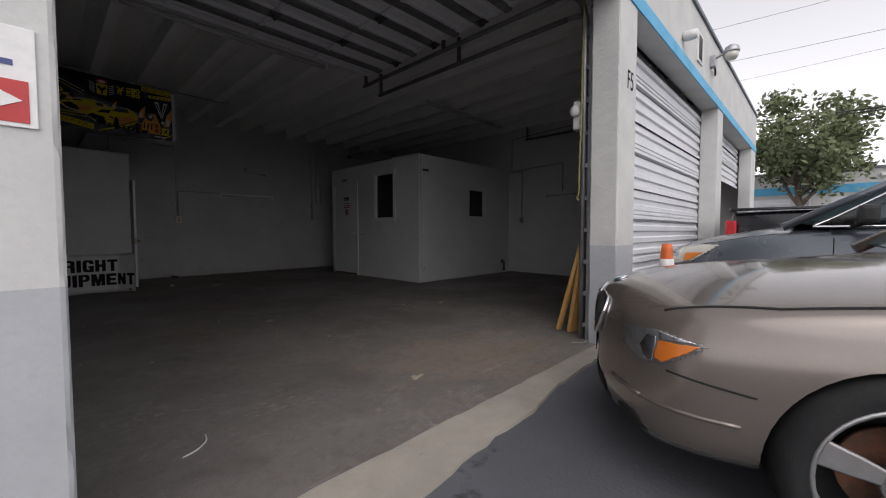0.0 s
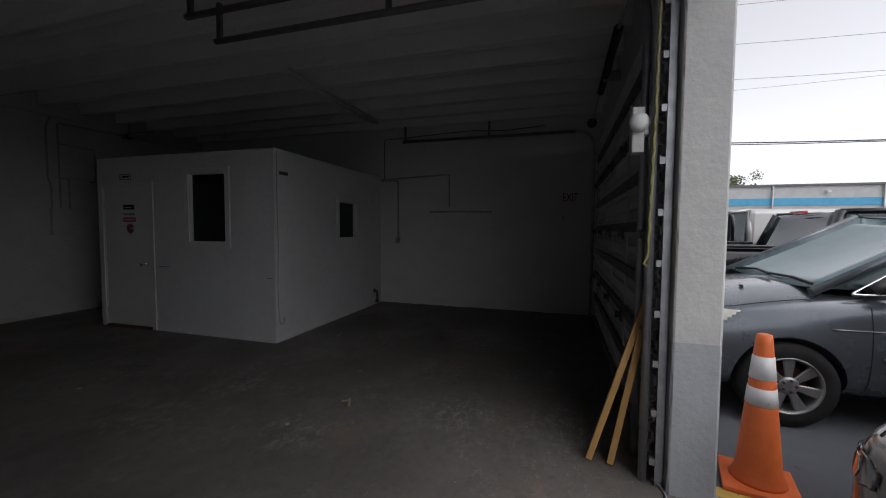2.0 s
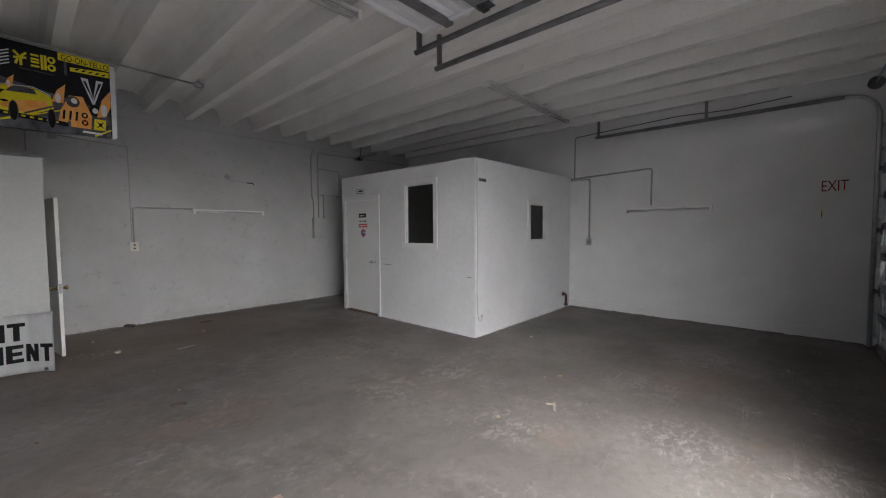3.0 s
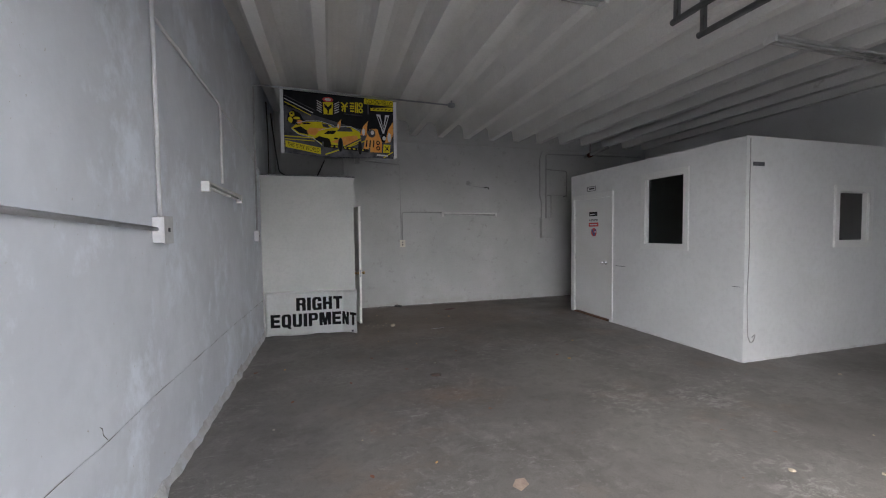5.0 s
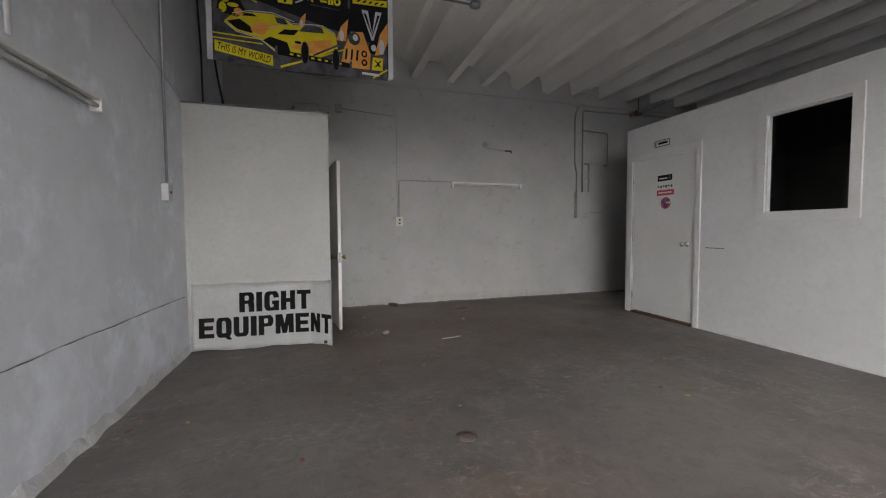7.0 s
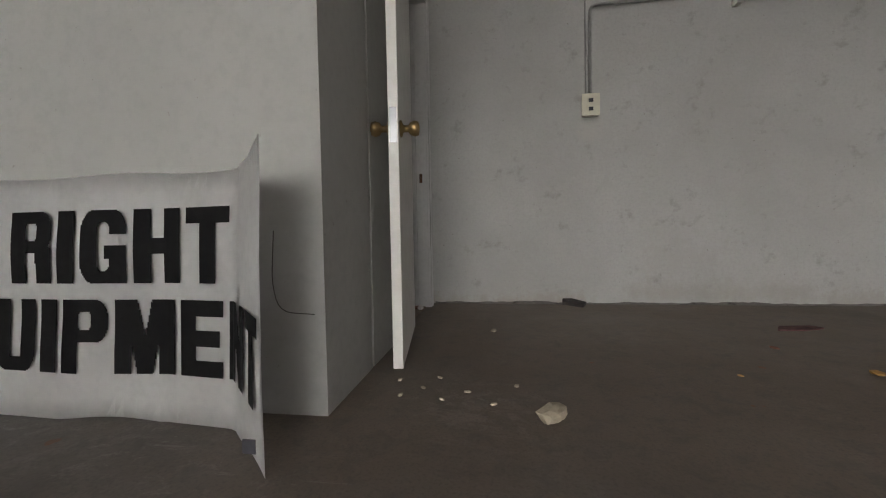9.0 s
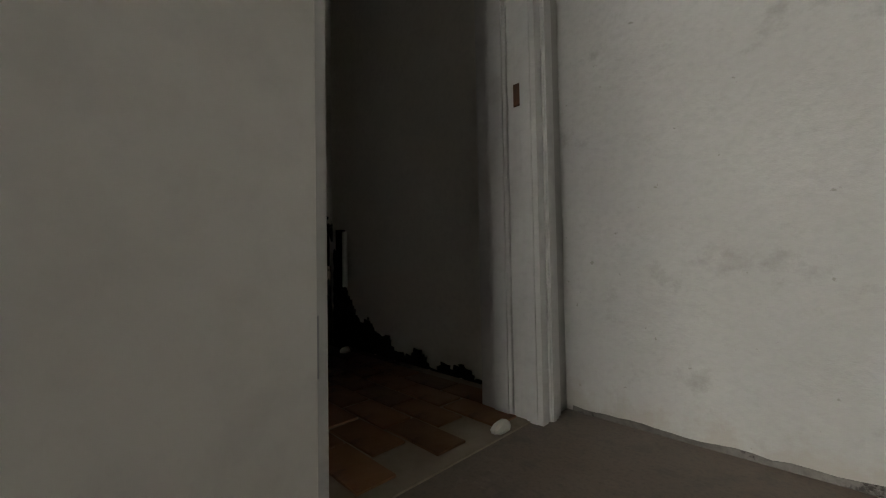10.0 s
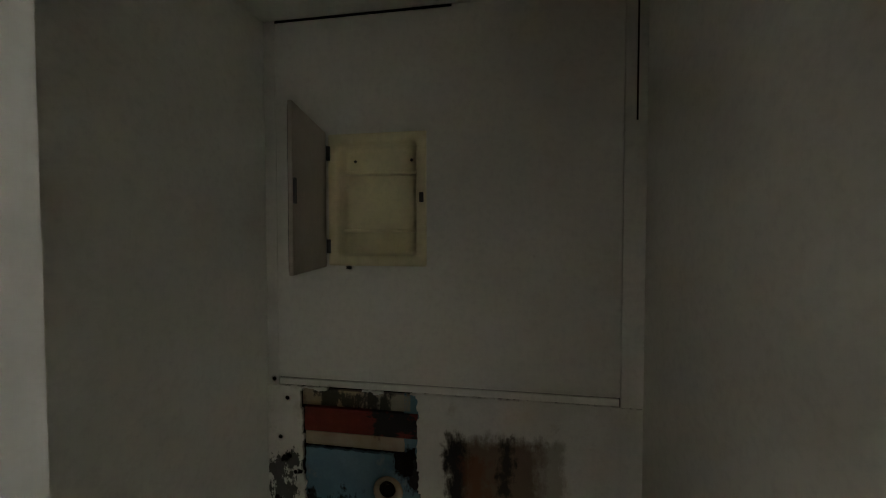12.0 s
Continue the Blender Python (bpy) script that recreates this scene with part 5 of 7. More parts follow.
# ---- litter on the floor ----
def lump(name, label, at, size, seed, material, category="debris", group=""):
    bm = bmesh.new()
    bmesh.ops.create_icosphere(bm, subdivisions=2, radius=1.0)
    for v in bm.verts:
        f = 1 + 0.35 * noise.noise(v.co * 1.6 + Vector((seed * 3.1, 0, 0)))
        v.co = Vector((v.co.x * size[0] * f, v.co.y * size[1] * f, max(-0.8, v.co.z) * size[2] * f))
    low = min(v.co.z for v in bm.verts)
    for v in bm.verts:
        v.co.z -= low
    return solid(name, bm, material, label, category, group=group, at=pose(at[0], at[1], 0.0, 0, 0, seed * 47))


lump("stone", "pale lump of mortar lying on the floor", (1.93, 7.49), (0.055, 0.03, 0.02), 1, DEBRIS, "stone")
shard = solid("broken_tile", extrude([(-0.07, -0.03), (0.06, -0.035), (0.075, 0.02), (-0.02, 0.045), (-0.075, 0.02)], 0.022, "z", 0.0), surf("dark_shard", (0.05, 0.042, 0.04), (0.02, 0.017, 0.016), 0.6, 20, 90, 0.3, 0.003), "dark broken tile tilted against the wall foot", "tile", at=pose(2.29, 9.10, 0.012, 14, 6, -12))
solid("wood_scrap", boxes([(-0.09, 0.07, -0.008, 0.012, 0.0, 0.012), (0.03, 0.045, 0.012, 0.07, 0.0, 0.01)]), DEBRIS, "pale splinter of wood on the floor", "debris", at=pose(4.22, 2.62, 0.0, 0, 0, 28))
solid("paper_scrap", extrude([(-0.06, -0.03), (0.02, -0.045), (0.06, 0.0), (0.02, 0.04), (-0.05, 0.03)], 0.004, "z", 0.0), surf("flat_scrap", (0.40, 0.31, 0.24), (0.3, 0.22, 0.18), 0.8, 20), "flattened pale scrap on the concrete", "debris", at=pose(2.05, 3.27, 0.0, 0, 0, 40))
solid("rag", extrude([(-0.12, -0.03), (0.0, -0.05), (0.12, -0.02), (0.10, 0.03), (-0.05, 0.04)], 0.006, "z", 0.0), surf("maroon_rag", (0.16, 0.07, 0.07), (0.08, 0.04, 0.04), 0.9, 30), "flat maroon rag near the back wall", "rag", at=pose(3.22, 8.55, 0.0, 0, 0, 10))
rnd = random.Random(11)
for k in range(46):
    x, y = rnd.uniform(0.3, 7.8), rnd.uniform(0.6, 8.8)
    if (x > 5.3 and y > 4.3) or (x < 1.5 and y > 7.0):
        continue
    s = rnd.uniform(0.006, 0.022)
    lump("chip", "small chip of paint or mortar", (x, y), (s, s * rnd.uniform(0.4, 0.9), s * 0.35), k + 3, (DEBRIS, APRON, LUMBER)[k % 3 if k % 5 else 2], "debris", "chips on the floor")
for x, y in ((1.50, 7.60), (1.56, 7.66), (1.63, 7.58), (1.70, 7.64), (1.47, 7.72), (1.78, 7.56), (1.85, 7.70), (1.60, 7.75)):
    lump("chip", "small chip of plaster by the toilet corner", (x, y), (0.011, 0.007, 0.004), x * 9 + y, DEBRIS, "debris", "chips on the floor")


cable("wall_crack", "thin dark crack running up from the ragged course", [(0.012, 3.24, 0.615), (0.010, 3.21, 0.65), (0.008, 3.215, 0.68), (0.003, 3.18, 0.70)], 0.0018, GRIME, "crack")

plug = thing("floor_plug", "round rusty cover plate set in the concrete floor", "floor drain", (2.03, 5.16, 0.0))
part("ring", lathe([(0.058, -0.004), (0.062, 0.003), (0.054, 0.005), (0.050, 0.002)], 28, "z", (False, False)), GRIME, plug)
part("disc", lathe([(0.051, -0.004), (0.051, 0.0025), (0.01, 0.003)], 28, "z"), surf("rusty_disc", (0.17, 0.115, 0.095), (0.12, 0.085, 0.075), 0.7, 20), plug)
FLECK = surf("dry_red_leaf", (0.26, 0.10, 0.06), (0.19, 0.08, 0.05), 0.8, 20)
for x, y in ((1.77, 5.43), (1.43, 5.93), (0.16, 5.81), (3.64, 5.37), (1.15, 5.2), (2.5, 5.9), (0.62, 4.9), (1.2, 3.6), (2.9, 8.2)):
    solid("dry_leaf", extrude([(-0.022, 0.0), (-0.008, -0.011), (0.012, -0.009), (0.024, 0.002), (0.006, 0.012), (-0.010, 0.009)], 0.003, "z", 0.0), FLECK, "curled dry reddish leaf scrap on the floor", "leaf", at=pose(x, y, 0.001, 4, 0, x * 97), group="dry leaves on the floor")
cable("wire_scrap", "short pale curl of wire lying on the concrete", [(0.66, 0.78, 0.005), (0.72, 0.80, 0.005), (0.78, 0.86, 0.005), (0.79, 0.93, 0.005)], 0.004, PALE_INK, "wire")
solid("wood_scrap", boxes([(-0.05, 0.06, -0.012, 0.010, 0.0, 0.008), (-0.02, 0.01, 0.010, 0.045, 0.0, 0.006)]), DEBRIS, "small pale splinters of wood on the floor", "debris", at=pose(2.06, 0.74, 0.0, 0, 0, 15))
cable("wire_scrap", "thin pale straw lying on the floor", [(2.48, 7.10, 0.004), (2.59, 7.11, 0.004), (2.70, 7.14, 0.004)], 0.003, PALE_INK, "wire")

# ---- the toilet cabin ----
TX0, TX1, TY0, TY1, TZ = 1.17, 1.34, 7.45, 7.85, 2.40
MOULD = surf("black_mould", (0.006, 0.005, 0.005), (0.016, 0.009, 0.007), 0.95, 14, 80, 0.8, 0.01, ior=1.2)


ROT, BROWN = (0.006, 0.005, 0.004), (0.13, 0.042, 0.016)
HOLE_ROT = [(7.97, 8.30, 0.36, 0.60, 0.012, 0.16, ROT, 1.0), (7.95, 8.46, 0.36, 0.52, 0.012, 0.12, ROT, 1.0), (8.37, 8.46, 0.66, 0.80, 0.01, 0.12, ROT, 1.0)]
REDWOOD = decayed("red_stained_plank", (0.20, 0.022, 0.010), (0.13, 0.013, 0.007), (0.06, 0.009, 0.005), 0.7, [(8.27, 8.46, 0.86, 0.96, 0.01, 0.14, ROT, 1.0)], streak=3.0)
BLUE_PLASTER = decayed("old_blue_paint", (0.16, 0.29, 0.36), (0.10, 0.19, 0.25), (0.28, 0.30, 0.29), 0.8, HOLE_ROT)
TILE_BEIGE = decayed("stained_beige_tile", (0.48, 0.42, 0.33), (0.34, 0.24, 0.15), (0.13, 0.03, 0.012), 0.5,
                     [(7.8, 9.2, 0.10, 0.30, 0.015, 0.22, ROT, 1.0), (8.06, 8.32, 0.96, 1.02, 0.012, 0.16, ROT, 0.9), (8.56, 9.2, 0.2, 0.37, 0.012, 0.22, ROT, 1.0), (7.98, 8.45, 0.36, 0.45, 0.01, 0.16, BROWN, 0.9)], rand=0.25)
WALL_SKIN = decayed("flaking_wall_paint_ruined", (0.70, 0.69, 0.64), (0.63, 0.62, 0.57), (0.52, 0.49, 0.43), 0.7,
                    [(8.53, 8.93, 0.60, 0.888, 0.014, 0.07, (0.30, 0.27, 0.22), 0.8), (8.535, 8.86, 0.57, 0.884, 0.025, 0.09, (0.12, 0.065, 0.035), 0.85), (8.53, 8.60, 0.56, 0.888, 0.014, 0.08, ROT, 1.0), (8.60, 8.68, 0.56, 0.80, 0.02, 0.12, (0.16, 0.05, 0.02), 0.7),
                     (8.60, 8.84, 0.46, 0.63, 0.012, 0.20, ROT, 1.0), (8.72, 8.755, 0.70, 0.885, 0.012, 0.10, ROT, 0.9), (8.70, 8.92, 0.50, 0.60, 0.03, 0.14, (0.20, 0.29, 0.33), 0.6),
                     (7.82, 7.99, 0.30, 0.50, 0.012, 0.25, ROT, 1.0), (7.84, 7.96, 0.56, 0.76, 0.006, 0.28, ROT, 0.9), (8.44, 8.60, 0.38, 0.47, 0.01, 0.16, ROT, 1.0), (8.95, 9.2, 0.30, 0.60, 0.012, 0.20, ROT, 1.0),
                     (7.9, 9.2, 0.25, 0.46, 0.02, 0.16, BROWN, 0.8)])
# tiles, and the grout below, turn reddish black for x under about 0.6
TERRACOTTA = decayed("brown_floor_tile", (0.22, 0.105, 0.05), (0.15, 0.07, 0.035), (0.06, 0.035, 0.022), 0.55, [(-0.5, 0.60, -1.0, 1.0, 0.10, 0.35, (0.030, 0.009, 0.006), 0.95)], rand=0.25, along=0)
ROTTEN = surf("rotten_red_board", (0.06, 0.016, 0.010), (0.02, 0.008, 0.006), 0.85, 4, 60, 0.5, 0.004, spots=(0.012, 0.008, 0.007), spot_scale=5, spot_edge=0.52, spread=0.15)
GROUT = decayed("pale_grout", (0.36, 0.31, 0.25), (0.24, 0.20, 0.15), (0.16, 0.12, 0.09), 0.9, [(-0.5, 0.66, -1.0, 1.0, 0.10, 0.35, (0.028, 0.010, 0.007), 0.97)], along=0)
SKIN = surf("flaking_wall_paint", (0.72, 0.71, 0.66), (0.66, 0.65, 0.60), 0.7, 1.8, 50, 0.3, 0.004, spots=(0.50, 0.47, 0.42), spot_scale=5, spot_edge=0.70)
CREAM = surf("cream_enamel", (0.76, 0.70, 0.48), (0.68, 0.62, 0.42), 0.45, 8, 60, 0.1, 0.001)


def toilet_cabin():
    t = thing("toilet_cabin", "white boarded toilet cabin in the corner", "cabin", kind="structure")
    part("wall", box(0.0, TX1, TY0, TY1 - 0.02, 0, TZ - 0.03), CABIN_BOARD, t)
    # thin pale sheets added to throw more light about the toilet
    for side in ((0.0, TX0, TY1 - 0.02, TY1, 0, TZ - 0.03), (0.0, TX0, YB - 0.008, YB, 0, TZ - 0.03), (0.047, TX0, TY1, YB - 0.008, TZ - 0.036, TZ - 0.03)):
        part("lining", box(*side), SKIN, t, "off-white sheets added to bounce light")
    part("wall", boxes([(TX0, TX1, TY1, 8.42, 0, TZ - 0.03), (TX0, TX1, 8.42, 9.055, 2.02, TZ - 0.03), (TX0, TX1, 9.055, YB, 0, TZ - 0.03)]), CABIN_BOARD, t)
    part("lid", box(0.0, TX1 + 0.01, TY0 - 0.01, YB, TZ - 0.03, TZ + 0.005), CABIN_BOARD, t)
    part("lid_edge", box(0.0, TX1 + 0.016, TY0 - 0.016, TY0 - 0.01, TZ - 0.008, TZ + 0.008), DARK_STEEL, t, "dark edge strip")
    solid("cover_plate", box(-0.06, 0.06, -0.008, 0, -0.03, 0.03, 0.002), CABIN_BOARD, "painted-over cover plate on the cabin", "cover plate", at=pose(0.40, TY0, 2.0))
    cable("wall_crack", "hairline crack low on the cabin corner", [(1.20, TY0 - 0.001, 0.50), (1.19, TY0 - 0.001, 0.36), (1.21, TY0 - 0.001, 0.28), (1.31, TY0 - 0.001, 0.275)], 0.0013, GRIME, "crack")


toilet_cabin()


def toilet_frame():
    t = thing("door_2", "open white toilet door with brass knobs", "door", kind="structure")
    prof = boxes([(TX0 - 0.012, TX1 + 0.016, 8.42, 8.445, 0, 2.02), (TX0 - 0.012, TX1 + 0.016, 9.03, 9.055, 0, 2.02), (TX0 - 0.012, TX1 + 0.016, 8.445, 9.03, 1.995, 2.02)])
    part("door_frame", prof, DOOR_PAINT, t)
    for x0, x1, out in ((0.030, 0.100, 0.010), (0.044, 0.090, 0.015), (0.140, 0.172, 0.004)):
        part("stop", box(TX0 + x0, TX0 + x1, 8.445, 8.445 + out, 0, 1.995, 0.0015), DOOR_PAINT, t)
        part("stop", box(TX0 + x0, TX0 + x1, 9.03 - out, 9.03, 0, 1.995, 0.0015), DOOR_PAINT, t)
    # moulded casings in three steps
    part("casing", boxes([(TX1, TX1 + 0.012, 9.055, 9.125, 0, 2.09), (TX1 + 0.012, TX1 + 0.018, 9.067, 9.105, 0, 2.085), (TX1 + 0.018, TX1 + 0.022, 9.071, 9.085, 0, 2.08)]), DOOR_PAINT, t)
    part("casing", boxes([(TX1, TX1 + 0.010, 8.36, 8.42, 0, 2.09)]), DOOR_PAINT, t)
    part("casing", boxes([(TX0 - 0.014, TX0, 8.36, 8.42, 0, 2.09), (TX0 - 0.02, TX0 - 0.014, 8.375, 8.41, 0, 2.085), (TX0 - 0.014, TX0, 9.055, 9.12, 0, 2.09)]), DOOR_PAINT, t)
    part("strike_plate", box(TX1 - 0.05, TX1 - 0.022, 9.027, 9.031, 0.83, 0.89), RUSTY, t, "rusty strike plate")
    hinge_at = Vector((TX1 + 0.016, 8.418, 0.0))
    free = Vector((1.447, 7.79, 0.0))
    ang = math.degrees(math.atan2(-(free.x - hinge_at.x), free.y - hinge_at.y))
    leaf = part("door_leaf", box(-0.018, 0.018, 0.0, 0.642, 0.016, 1.975, 0.003), LEAF_PAINT, t, "plain white flush leaf")
    leaf.matrix_basis = Matrix.Translation(hinge_at) @ pose(0, 0, 0, 0, 0, ang)
    for s in (-1, 1):
        part("door_knob", moved(lathe([(0.03, 0), (0.03, 0.006), (0.013, 0.012), (0.012, 0.03), (0.022, 0.036), (0.028, 0.052), (0.024, 0.066), (0.008, 0.07)], 18, "x"), Matrix.Translation((s * 0.018, 0.582, 0.862)) @ pose(0, 0, 0, 0, 0, 0 if s > 0 else 180)), BRASS, leaf, "dull brass knob")
    part("latch_plate", box(-0.012, 0.012, 0.641, 0.644, 0.80, 0.92), GALV, leaf, "scratched steel latch plate")
    for z in (0.3, 1.6):
        part("hinge", tube([(0.0, -0.006, z - 0.045), (0.0, -0.006, z + 0.045)], 0.007, 8), GALV, leaf)


toilet_frame()


# ---- the ruined wall inside: a paint skin with holes over old layers ----
def inside(y, z, y0, y1, z0, z1, wob, seed):
    k = wob * (noise.noise((y * 9 + seed, z * 9, seed)) + 0.6 * noise.noise((y * 28, z * 28 + seed, seed)))
    return y0 + k < y < y1 - k and z0 + k < z < z1 - k


def holes(y, z):
    if inside(y, z, 7.985, 8.425, 0.44, 1.022, 0.012 if z > 0.75 else 0.05, 2.0):
        return True
    low = 0.43 + 0.06 * noise.noise((y * 7, 0, 4)) + 0.03 * noise.noise((y * 25, 0, 9))
    if y < 8.08:
        low += 0.14 * max(0, (8.0 - y) / 0.15)
    if y > 8.98:
        low += 0.13 * min(1, (y - 8.98) / 0.05)
    if 8.52 < y < 8.80:
        low += 0.10
    return z < low and not (8.43 < y < 8.55 and z > 0.20 and inside(y, z, 8.42, 8.56, 0.22, 0.5, 0.03, 7.0))


def sheet_with_holes(y0, y1, z0, z1, step, keep, x, thick):
    """A thin wall skin as a grid of cells, closed at its broken edges."""
    ny, nz = round((y1 - y0) / step), round((z1 - z0) / step)
    cells = {(i, j) for i in range(ny) for j in range(nz) if keep(y0 + (i + 0.5) * step, z0 + (j + 0.5) * step)}
    bm = bmesh.new()
    top, low = {}, {}

    def vert(store, i, j, xx):
        if (i, j) not in store:
            w = 0.85 * step
            store[i, j] = bm.verts.new((xx, y0 + i * step + w * noise.noise((i * 0.47, j * 0.47, 1.3)), z0 + j * step + w * noise.noise((i * 0.47, j * 0.47, 8.3))))
        return store[i, j]

    for i, j in cells:
        bm.faces.new([vert(top, a, b, x + thick) for a, b in ((i, j), (i + 1, j), (i + 1, j + 1), (i, j + 1))])
        for di, dj, ea, eb in ((-1, 0, (0, 0), (0, 1)), (1, 0, (1, 1), (1, 0)), (0, -1, (1, 0), (0, 0)), (0, 1, (0, 1), (1, 1))):
            if (i + di, j + dj) not in cells:
                a, b = (i + ea[0], j + ea[1]), (i + eb[0], j + eb[1])
                bm.faces.new((vert(top, *a, x + thick), vert(top, *b, x + thick), vert(low, *b, x), vert(low, *a, x)))
    bmesh.ops.recalc_face_normals(bm, faces=bm.faces[:])
    return bm


ruin = thing("ruined_wall", "flaking painted wall with rotten patches and exposed layers", "wall", kind="structure")
part("substrate", box(0.0, 0.008, TY1, YB, 0.0, 1.05), MOULD, ruin, "black rotten backing")
part("paint_skin", sheet_with_holes(TY1, YB, 0.0, 1.026, 0.006, lambda y, z: not holes(y, z), 0.03, 0.012), WALL_SKIN, ruin, "broken skin of off-white paint")
part("upper_panel", boxes(round_niche(0.030, 0.046, TY1 + 0.05, 9.101, 1.060, TZ - 0.03)), SKIN, ruin, "off-white board with dark joints")
part("batten", box(0.030, 0.040, TY1 + 0.05, 9.10, 1.030, 1.0525), SKIN, ruin, "flat strip under the board")
part("corner_strip", box(0.0, 0.042, 9.105, 9.18, 1.027, TZ - 0.03), SKIN, ruin)
part("corner_strip", box(0.0, 0.040, TY1, TY1 + 0.045, 1.027, TZ - 0.03), SKIN, ruin)
part("crack", box(0.046, 0.049, 7.90, 8.55, 2.356, 2.364), MOULD, ruin, "open joint under the ceiling")
part("crack", box(0.042, 0.0445, 9.139, 9.144, 1.95, 2.37), MOULD, ruin, "open joint in the corner")
part("joint", boxes(round_niche(0.001, 0.030, TY1 + 0.045, 9.105, 1.024, TZ - 0.03)), MOULD, ruin, "dark joint behind the boards")
# layers seen through the square hole
part("board_strip", box(0.008, 0.022, 7.98, 8.40, 0.95, 1.012, 0.002), TILE_BEIGE, ruin, "stained pale strip")
part("plank", box(0.008, 0.028, 7.99, 8.425, 0.855, 0.945, 0.002), REDWOOD, ruin, "red stained plank")
part("board_strip", box(0.008, 0.020, 7.99, 8.38, 0.80, 0.850, 0.002), TILE_BEIGE, ruin, "stained pale strip")
part("blue_board", sheet_with_holes(7.99, 8.43, 0.50, 1.01, 0.007, lambda y, z: (z < 0.79 or y > 8.375) and not inside(y, z, 8.33, 8.40, 0.72, 0.80, 0.03, 5.0) and z > 0.53 + 0.04 * noise.noise((y * 11, 0, 1)), 0.008, 0.014), BLUE_PLASTER, ruin, "old pale blue painted board")
flange = part("pipe_flange", moved(lathe([(0.052, 0), (0.056, 0.006), (0.05, 0.012), (0.033, 0.016), (0.03, 0.004)], 22, "x"), pose(0.022, 8.315, 0.655)), TILE_BEIGE, ruin, "cracked pale pipe surround")
part("pipe_mouth", moved(lathe([(0.03, 0), (0.03, 0.014), (0.022, 0.016), (0.02, 0.006)], 18, "x"), pose(0.024, 8.315, 0.668)), MOULD, flange, "black open pipe mouth")
rng = random.Random(8)
for k in range(9):
    y = 7.88 + 0.145 * k
    if 8.42 < y < 8.54:
        continue
    part("tile", box(0.008, 0.026 + rng.uniform(-0.004, 0.004), y, y + rng.uniform(0.11, 0.14), 0.235 + rng.uniform(0, 0.02), 0.40 + rng.uniform(-0.03, 0.02), 0.003), TILE_BEIGE, ruin)
part("torn_board", extrude([(8.43, 0.36), (8.52, 0.44), (8.57, 0.42), (8.56, 0.27), (8.52, 0.20), (8.45, 0.30)], 0.006, "x", 0.05), TILE_BEIGE, ruin, "hanging torn flap of board")
structure("toilet_side_foot", moved(sheet_with_holes(0.05, 0.7, 0.0, 0.75, 0.012, lambda y, z: z < 0.50 * math.exp(-y * 5.5) + 0.03 + 0.10 * noise.noise((y * 14, z * 9, 6)), 0.0, 0.002), Matrix(((0, 1, 0, 0), (1, 0, 0, TY1), (0, 0, 1, 0), (0, 0, 0, 1)))), MOULD, "black mould climbing the side wall foot", "wall")
part("foot_board", box(0.008, 0.03, TY1, YB, 0.0, 0.20, 0.004), ROTTEN, ruin, "rotten reddish foot board")


def mould_patch(y0, y1, z0, z1, seed, label):
    part("mould", sheet_with_holes(y0, y1, z0, z1, 0.006, lambda y, z: noise.noise((y * 8 + seed, z * 8, seed)) + 0.6 * noise.noise((y * 22, z * 22, seed)) + 0.9 * (z1 - z) / (z1 - z0) > 0.72, 0.0436, 0.0012), MOULD, ruin, label)


mould_patch(TY1, 8.02, 0.30, 0.82, 3.0, "black mould in the corner")
mould_patch(8.0, 8.46, 0.36, 0.58, 5.0, "black mould under the patch")
mould_patch(8.55, 9.0, 0.32, 0.50, 9.0, "black mould along the pipe")
for y, z in ((7.88, 1.05), (7.90, 0.83), (7.93, 0.98), (9.02, 0.62), (7.96, 0.70)):
    part("nail_hole", moved(lathe([(0.008, 0), (0.006, 0.002)], 8, "x"), pose(0.0435 if z < 1.04 else 0.046, y, z)), MOULD, ruin)
structure("toilet_wall_foot", moved(sheet_with_holes(0.05, 1.1, 0.0, 0.75, 0.014, lambda y, z: z < 0.62 * math.exp(-y * 5.0) + 0.03 + 0.06 * noise.noise((y * 12, z * 6, 2)), 0.0, 0.002), Matrix(((0, 1, 0, 0), (-1, 0, 0, YB - 0.008), (0, 0, 1, 0), (0, 0, 0, 1)))), MOULD, "black mould creeping along the wall foot", "wall")

# pipes
pipes = thing("water_pipes", "rusted black water pipes with a tap and valves", "pipe", (0.06, 8.64, 0.0))
part("riser", tube(bend([(0.0, 0.0, 0.20), (0.0, 0.0, 0.55), (0.03, 0.03, 0.60), (0.05, 0.09, 0.60)], 0.06), 0.022, 10), RUSTY, pipes)
part("trap", tube(bend([(0.02, 0.01, 0.42), (0.06, 0.05, 0.38), (0.05, 0.13, 0.36), (0.0, 0.15, 0.38)], 0.05), 0.026, 10), MOULD, pipes)
part("level_pipe", tube([(0.0, -0.16, 0.405), (0.0, 0.02, 0.41), (0.0, 0.38, 0.425)], 0.016, 8), MOULD, pipes)
part("union", tube([(0.0, 0.0, 0.44), (0.0, 0.0, 0.53)], 0.032, 10), TILE_BEIGE, pipes, "pale corroded union")
part("valve", moved(lathe([(0.02, 0), (0.028, 0.01), (0.028, 0.04), (0.012, 0.05), (0.012, 0.07), (0.032, 0.075), (0.03, 0.09)], 12, "z"), pose(0.0, 0.30, 0.43)), MOULD, pipes)
part("corner_pipe", tube(bend([(0.0, 0.44, 0.0), (0.0, 0.44, 0.60), (0.0, 0.47, 0.66)], 0.05), 0.030, 10), MOULD, pipes)
part("corner_pipe", tube([(0.10, 0.51, 0.0), (0.10, 0.51, 0.58)], 0.024, 10), MOULD, pipes)
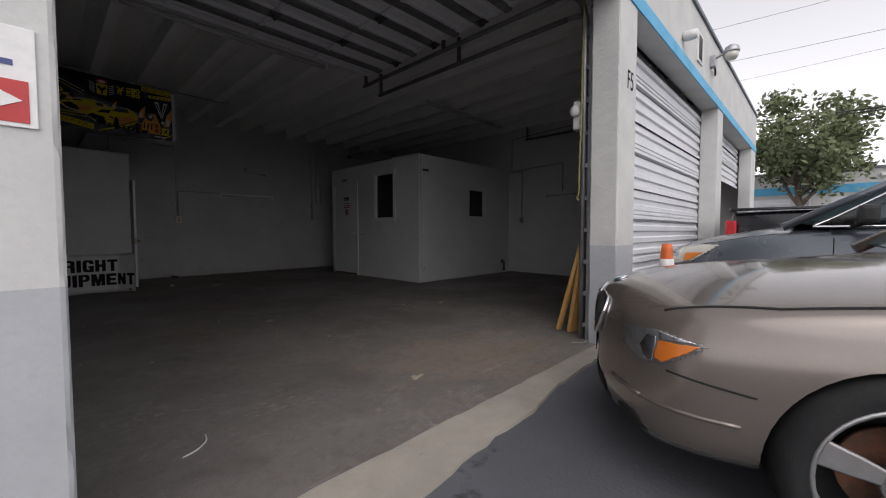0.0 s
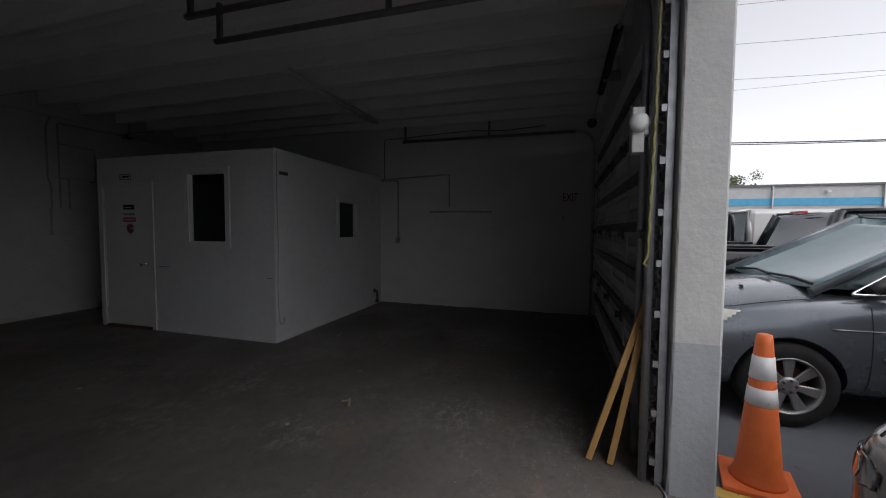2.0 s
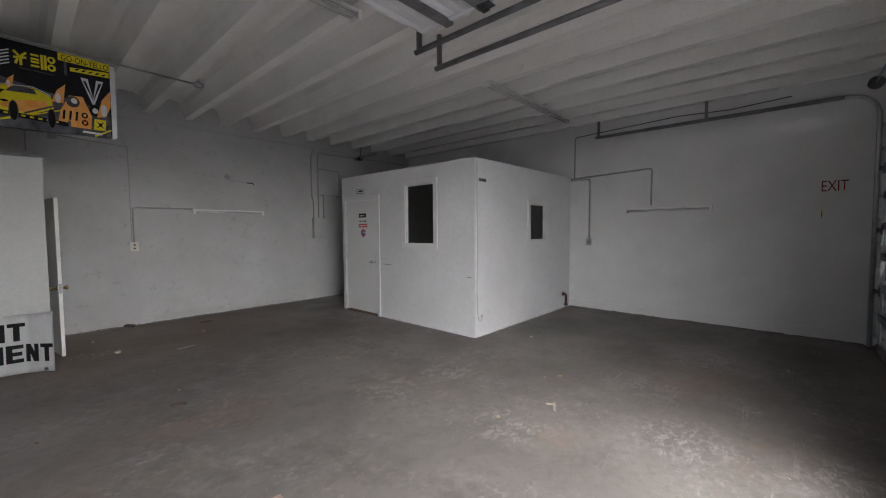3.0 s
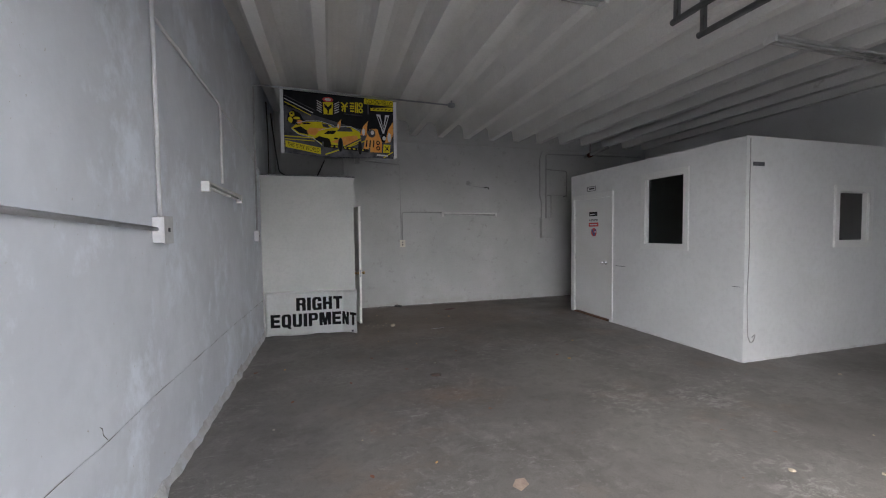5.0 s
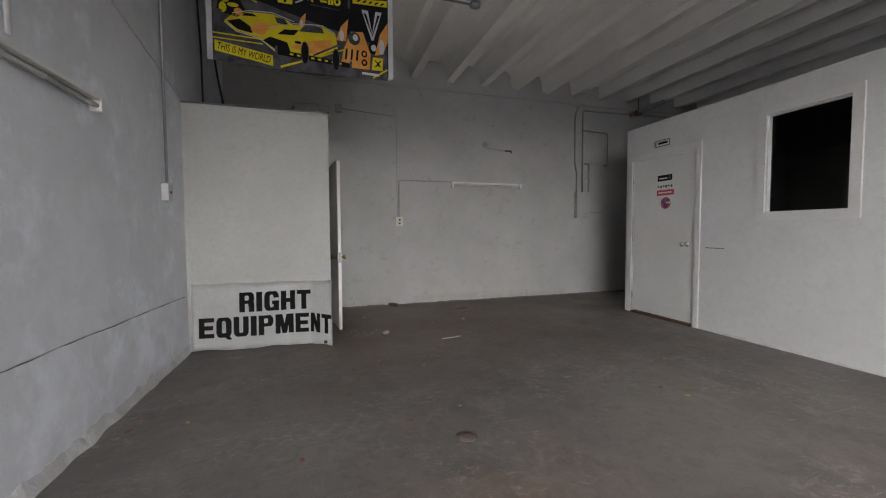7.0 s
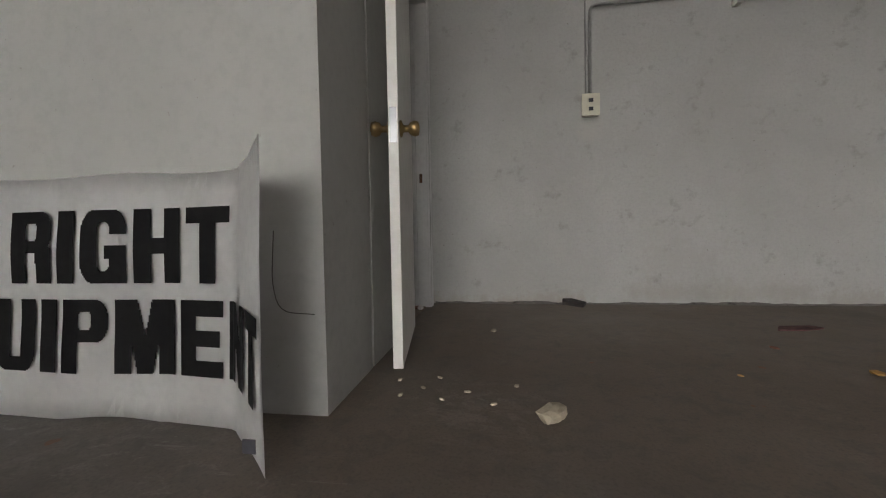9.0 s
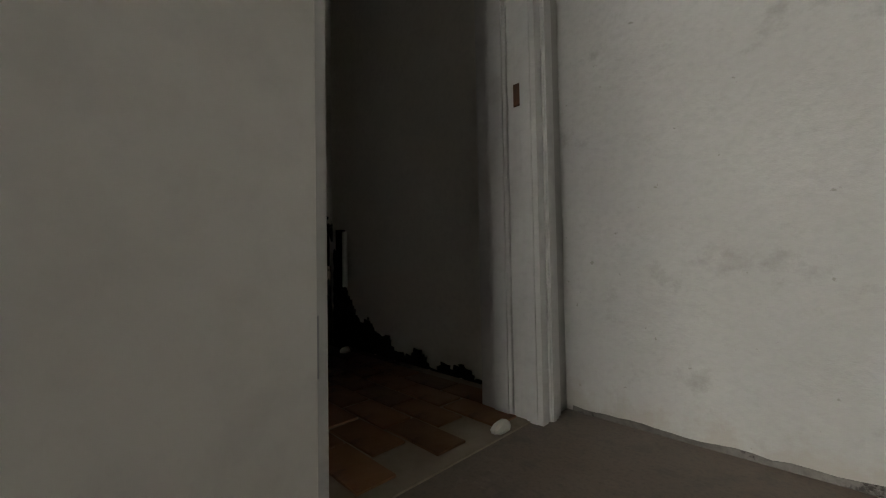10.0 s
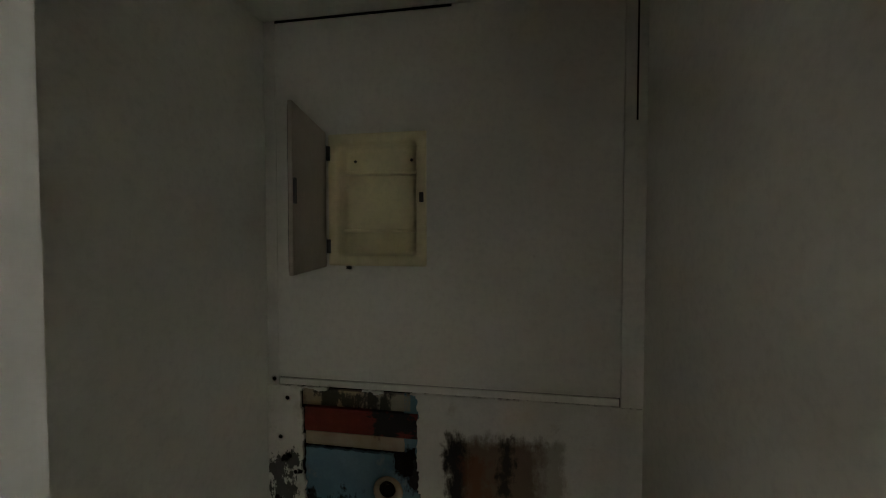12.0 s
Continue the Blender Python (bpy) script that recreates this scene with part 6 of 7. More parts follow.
part("corner_valve", moved(lathe([(0.02, 0), (0.045, 0.02), (0.045, 0.09), (0.02, 0.11)], 12, "z"), pose(0.03, 0.42, 0.50)), MOULD, pipes)
part("white_pipe", tube([(0.14, 0.51, 0.30), (0.14, 0.51, 0.57)], 0.013, 8), SKIN, pipes, "stub of white pipe")
lump("plaster_lump", "fallen lump of pale plaster", (0.30, 9.09), (0.028, 0.02, 0.018), 2, SKIN, "debris", "fallen plaster")
lump("plaster_lump", "fallen lump of pale plaster", (0.16, 8.36), (0.035, 0.03, 0.02), 4, SKIN, "debris", "fallen plaster")
lump("plaster_lump", "flat flake of fallen plaster", (0.42, 8.75), (0.05, 0.03, 0.012), 5, SKIN, "debris", "fallen plaster")
lump("plaster_lump", "flat flake of fallen plaster", (1.30, 8.93), (0.04, 0.02, 0.015), 6, SKIN, "debris", "fallen plaster")


# medicine cabinet
def rounded_loop(w, h, r, steps=5):
    """A rectangle w by h with rounded corners, centred, as (y, z) pairs."""
    out = []
    for cy, cz, a0 in ((w / 2 - r, h / 2 - r, 0), (-w / 2 + r, h / 2 - r, 90), (-w / 2 + r, -h / 2 + r, 180), (w / 2 - r, -h / 2 + r, 270)):
        for k in range(steps + 1):
            a = radians(a0 + 90 * k / steps)
            out.append((cy + r * math.cos(a), cz + r * math.sin(a)))
    return out


def medicine_cabinet():
    """A pressed steel pan let into the wall, with a flat rim, two shelves and a door folded back."""
    y0, y1, z0, z1 = 8.105, 8.463, 1.478, 1.946
    w, h = y1 - y0, z1 - z0
    t = thing("medicine_cabinet", "cream enamelled steel medicine cabinet, open and empty", "medicine cabinet", (0.046, (y0 + y1) / 2, (z0 + z1) / 2))
    bm = bmesh.new()
    loops = []
    for x, inset, rad in ((0.0005, 0.0, 0.006), (0.008, 0.002, 0.006), (0.010, 0.006, 0.006), (0.010, 0.030, 0.022), (0.006, 0.035, 0.022), (-0.030, 0.037, 0.022), (-0.062, 0.039, 0.022), (-0.070, 0.044, 0.021), (-0.073, 0.053, 0.018)):
        loops.append([bm.verts.new((x, y, z)) for y, z in rounded_loop(w - 2 * inset, h - 2 * inset, rad)])
    k = len(loops[0])
    for a, b in zip(loops, loops[1:]):
        for i in range(k):
            bm.faces.new((a[i], a[(i + 1) % k], b[(i + 1) % k], b[i])).smooth = True
    bm.faces.new(loops[-1])
    bmesh.ops.recalc_face_normals(bm, faces=bm.faces[:])
    part("pan", bm, CREAM, t, "cream pressed steel pan with a flat rim")
    for z in (-0.115, 0.095):
        part("shelf", box(-0.071, -0.022, -w / 2 + 0.043, w / 2 - 0.043, z, z + 0.012, 0.004), CREAM, t)
    door = part("door", box(-0.012, 0.0, -0.335, 0.0, -h / 2 - 0.004, h / 2 + 0.004, 0.003), surf("brown_hardboard", (0.46, 0.41, 0.36), (0.40, 0.35, 0.31), 0.7, 4, 60, 0.1, 0.001, spots=(0.30, 0.26, 0.22), spot_scale=7, spot_edge=0.66), t, "brown backed mirror door swung open")
    door.matrix_basis = Matrix.Translation((0.014, -w / 2 - 0.004, 0.0)) @ pose(0, 0, 0, 0, 0, 101)
    part("mirror", box(-0.016, -0.012, -0.325, -0.01, -h / 2 + 0.006, h / 2 - 0.006), CHROME, door, "mirror glass")
    part("door_latch", box(0.0, 0.006, -0.332, -0.318, -0.04, 0.03), DARK_STEEL, door)
    for z in (-0.19, 0.14):
        part("hinge", box(0.008, 0.020, -w / 2 - 0.010, -w / 2 + 0.010, z, z + 0.05, 0.002), DARK_STEEL, t)
        part("hinge_pin", tube([(0.018, -w / 2 - 0.004, z - 0.004), (0.018, -w / 2 - 0.004, z + 0.054)], 0.004, 8), GALV, t)
    part("catch", box(0.010, 0.020, w / 2 - 0.022, w / 2 - 0.008, -0.012, 0.022, 0.002), BLACK, t)
    for y in (-0.108, 0.108):
        part("screw", moved(lathe([(0.006, 0), (0.005, 0.003)], 10, "x"), pose(-0.073, y, 0.150)), BLACK, t)
    part("screw", box(0.0005, 0.012, -0.11, -0.095, -h / 2 - 0.012, -h / 2 - 0.001), BLACK, t)


medicine_cabinet()


# brown tiled floor of the toilet: each tile a piece
def toilet_floor():
    bed = structure("toilet_floor", box(0.0, TX1 - 0.02, TY1, YB, 0.0, 0.004), GROUT, "dirty brown tiled toilet floor, reddish black towards the ruined wall", "floor")
    r = random.Random(5)
    full = mesh("tile", box(-0.093, 0.093, -0.044, 0.044, 0.0, 0.006, 0.0015), TERRACOTTA)
    a = 0.0
    row = 0
    y = TY1 + 0.05
    while y < YB - 0.03:
        x = 0.05 + (0.1 if row % 2 else 0.0) + 0.05
        while x < TX1 - 0.10:
            ob = new("tile", full)
            ob.parent = bed
            ob.matrix_basis = pose(x + r.uniform(-0.003, 0.003), y + r.uniform(-0.002, 0.002), 0.003 + r.uniform(0, 0.002), r.uniform(-0.6, 0.6), r.uniform(-0.5, 0.5), r.uniform(-1, 1))
            x += 0.197
        y += 0.098
        row += 1


toilet_floor()


# ---- outside: vehicles ----
from mathutils.bvhtree import BVHTree

def car_paint(name, c, c2, rough=0.28):
    return surf(name, c, c2, rough, 2.0, 120, 0.0, metal=0.45, coat=0.7, spots=tuple(v * 0.75 for v in c), spot_scale=3, spot_edge=0.68, spread=0.1)


TAUPE = car_paint("taupe_metallic", (0.20, 0.17, 0.15), (0.18, 0.155, 0.137), 0.18)
SLATE = car_paint("slate_metallic", (0.12, 0.135, 0.155), (0.105, 0.12, 0.14))
COAL = car_paint("black_paint", (0.018, 0.019, 0.022), (0.014, 0.015, 0.018))
PALE = car_paint("white_van_paint", (0.55, 0.54, 0.53), (0.5, 0.49, 0.48), 0.4)
CAR_GLASS = surf("tinted_car_glass", (0.03, 0.05, 0.055), (0.04, 0.06, 0.065), 0.05, 3, 60, 0.0, ior=1.6)
SCREEN = surf("windscreen_glass", (0.16, 0.24, 0.25), (0.13, 0.20, 0.21), 0.06, 2, 60, 0.0, ior=1.7)
TYRE = surf("tyre_rubber", (0.018, 0.018, 0.019), (0.028, 0.028, 0.028), 0.85, 12, 90, 0.3, 0.003, ior=1.25)
ALLOY = surf("alloy_rim", (0.38, 0.38, 0.39), (0.28, 0.27, 0.26), 0.35, 9, 70, 0.1, 0.001, metal=0.7)
LENS = surf("cloudy_lamp_lens", (0.55, 0.54, 0.47), (0.45, 0.44, 0.38), 0.12, 6, 60, 0.0, coat=1.0)
DARK_LENS = surf("smoked_lamp_lens", (0.07, 0.07, 0.075), (0.14, 0.14, 0.14), 0.08, 7, 60, 0.0, coat=1.0)
AMBER = surf("amber_lens", (0.70, 0.20, 0.02), (0.60, 0.15, 0.015), 0.15, 9, 60, 0.0, coat=1.0)
TAIL_RED = surf("red_tail_lens", (0.60, 0.02, 0.03), (0.45, 0.015, 0.02), 0.15, 9, 60, 0.0, coat=1.0)
SEAM = surf("panel_gap", (0.01, 0.01, 0.01), (0.015, 0.015, 0.015), 0.9, 9, 60, 0.0)


def shell(stations, hubs, radius, width):
    """A car body lofted through cross sections and smoothed, with its wheel arches cut out. The nose is at y = 0, the tail at -length."""
    bm = bmesh.new()
    rings = []
    for d, hw, z0, zs, zc in stations:
        half = [(0.0, z0), (hw * 0.55, z0), (hw * 0.93, z0 + 0.03), (hw, z0 + (zs - z0) * 0.35), (hw * 0.995, z0 + (zs - z0) * 0.72), (hw * 0.95, zs - 0.01), (hw * 0.86, zs + 0.25 * (zc - zs)), (hw * 0.45, zc - 0.1 * (zc - zs)), (0.0, zc)]
        pts = half + [(-x, z) for x, z in half[-2:0:-1]]
        rings.append([bm.verts.new((x, -d, z)) for x, z in pts])
    k = len(rings[0])
    for a, b in zip(rings, rings[1:]):
        for i in range(k):
            bm.faces.new((a[i], a[(i + 1) % k], b[(i + 1) % k], b[i]))
    bm.faces.new(rings[0][::-1])
    bm.faces.new(rings[-1])
    bmesh.ops.recalc_face_normals(bm, faces=bm.faces[:])
    me = bpy.data.meshes.new("body")
    bm.to_mesh(me)
    bm.free()
    ob = new("body", me)
    sub = ob.modifiers.new("smooth", "SUBSURF")
    sub.levels = sub.render_levels = 3
    cut = bmesh.new()
    for d in hubs:
        for s in (-1, 1):
            c = moved(lathe([(radius, -0.17), (radius, 0.3)], 40, "x"), pose(s * (width - 0.07), -d, radius * 0.92, 0, 0, 0 if s > 0 else 180))
            tmp = bpy.data.meshes.new("cut")
            c.to_mesh(tmp)
            c.free()
            cut.from_mesh(tmp)
            bpy.data.meshes.remove(tmp)
    cm = bpy.data.meshes.new("cut")
    cut.to_mesh(cm)
    cut.free()
    co = new("cut", cm)
    boo = ob.modifiers.new("arches", "BOOLEAN")
    boo.operation, boo.object, boo.solver = "DIFFERENCE", co, "EXACT"
    out = bpy.data.meshes.new_from_object(ob.evaluated_get(bpy.context.evaluated_depsgraph_get()))
    bpy.data.objects.remove(ob)
    bpy.data.objects.remove(co)
    for p in out.polygons:
        p.use_smooth = True
    out.set_sharp_from_angle(angle=radians(40))
    return out


def tree_of(me):
    b = bmesh.new()
    b.from_mesh(me)
    t = BVHTree.FromBMesh(b)
    b.free()
    return t


def drape_line(bvh, pts, way, radius, lift=0.0):
    """A thin bar laid on the body along points cast in a direction."""
    way = Vector(way).normalized()
    out = []
    for a, b in zip(pts, pts[1:]):
        a, b = Vector(a), Vector(b)
        n = max(2, int((b - a).length / 0.04))
        for i in range(n):
            p = a.lerp(b, i / n)
            hit = bvh.ray_cast(p - way * 3, way)[0]
            if hit:
                out.append(hit - way * lift)
    return tube(out, radius, 6) if len(out) > 1 else box(0, 0.001, 0, 0.001, 0.5, 0.501)


def drape_patch(bvh, outline, origin, u, v, lift, n=26, rim=0.004):
    """A lens or plate that follows the body: cells of a flat outline cast onto it."""
    u, v = Vector(u).normalized(), Vector(v).normalized()
    way = -u.cross(v).normalized()
    o = Vector(origin)
    us, vs = [p[0] for p in outline], [p[1] for p in outline]
    u0, u1, v0, v1 = min(us), max(us), min(vs), max(vs)

    def within(a, b):
        c = False
        j = len(outline) - 1
        for i in range(len(outline)):
            (xi, yi), (xj, yj) = outline[i], outline[j]
            if (yi > b) != (yj > b) and a < (xj - xi) * (b - yi) / (yj - yi) + xi:
                c = not c
            j = i
        return c

    bm = bmesh.new()
    verts = {}

    def vert(i, j):
        if (i, j) not in verts:
            p = o + u * (u0 + (u1 - u0) * i / n) + v * (v0 + (v1 - v0) * j / n)
            h, nor, _, _ = bvh.ray_cast(p - way * 2, way)
            verts[i, j] = bm.verts.new(h + nor * lift) if h else None
        return verts[i, j]

    for i in range(n):
        for j in range(n):
            if within(u0 + (u1 - u0) * (i + 0.5) / n, v0 + (v1 - v0) * (j + 0.5) / n):
                q = [vert(i, j), vert(i + 1, j), vert(i + 1, j + 1), vert(i, j + 1)]
                if all(q):
                    f = bm.faces.new(q)
                    f.smooth = True
    if bm.faces:
        ext = bmesh.ops.extrude_face_region(bm, geom=bm.faces[:])
        for w in [g for g in ext["geom"] if isinstance(g, bmesh.types.BMVert)]:
            w.co += way * -0.004
        bmesh.ops.recalc_face_normals(bm, faces=bm.faces[:])
    return bm


def wheel(parent, at, radius, spokes, rim=0.66):
    w = new("wheel")
    w.empty_display_size = 0.05
    w.parent = parent
    w.location = at
    if at[0] < 0:
        w.rotation_euler = (0, 0, math.pi)
    r = radius
    q = rim
    tyre_prof = [(r * q, -0.10), (r * (q + 0.12), -0.108), (r * 0.93, -0.10), (r * 0.985, -0.08), (r, -0.05), (r, 0.05), (r * 0.985, 0.08), (r * 0.93, 0.10), (r * (q + 0.12), 0.108), (r * q, 0.10)]
    part("tyre", lathe(tyre_prof, 40, "x", (False, False)), TYRE, w)
    part("rim", lathe([(r * q, -0.09), (r * (q + 0.02), 0.10), (r * (q + 0.005), 0.108), (r * (q - 0.03), 0.10), (r * (q - 0.06), 0.06), (r * (q - 0.08), -0.05)], 40, "x", (False, False)), ALLOY, w)
    part("wheel_well", lathe([(r * (q - 0.02), -0.07), (r * (q - 0.02), -0.06)], 28, "x"), SEAM, w)
    part("brake_disc", lathe([(r * 0.45, -0.02), (r * 0.45, 0.0)], 28, "x"), RUSTY, w)
    for k in range(spokes):
        s = extrude([(-0.022, 0.05), (0.022, 0.05), (0.034, r * 0.42), (0.042, r * (q - 0.02)), (-0.042, r * (q - 0.02)), (-0.034, r * 0.42)], 0.025, "x", 0.06)
        bmesh.ops.bevel(s, geom=s.edges[:], offset=0.006, segments=1, affect="EDGES")
        part("spoke", moved(s, Matrix.Rotation(2 * math.pi * k / spokes, 4, "X")), ALLOY, w)
    part("hub", lathe([(0.07, 0.05), (0.07, 0.085), (0.05, 0.095), (0.02, 0.098)], 24, "x"), ALLOY, w)
    for k in range(5):
        a = 2 * math.pi * k / 5
        part("wheel_nut", moved(lathe([(0.011, 0.08), (0.011, 0.1), (0.006, 0.103)], 8, "x"), pose(0, 0.045 * math.cos(a), 0.045 * math.sin(a))), DARK_STEEL, w)
    return w


def cabin(parent, belt, roof, paint, glass_front):
    """The glazed upper body: belt and roof corners as (half width, y, z) from front to rear."""
    (bw0, by0, bz0), (bw1, by1, bz1) = belt
    (rw0, ry0, rz0), (rw1, ry1, rz1) = roof

    def slab(quad, name, mat, inset, lift):
        pts = [Vector(p) for p in quad]
        nrm = (pts[1] - pts[0]).cross(pts[3] - pts[0]).normalized()
        c = sum(pts, Vector()) / 4
        n = 8
        bm = bmesh.new()
        g = {}
        for i in range(n + 1):
            for j in range(n + 1):
                a, b = inset + (1 - 2 * inset) * i / n, inset + (1 - 2 * inset) * j / n
                p = (pts[0] * (1 - a) + pts[1] * a) * (1 - b) + (pts[3] * (1 - a) + pts[2] * a) * b
                g[i, j] = bm.verts.new(p + nrm * lift * (1 - (2 * a - 1) ** 2) * (1 - 0.3 * (2 * b - 1) ** 2))
        for i in range(n):
            for j in range(n):
                bm.faces.new((g[i, j], g[i + 1, j], g[i + 1, j + 1], g[i, j + 1])).smooth = True
        ext = bmesh.ops.extrude_face_region(bm, geom=bm.faces[:])
        for w in [q for q in ext["geom"] if isinstance(q, bmesh.types.BMVert)]:
            w.co -= nrm * 0.012
        bmesh.ops.recalc_face_normals(bm, faces=bm.faces[:])
        part(name, bm, mat, parent, smooth=False)

    slab([(-bw0, by0, bz0), (bw0, by0, bz0), (rw0, ry0, rz0), (-rw0, ry0, rz0)], "windscreen", glass_front, 0.02, 0.06)
    slab([(bw1, by1, bz1), (-bw1, by1, bz1), (-rw1, ry1, rz1), (rw1, ry1, rz1)], "rear_window", CAR_GLASS, 0.02, 0.03)
    for s in (-1, 1):
        q = [(s * bw0, by0, bz0), (s * bw1, by1, bz1), (s * rw1, ry1, rz1), (s * rw0, ry0, rz0)]
        slab(q if s > 0 else [q[1], q[0], q[3], q[2]], "side_window", CAR_GLASS, 0.02, 0.02)
        part("pillar", tube([(s * bw0, by0 + 0.02, bz0 - 0.02), (s * rw0, ry0, rz0)], 0.035, 8), paint, parent)
        part("pillar", tube([(s * bw1, by1, bz1 - 0.02), (s * rw1, ry1, rz1)], 0.06, 8), paint, parent)
        mid = 0.42
        b = Vector((s * bw0, by0, bz0)).lerp(Vector((s * bw1, by1, bz1)), mid)
        r = Vector((s * rw0, ry0, rz0)).lerp(Vector((s * rw1, ry1, rz1)), mid)
        part("pillar", tube([b, r], 0.03, 8), BLACK, parent)
        part("roof_rail", tube([(s * rw0, ry0, rz0), (s * (rw0 + rw1) / 2, (ry0 + ry1) / 2, rz0 + 0.015), (s * rw1, ry1, rz1)], 0.035, 8), paint, parent)
    slab([(-rw0, ry0, rz0), (rw0, ry0, rz0), (rw1, ry1, rz1), (-rw1, ry1, rz1)], "roof", paint, 0.0, 0.05)


def sedan():
    t = thing("sedan", "taupe metallic sedan with kidney grille, parked nose to the sill", "car", (2.449, -0.326, -0.012), 20, "parked vehicles")
    st = [(0.045, 0.20, 0.29, 0.585, 0.66), (0.07, 0.36, 0.26, 0.635, 0.725), (0.12, 0.51, 0.22, 0.67, 0.765), (0.18, 0.65, 0.19, 0.695, 0.79), (0.26, 0.77, 0.175, 0.715, 0.81), (0.37, 0.85, 0.17, 0.745, 0.835), (0.62, 0.895, 0.17, 0.78, 0.875),
          (1.0, 0.915, 0.17, 0.82, 0.905), (1.5, 0.92, 0.17, 0.88, 0.965), (2.4, 0.92, 0.17, 0.92, 0.96), (3.6, 0.915, 0.17, 0.93, 0.96), (4.5, 0.89, 0.2, 0.93, 1.0), (4.84, 0.78, 0.3, 0.85, 0.92)]
    me = shell(st, (0.90, 3.80), 0.336, 0.92)
    me.materials.append(TAUPE)
    body = new("body", me)
    body.parent = t
    bvh = tree_of(me)
    for s in (-1, 1):
        u, v = Vector((0.75 * s, -0.66, 0)), Vector((0, 0, 1))
        lamp = [(-0.17, -0.02), (-0.18, 0.045), (-0.08, 0.065), (0.04, 0.07), (0.17, 0.045), (0.13, 0.01), (0.05, -0.045), (-0.05, -0.06)]
        amber = [(0.02, 0.035), (0.15, 0.04), (0.12, 0.012), (0.045, -0.038), (0.015, -0.03)]
        chromes = [(0.02, 0.066), (0.14, 0.05), (0.03, 0.042)]
        o = (s * 0.72, -0.29, 0.60)

        # the outward side decides the order of the two axes
        def patch(outline, lift):
            outward = Vector((s, 0.8, 0))
            if u.cross(v).dot(outward) > 0:
                return drape_patch(bvh, outline, o, u, v, lift)
            return drape_patch(bvh, [(-a, b) for a, b in outline], o, -u, v, lift)
        head = part("headlight", patch(lamp, 0.002), DARK_LENS, t, "smoked lens with amber corner")
        part("reflector", patch([(-0.03, -0.045), (-0.06, 0.0), (-0.03, 0.045), (0.01, 0.045), (0.012, 0.0), (0.005, -0.045)], 0.006), CHROME, head)
        part("indicator", patch(amber, 0.007), AMBER, head)
        part("trim", patch(chromes, 0.007), CHROME, head)
        part("hood_gap", drape_line(bvh, [(s * 0.70, -0.30, 3), (s * 0.795, -0.62, 3), (s * 0.83, -1.1, 3), (s * 0.835, -1.5, 3)], (0, 0, -1), 0.006, 0.0), SEAM, t)
        part("bumper_gap", drape_line(bvh, [(s * 2, -0.30, 0.535), (s * 2, -0.585, 0.50)], (-s, 0, 0), 0.004), SEAM, t)
        part("bumper_strip", drape_line(bvh, [(s * 0.5, 1.0, 0.40), (s * 0.75, 1.0, 0.40)], (0, -1, 0), 0.010, 0.002), TAUPE, t)
        part("bumper_strip", drape_line(bvh, [(s * 2, -0.20, 0.40), (s * 2, -0.55, 0.40)], (-s, 0, 0), 0.008, 0.001), TAUPE, t)
        # kidney grille half: chrome ring, dark back, upright bars
        ring = [(0.05, 0.535), (0.03, 0.62), (0.05, 0.695), (0.19, 0.718), (0.32, 0.708), (0.37, 0.660), (0.325, 0.565), (0.20, 0.52)]
        g = new("grille")
        g.empty_display_size = 0.05
        g.parent = t
        tagged(g, "chrome ringed kidney grille with black bars")

        def front(x, z, lift):
            h = bvh.ray_cast(Vector((s * x, 2, z)), Vector((0, -1, 0)))[0]
            return (h or Vector((s * x, -0.05, z))) + Vector((0, lift, 0))

        loop = [front(x, z, 0.012) for x, z in ring]
        part("ring", tube(bend(loop + [loop[0]], 0.03), 0.014, 8), CHROME, g)
        bk = bmesh.new()
        bk.faces.new([bk.verts.new(front(0.19 + (x - 0.19) * 0.96, 0.625 + (z - 0.625) * 0.96, 0.006)) for x, z in ring])
        part("backing", bk, SEAM, g)
        for k in range(9):
            x = 0.072 + 0.030 * k
            part("bar", tube([front(x, 0.535 + 0.016 * abs(k - 4) / 4, 0.013), front(x, 0.625, 0.016), front(x, 0.710 - 0.01 * abs(k - 4) / 4, 0.013)], 0.006, 6), BLACK, g)
        part("fog_lamp", drape_patch(bvh, [(-0.07, -0.03), (0.07, -0.03), (0.05, 0.03), (-0.06, 0.03)], (s * 0.62, 0.2, 0.28), (-1, 0, 0), (0, 0, 1), 0.004), SEAM, t)
    part("intake", drape_patch(bvh, [(-0.42, -0.05), (0.42, -0.05), (0.36, 0.045), (-0.36, 0.045)], (0, 0.3, 0.30), (-1, 0, 0), (0, 0, 1), 0.004), SEAM, t, "black lower intake")
    part("plate_holder", drape_patch(bvh, [(-0.16, -0.035), (0.16, -0.035), (0.16, 0.035), (-0.16, 0.035)], (0, 0.3, 0.44), (-1, 0, 0), (0, 0, 1), 0.008), SEAM, t)
    top = bvh.ray_cast(Vector((0, -0.155, 3)), Vector((0, 0, -1)))
    em = moved(lathe([(0.042, 0), (0.042, 0.005), (0.038, 0.008)], 24, "z"), Matrix.Translation(top[0]) @ top[1].to_track_quat("Z", "Y").to_matrix().to_4x4())
    badge_ = part("emblem", em, CHROME, t, "round chrome rimmed emblem")
    frame_em = Matrix.Translation(top[0] + top[1] * 0.008) @ top[1].to_track_quat("Z", "Y").to_matrix().to_4x4()
    for k in range(4):
        seg = [(0, 0)] + [(0.03 * math.cos(math.pi / 2 * (k + j / 6)), 0.03 * math.sin(math.pi / 2 * (k + j / 6))) for j in range(7)]
        part("field", moved(extrude(seg, 0.002, "z", 0.0), frame_em), BLUE if k % 2 else FIXTURE, badge_)
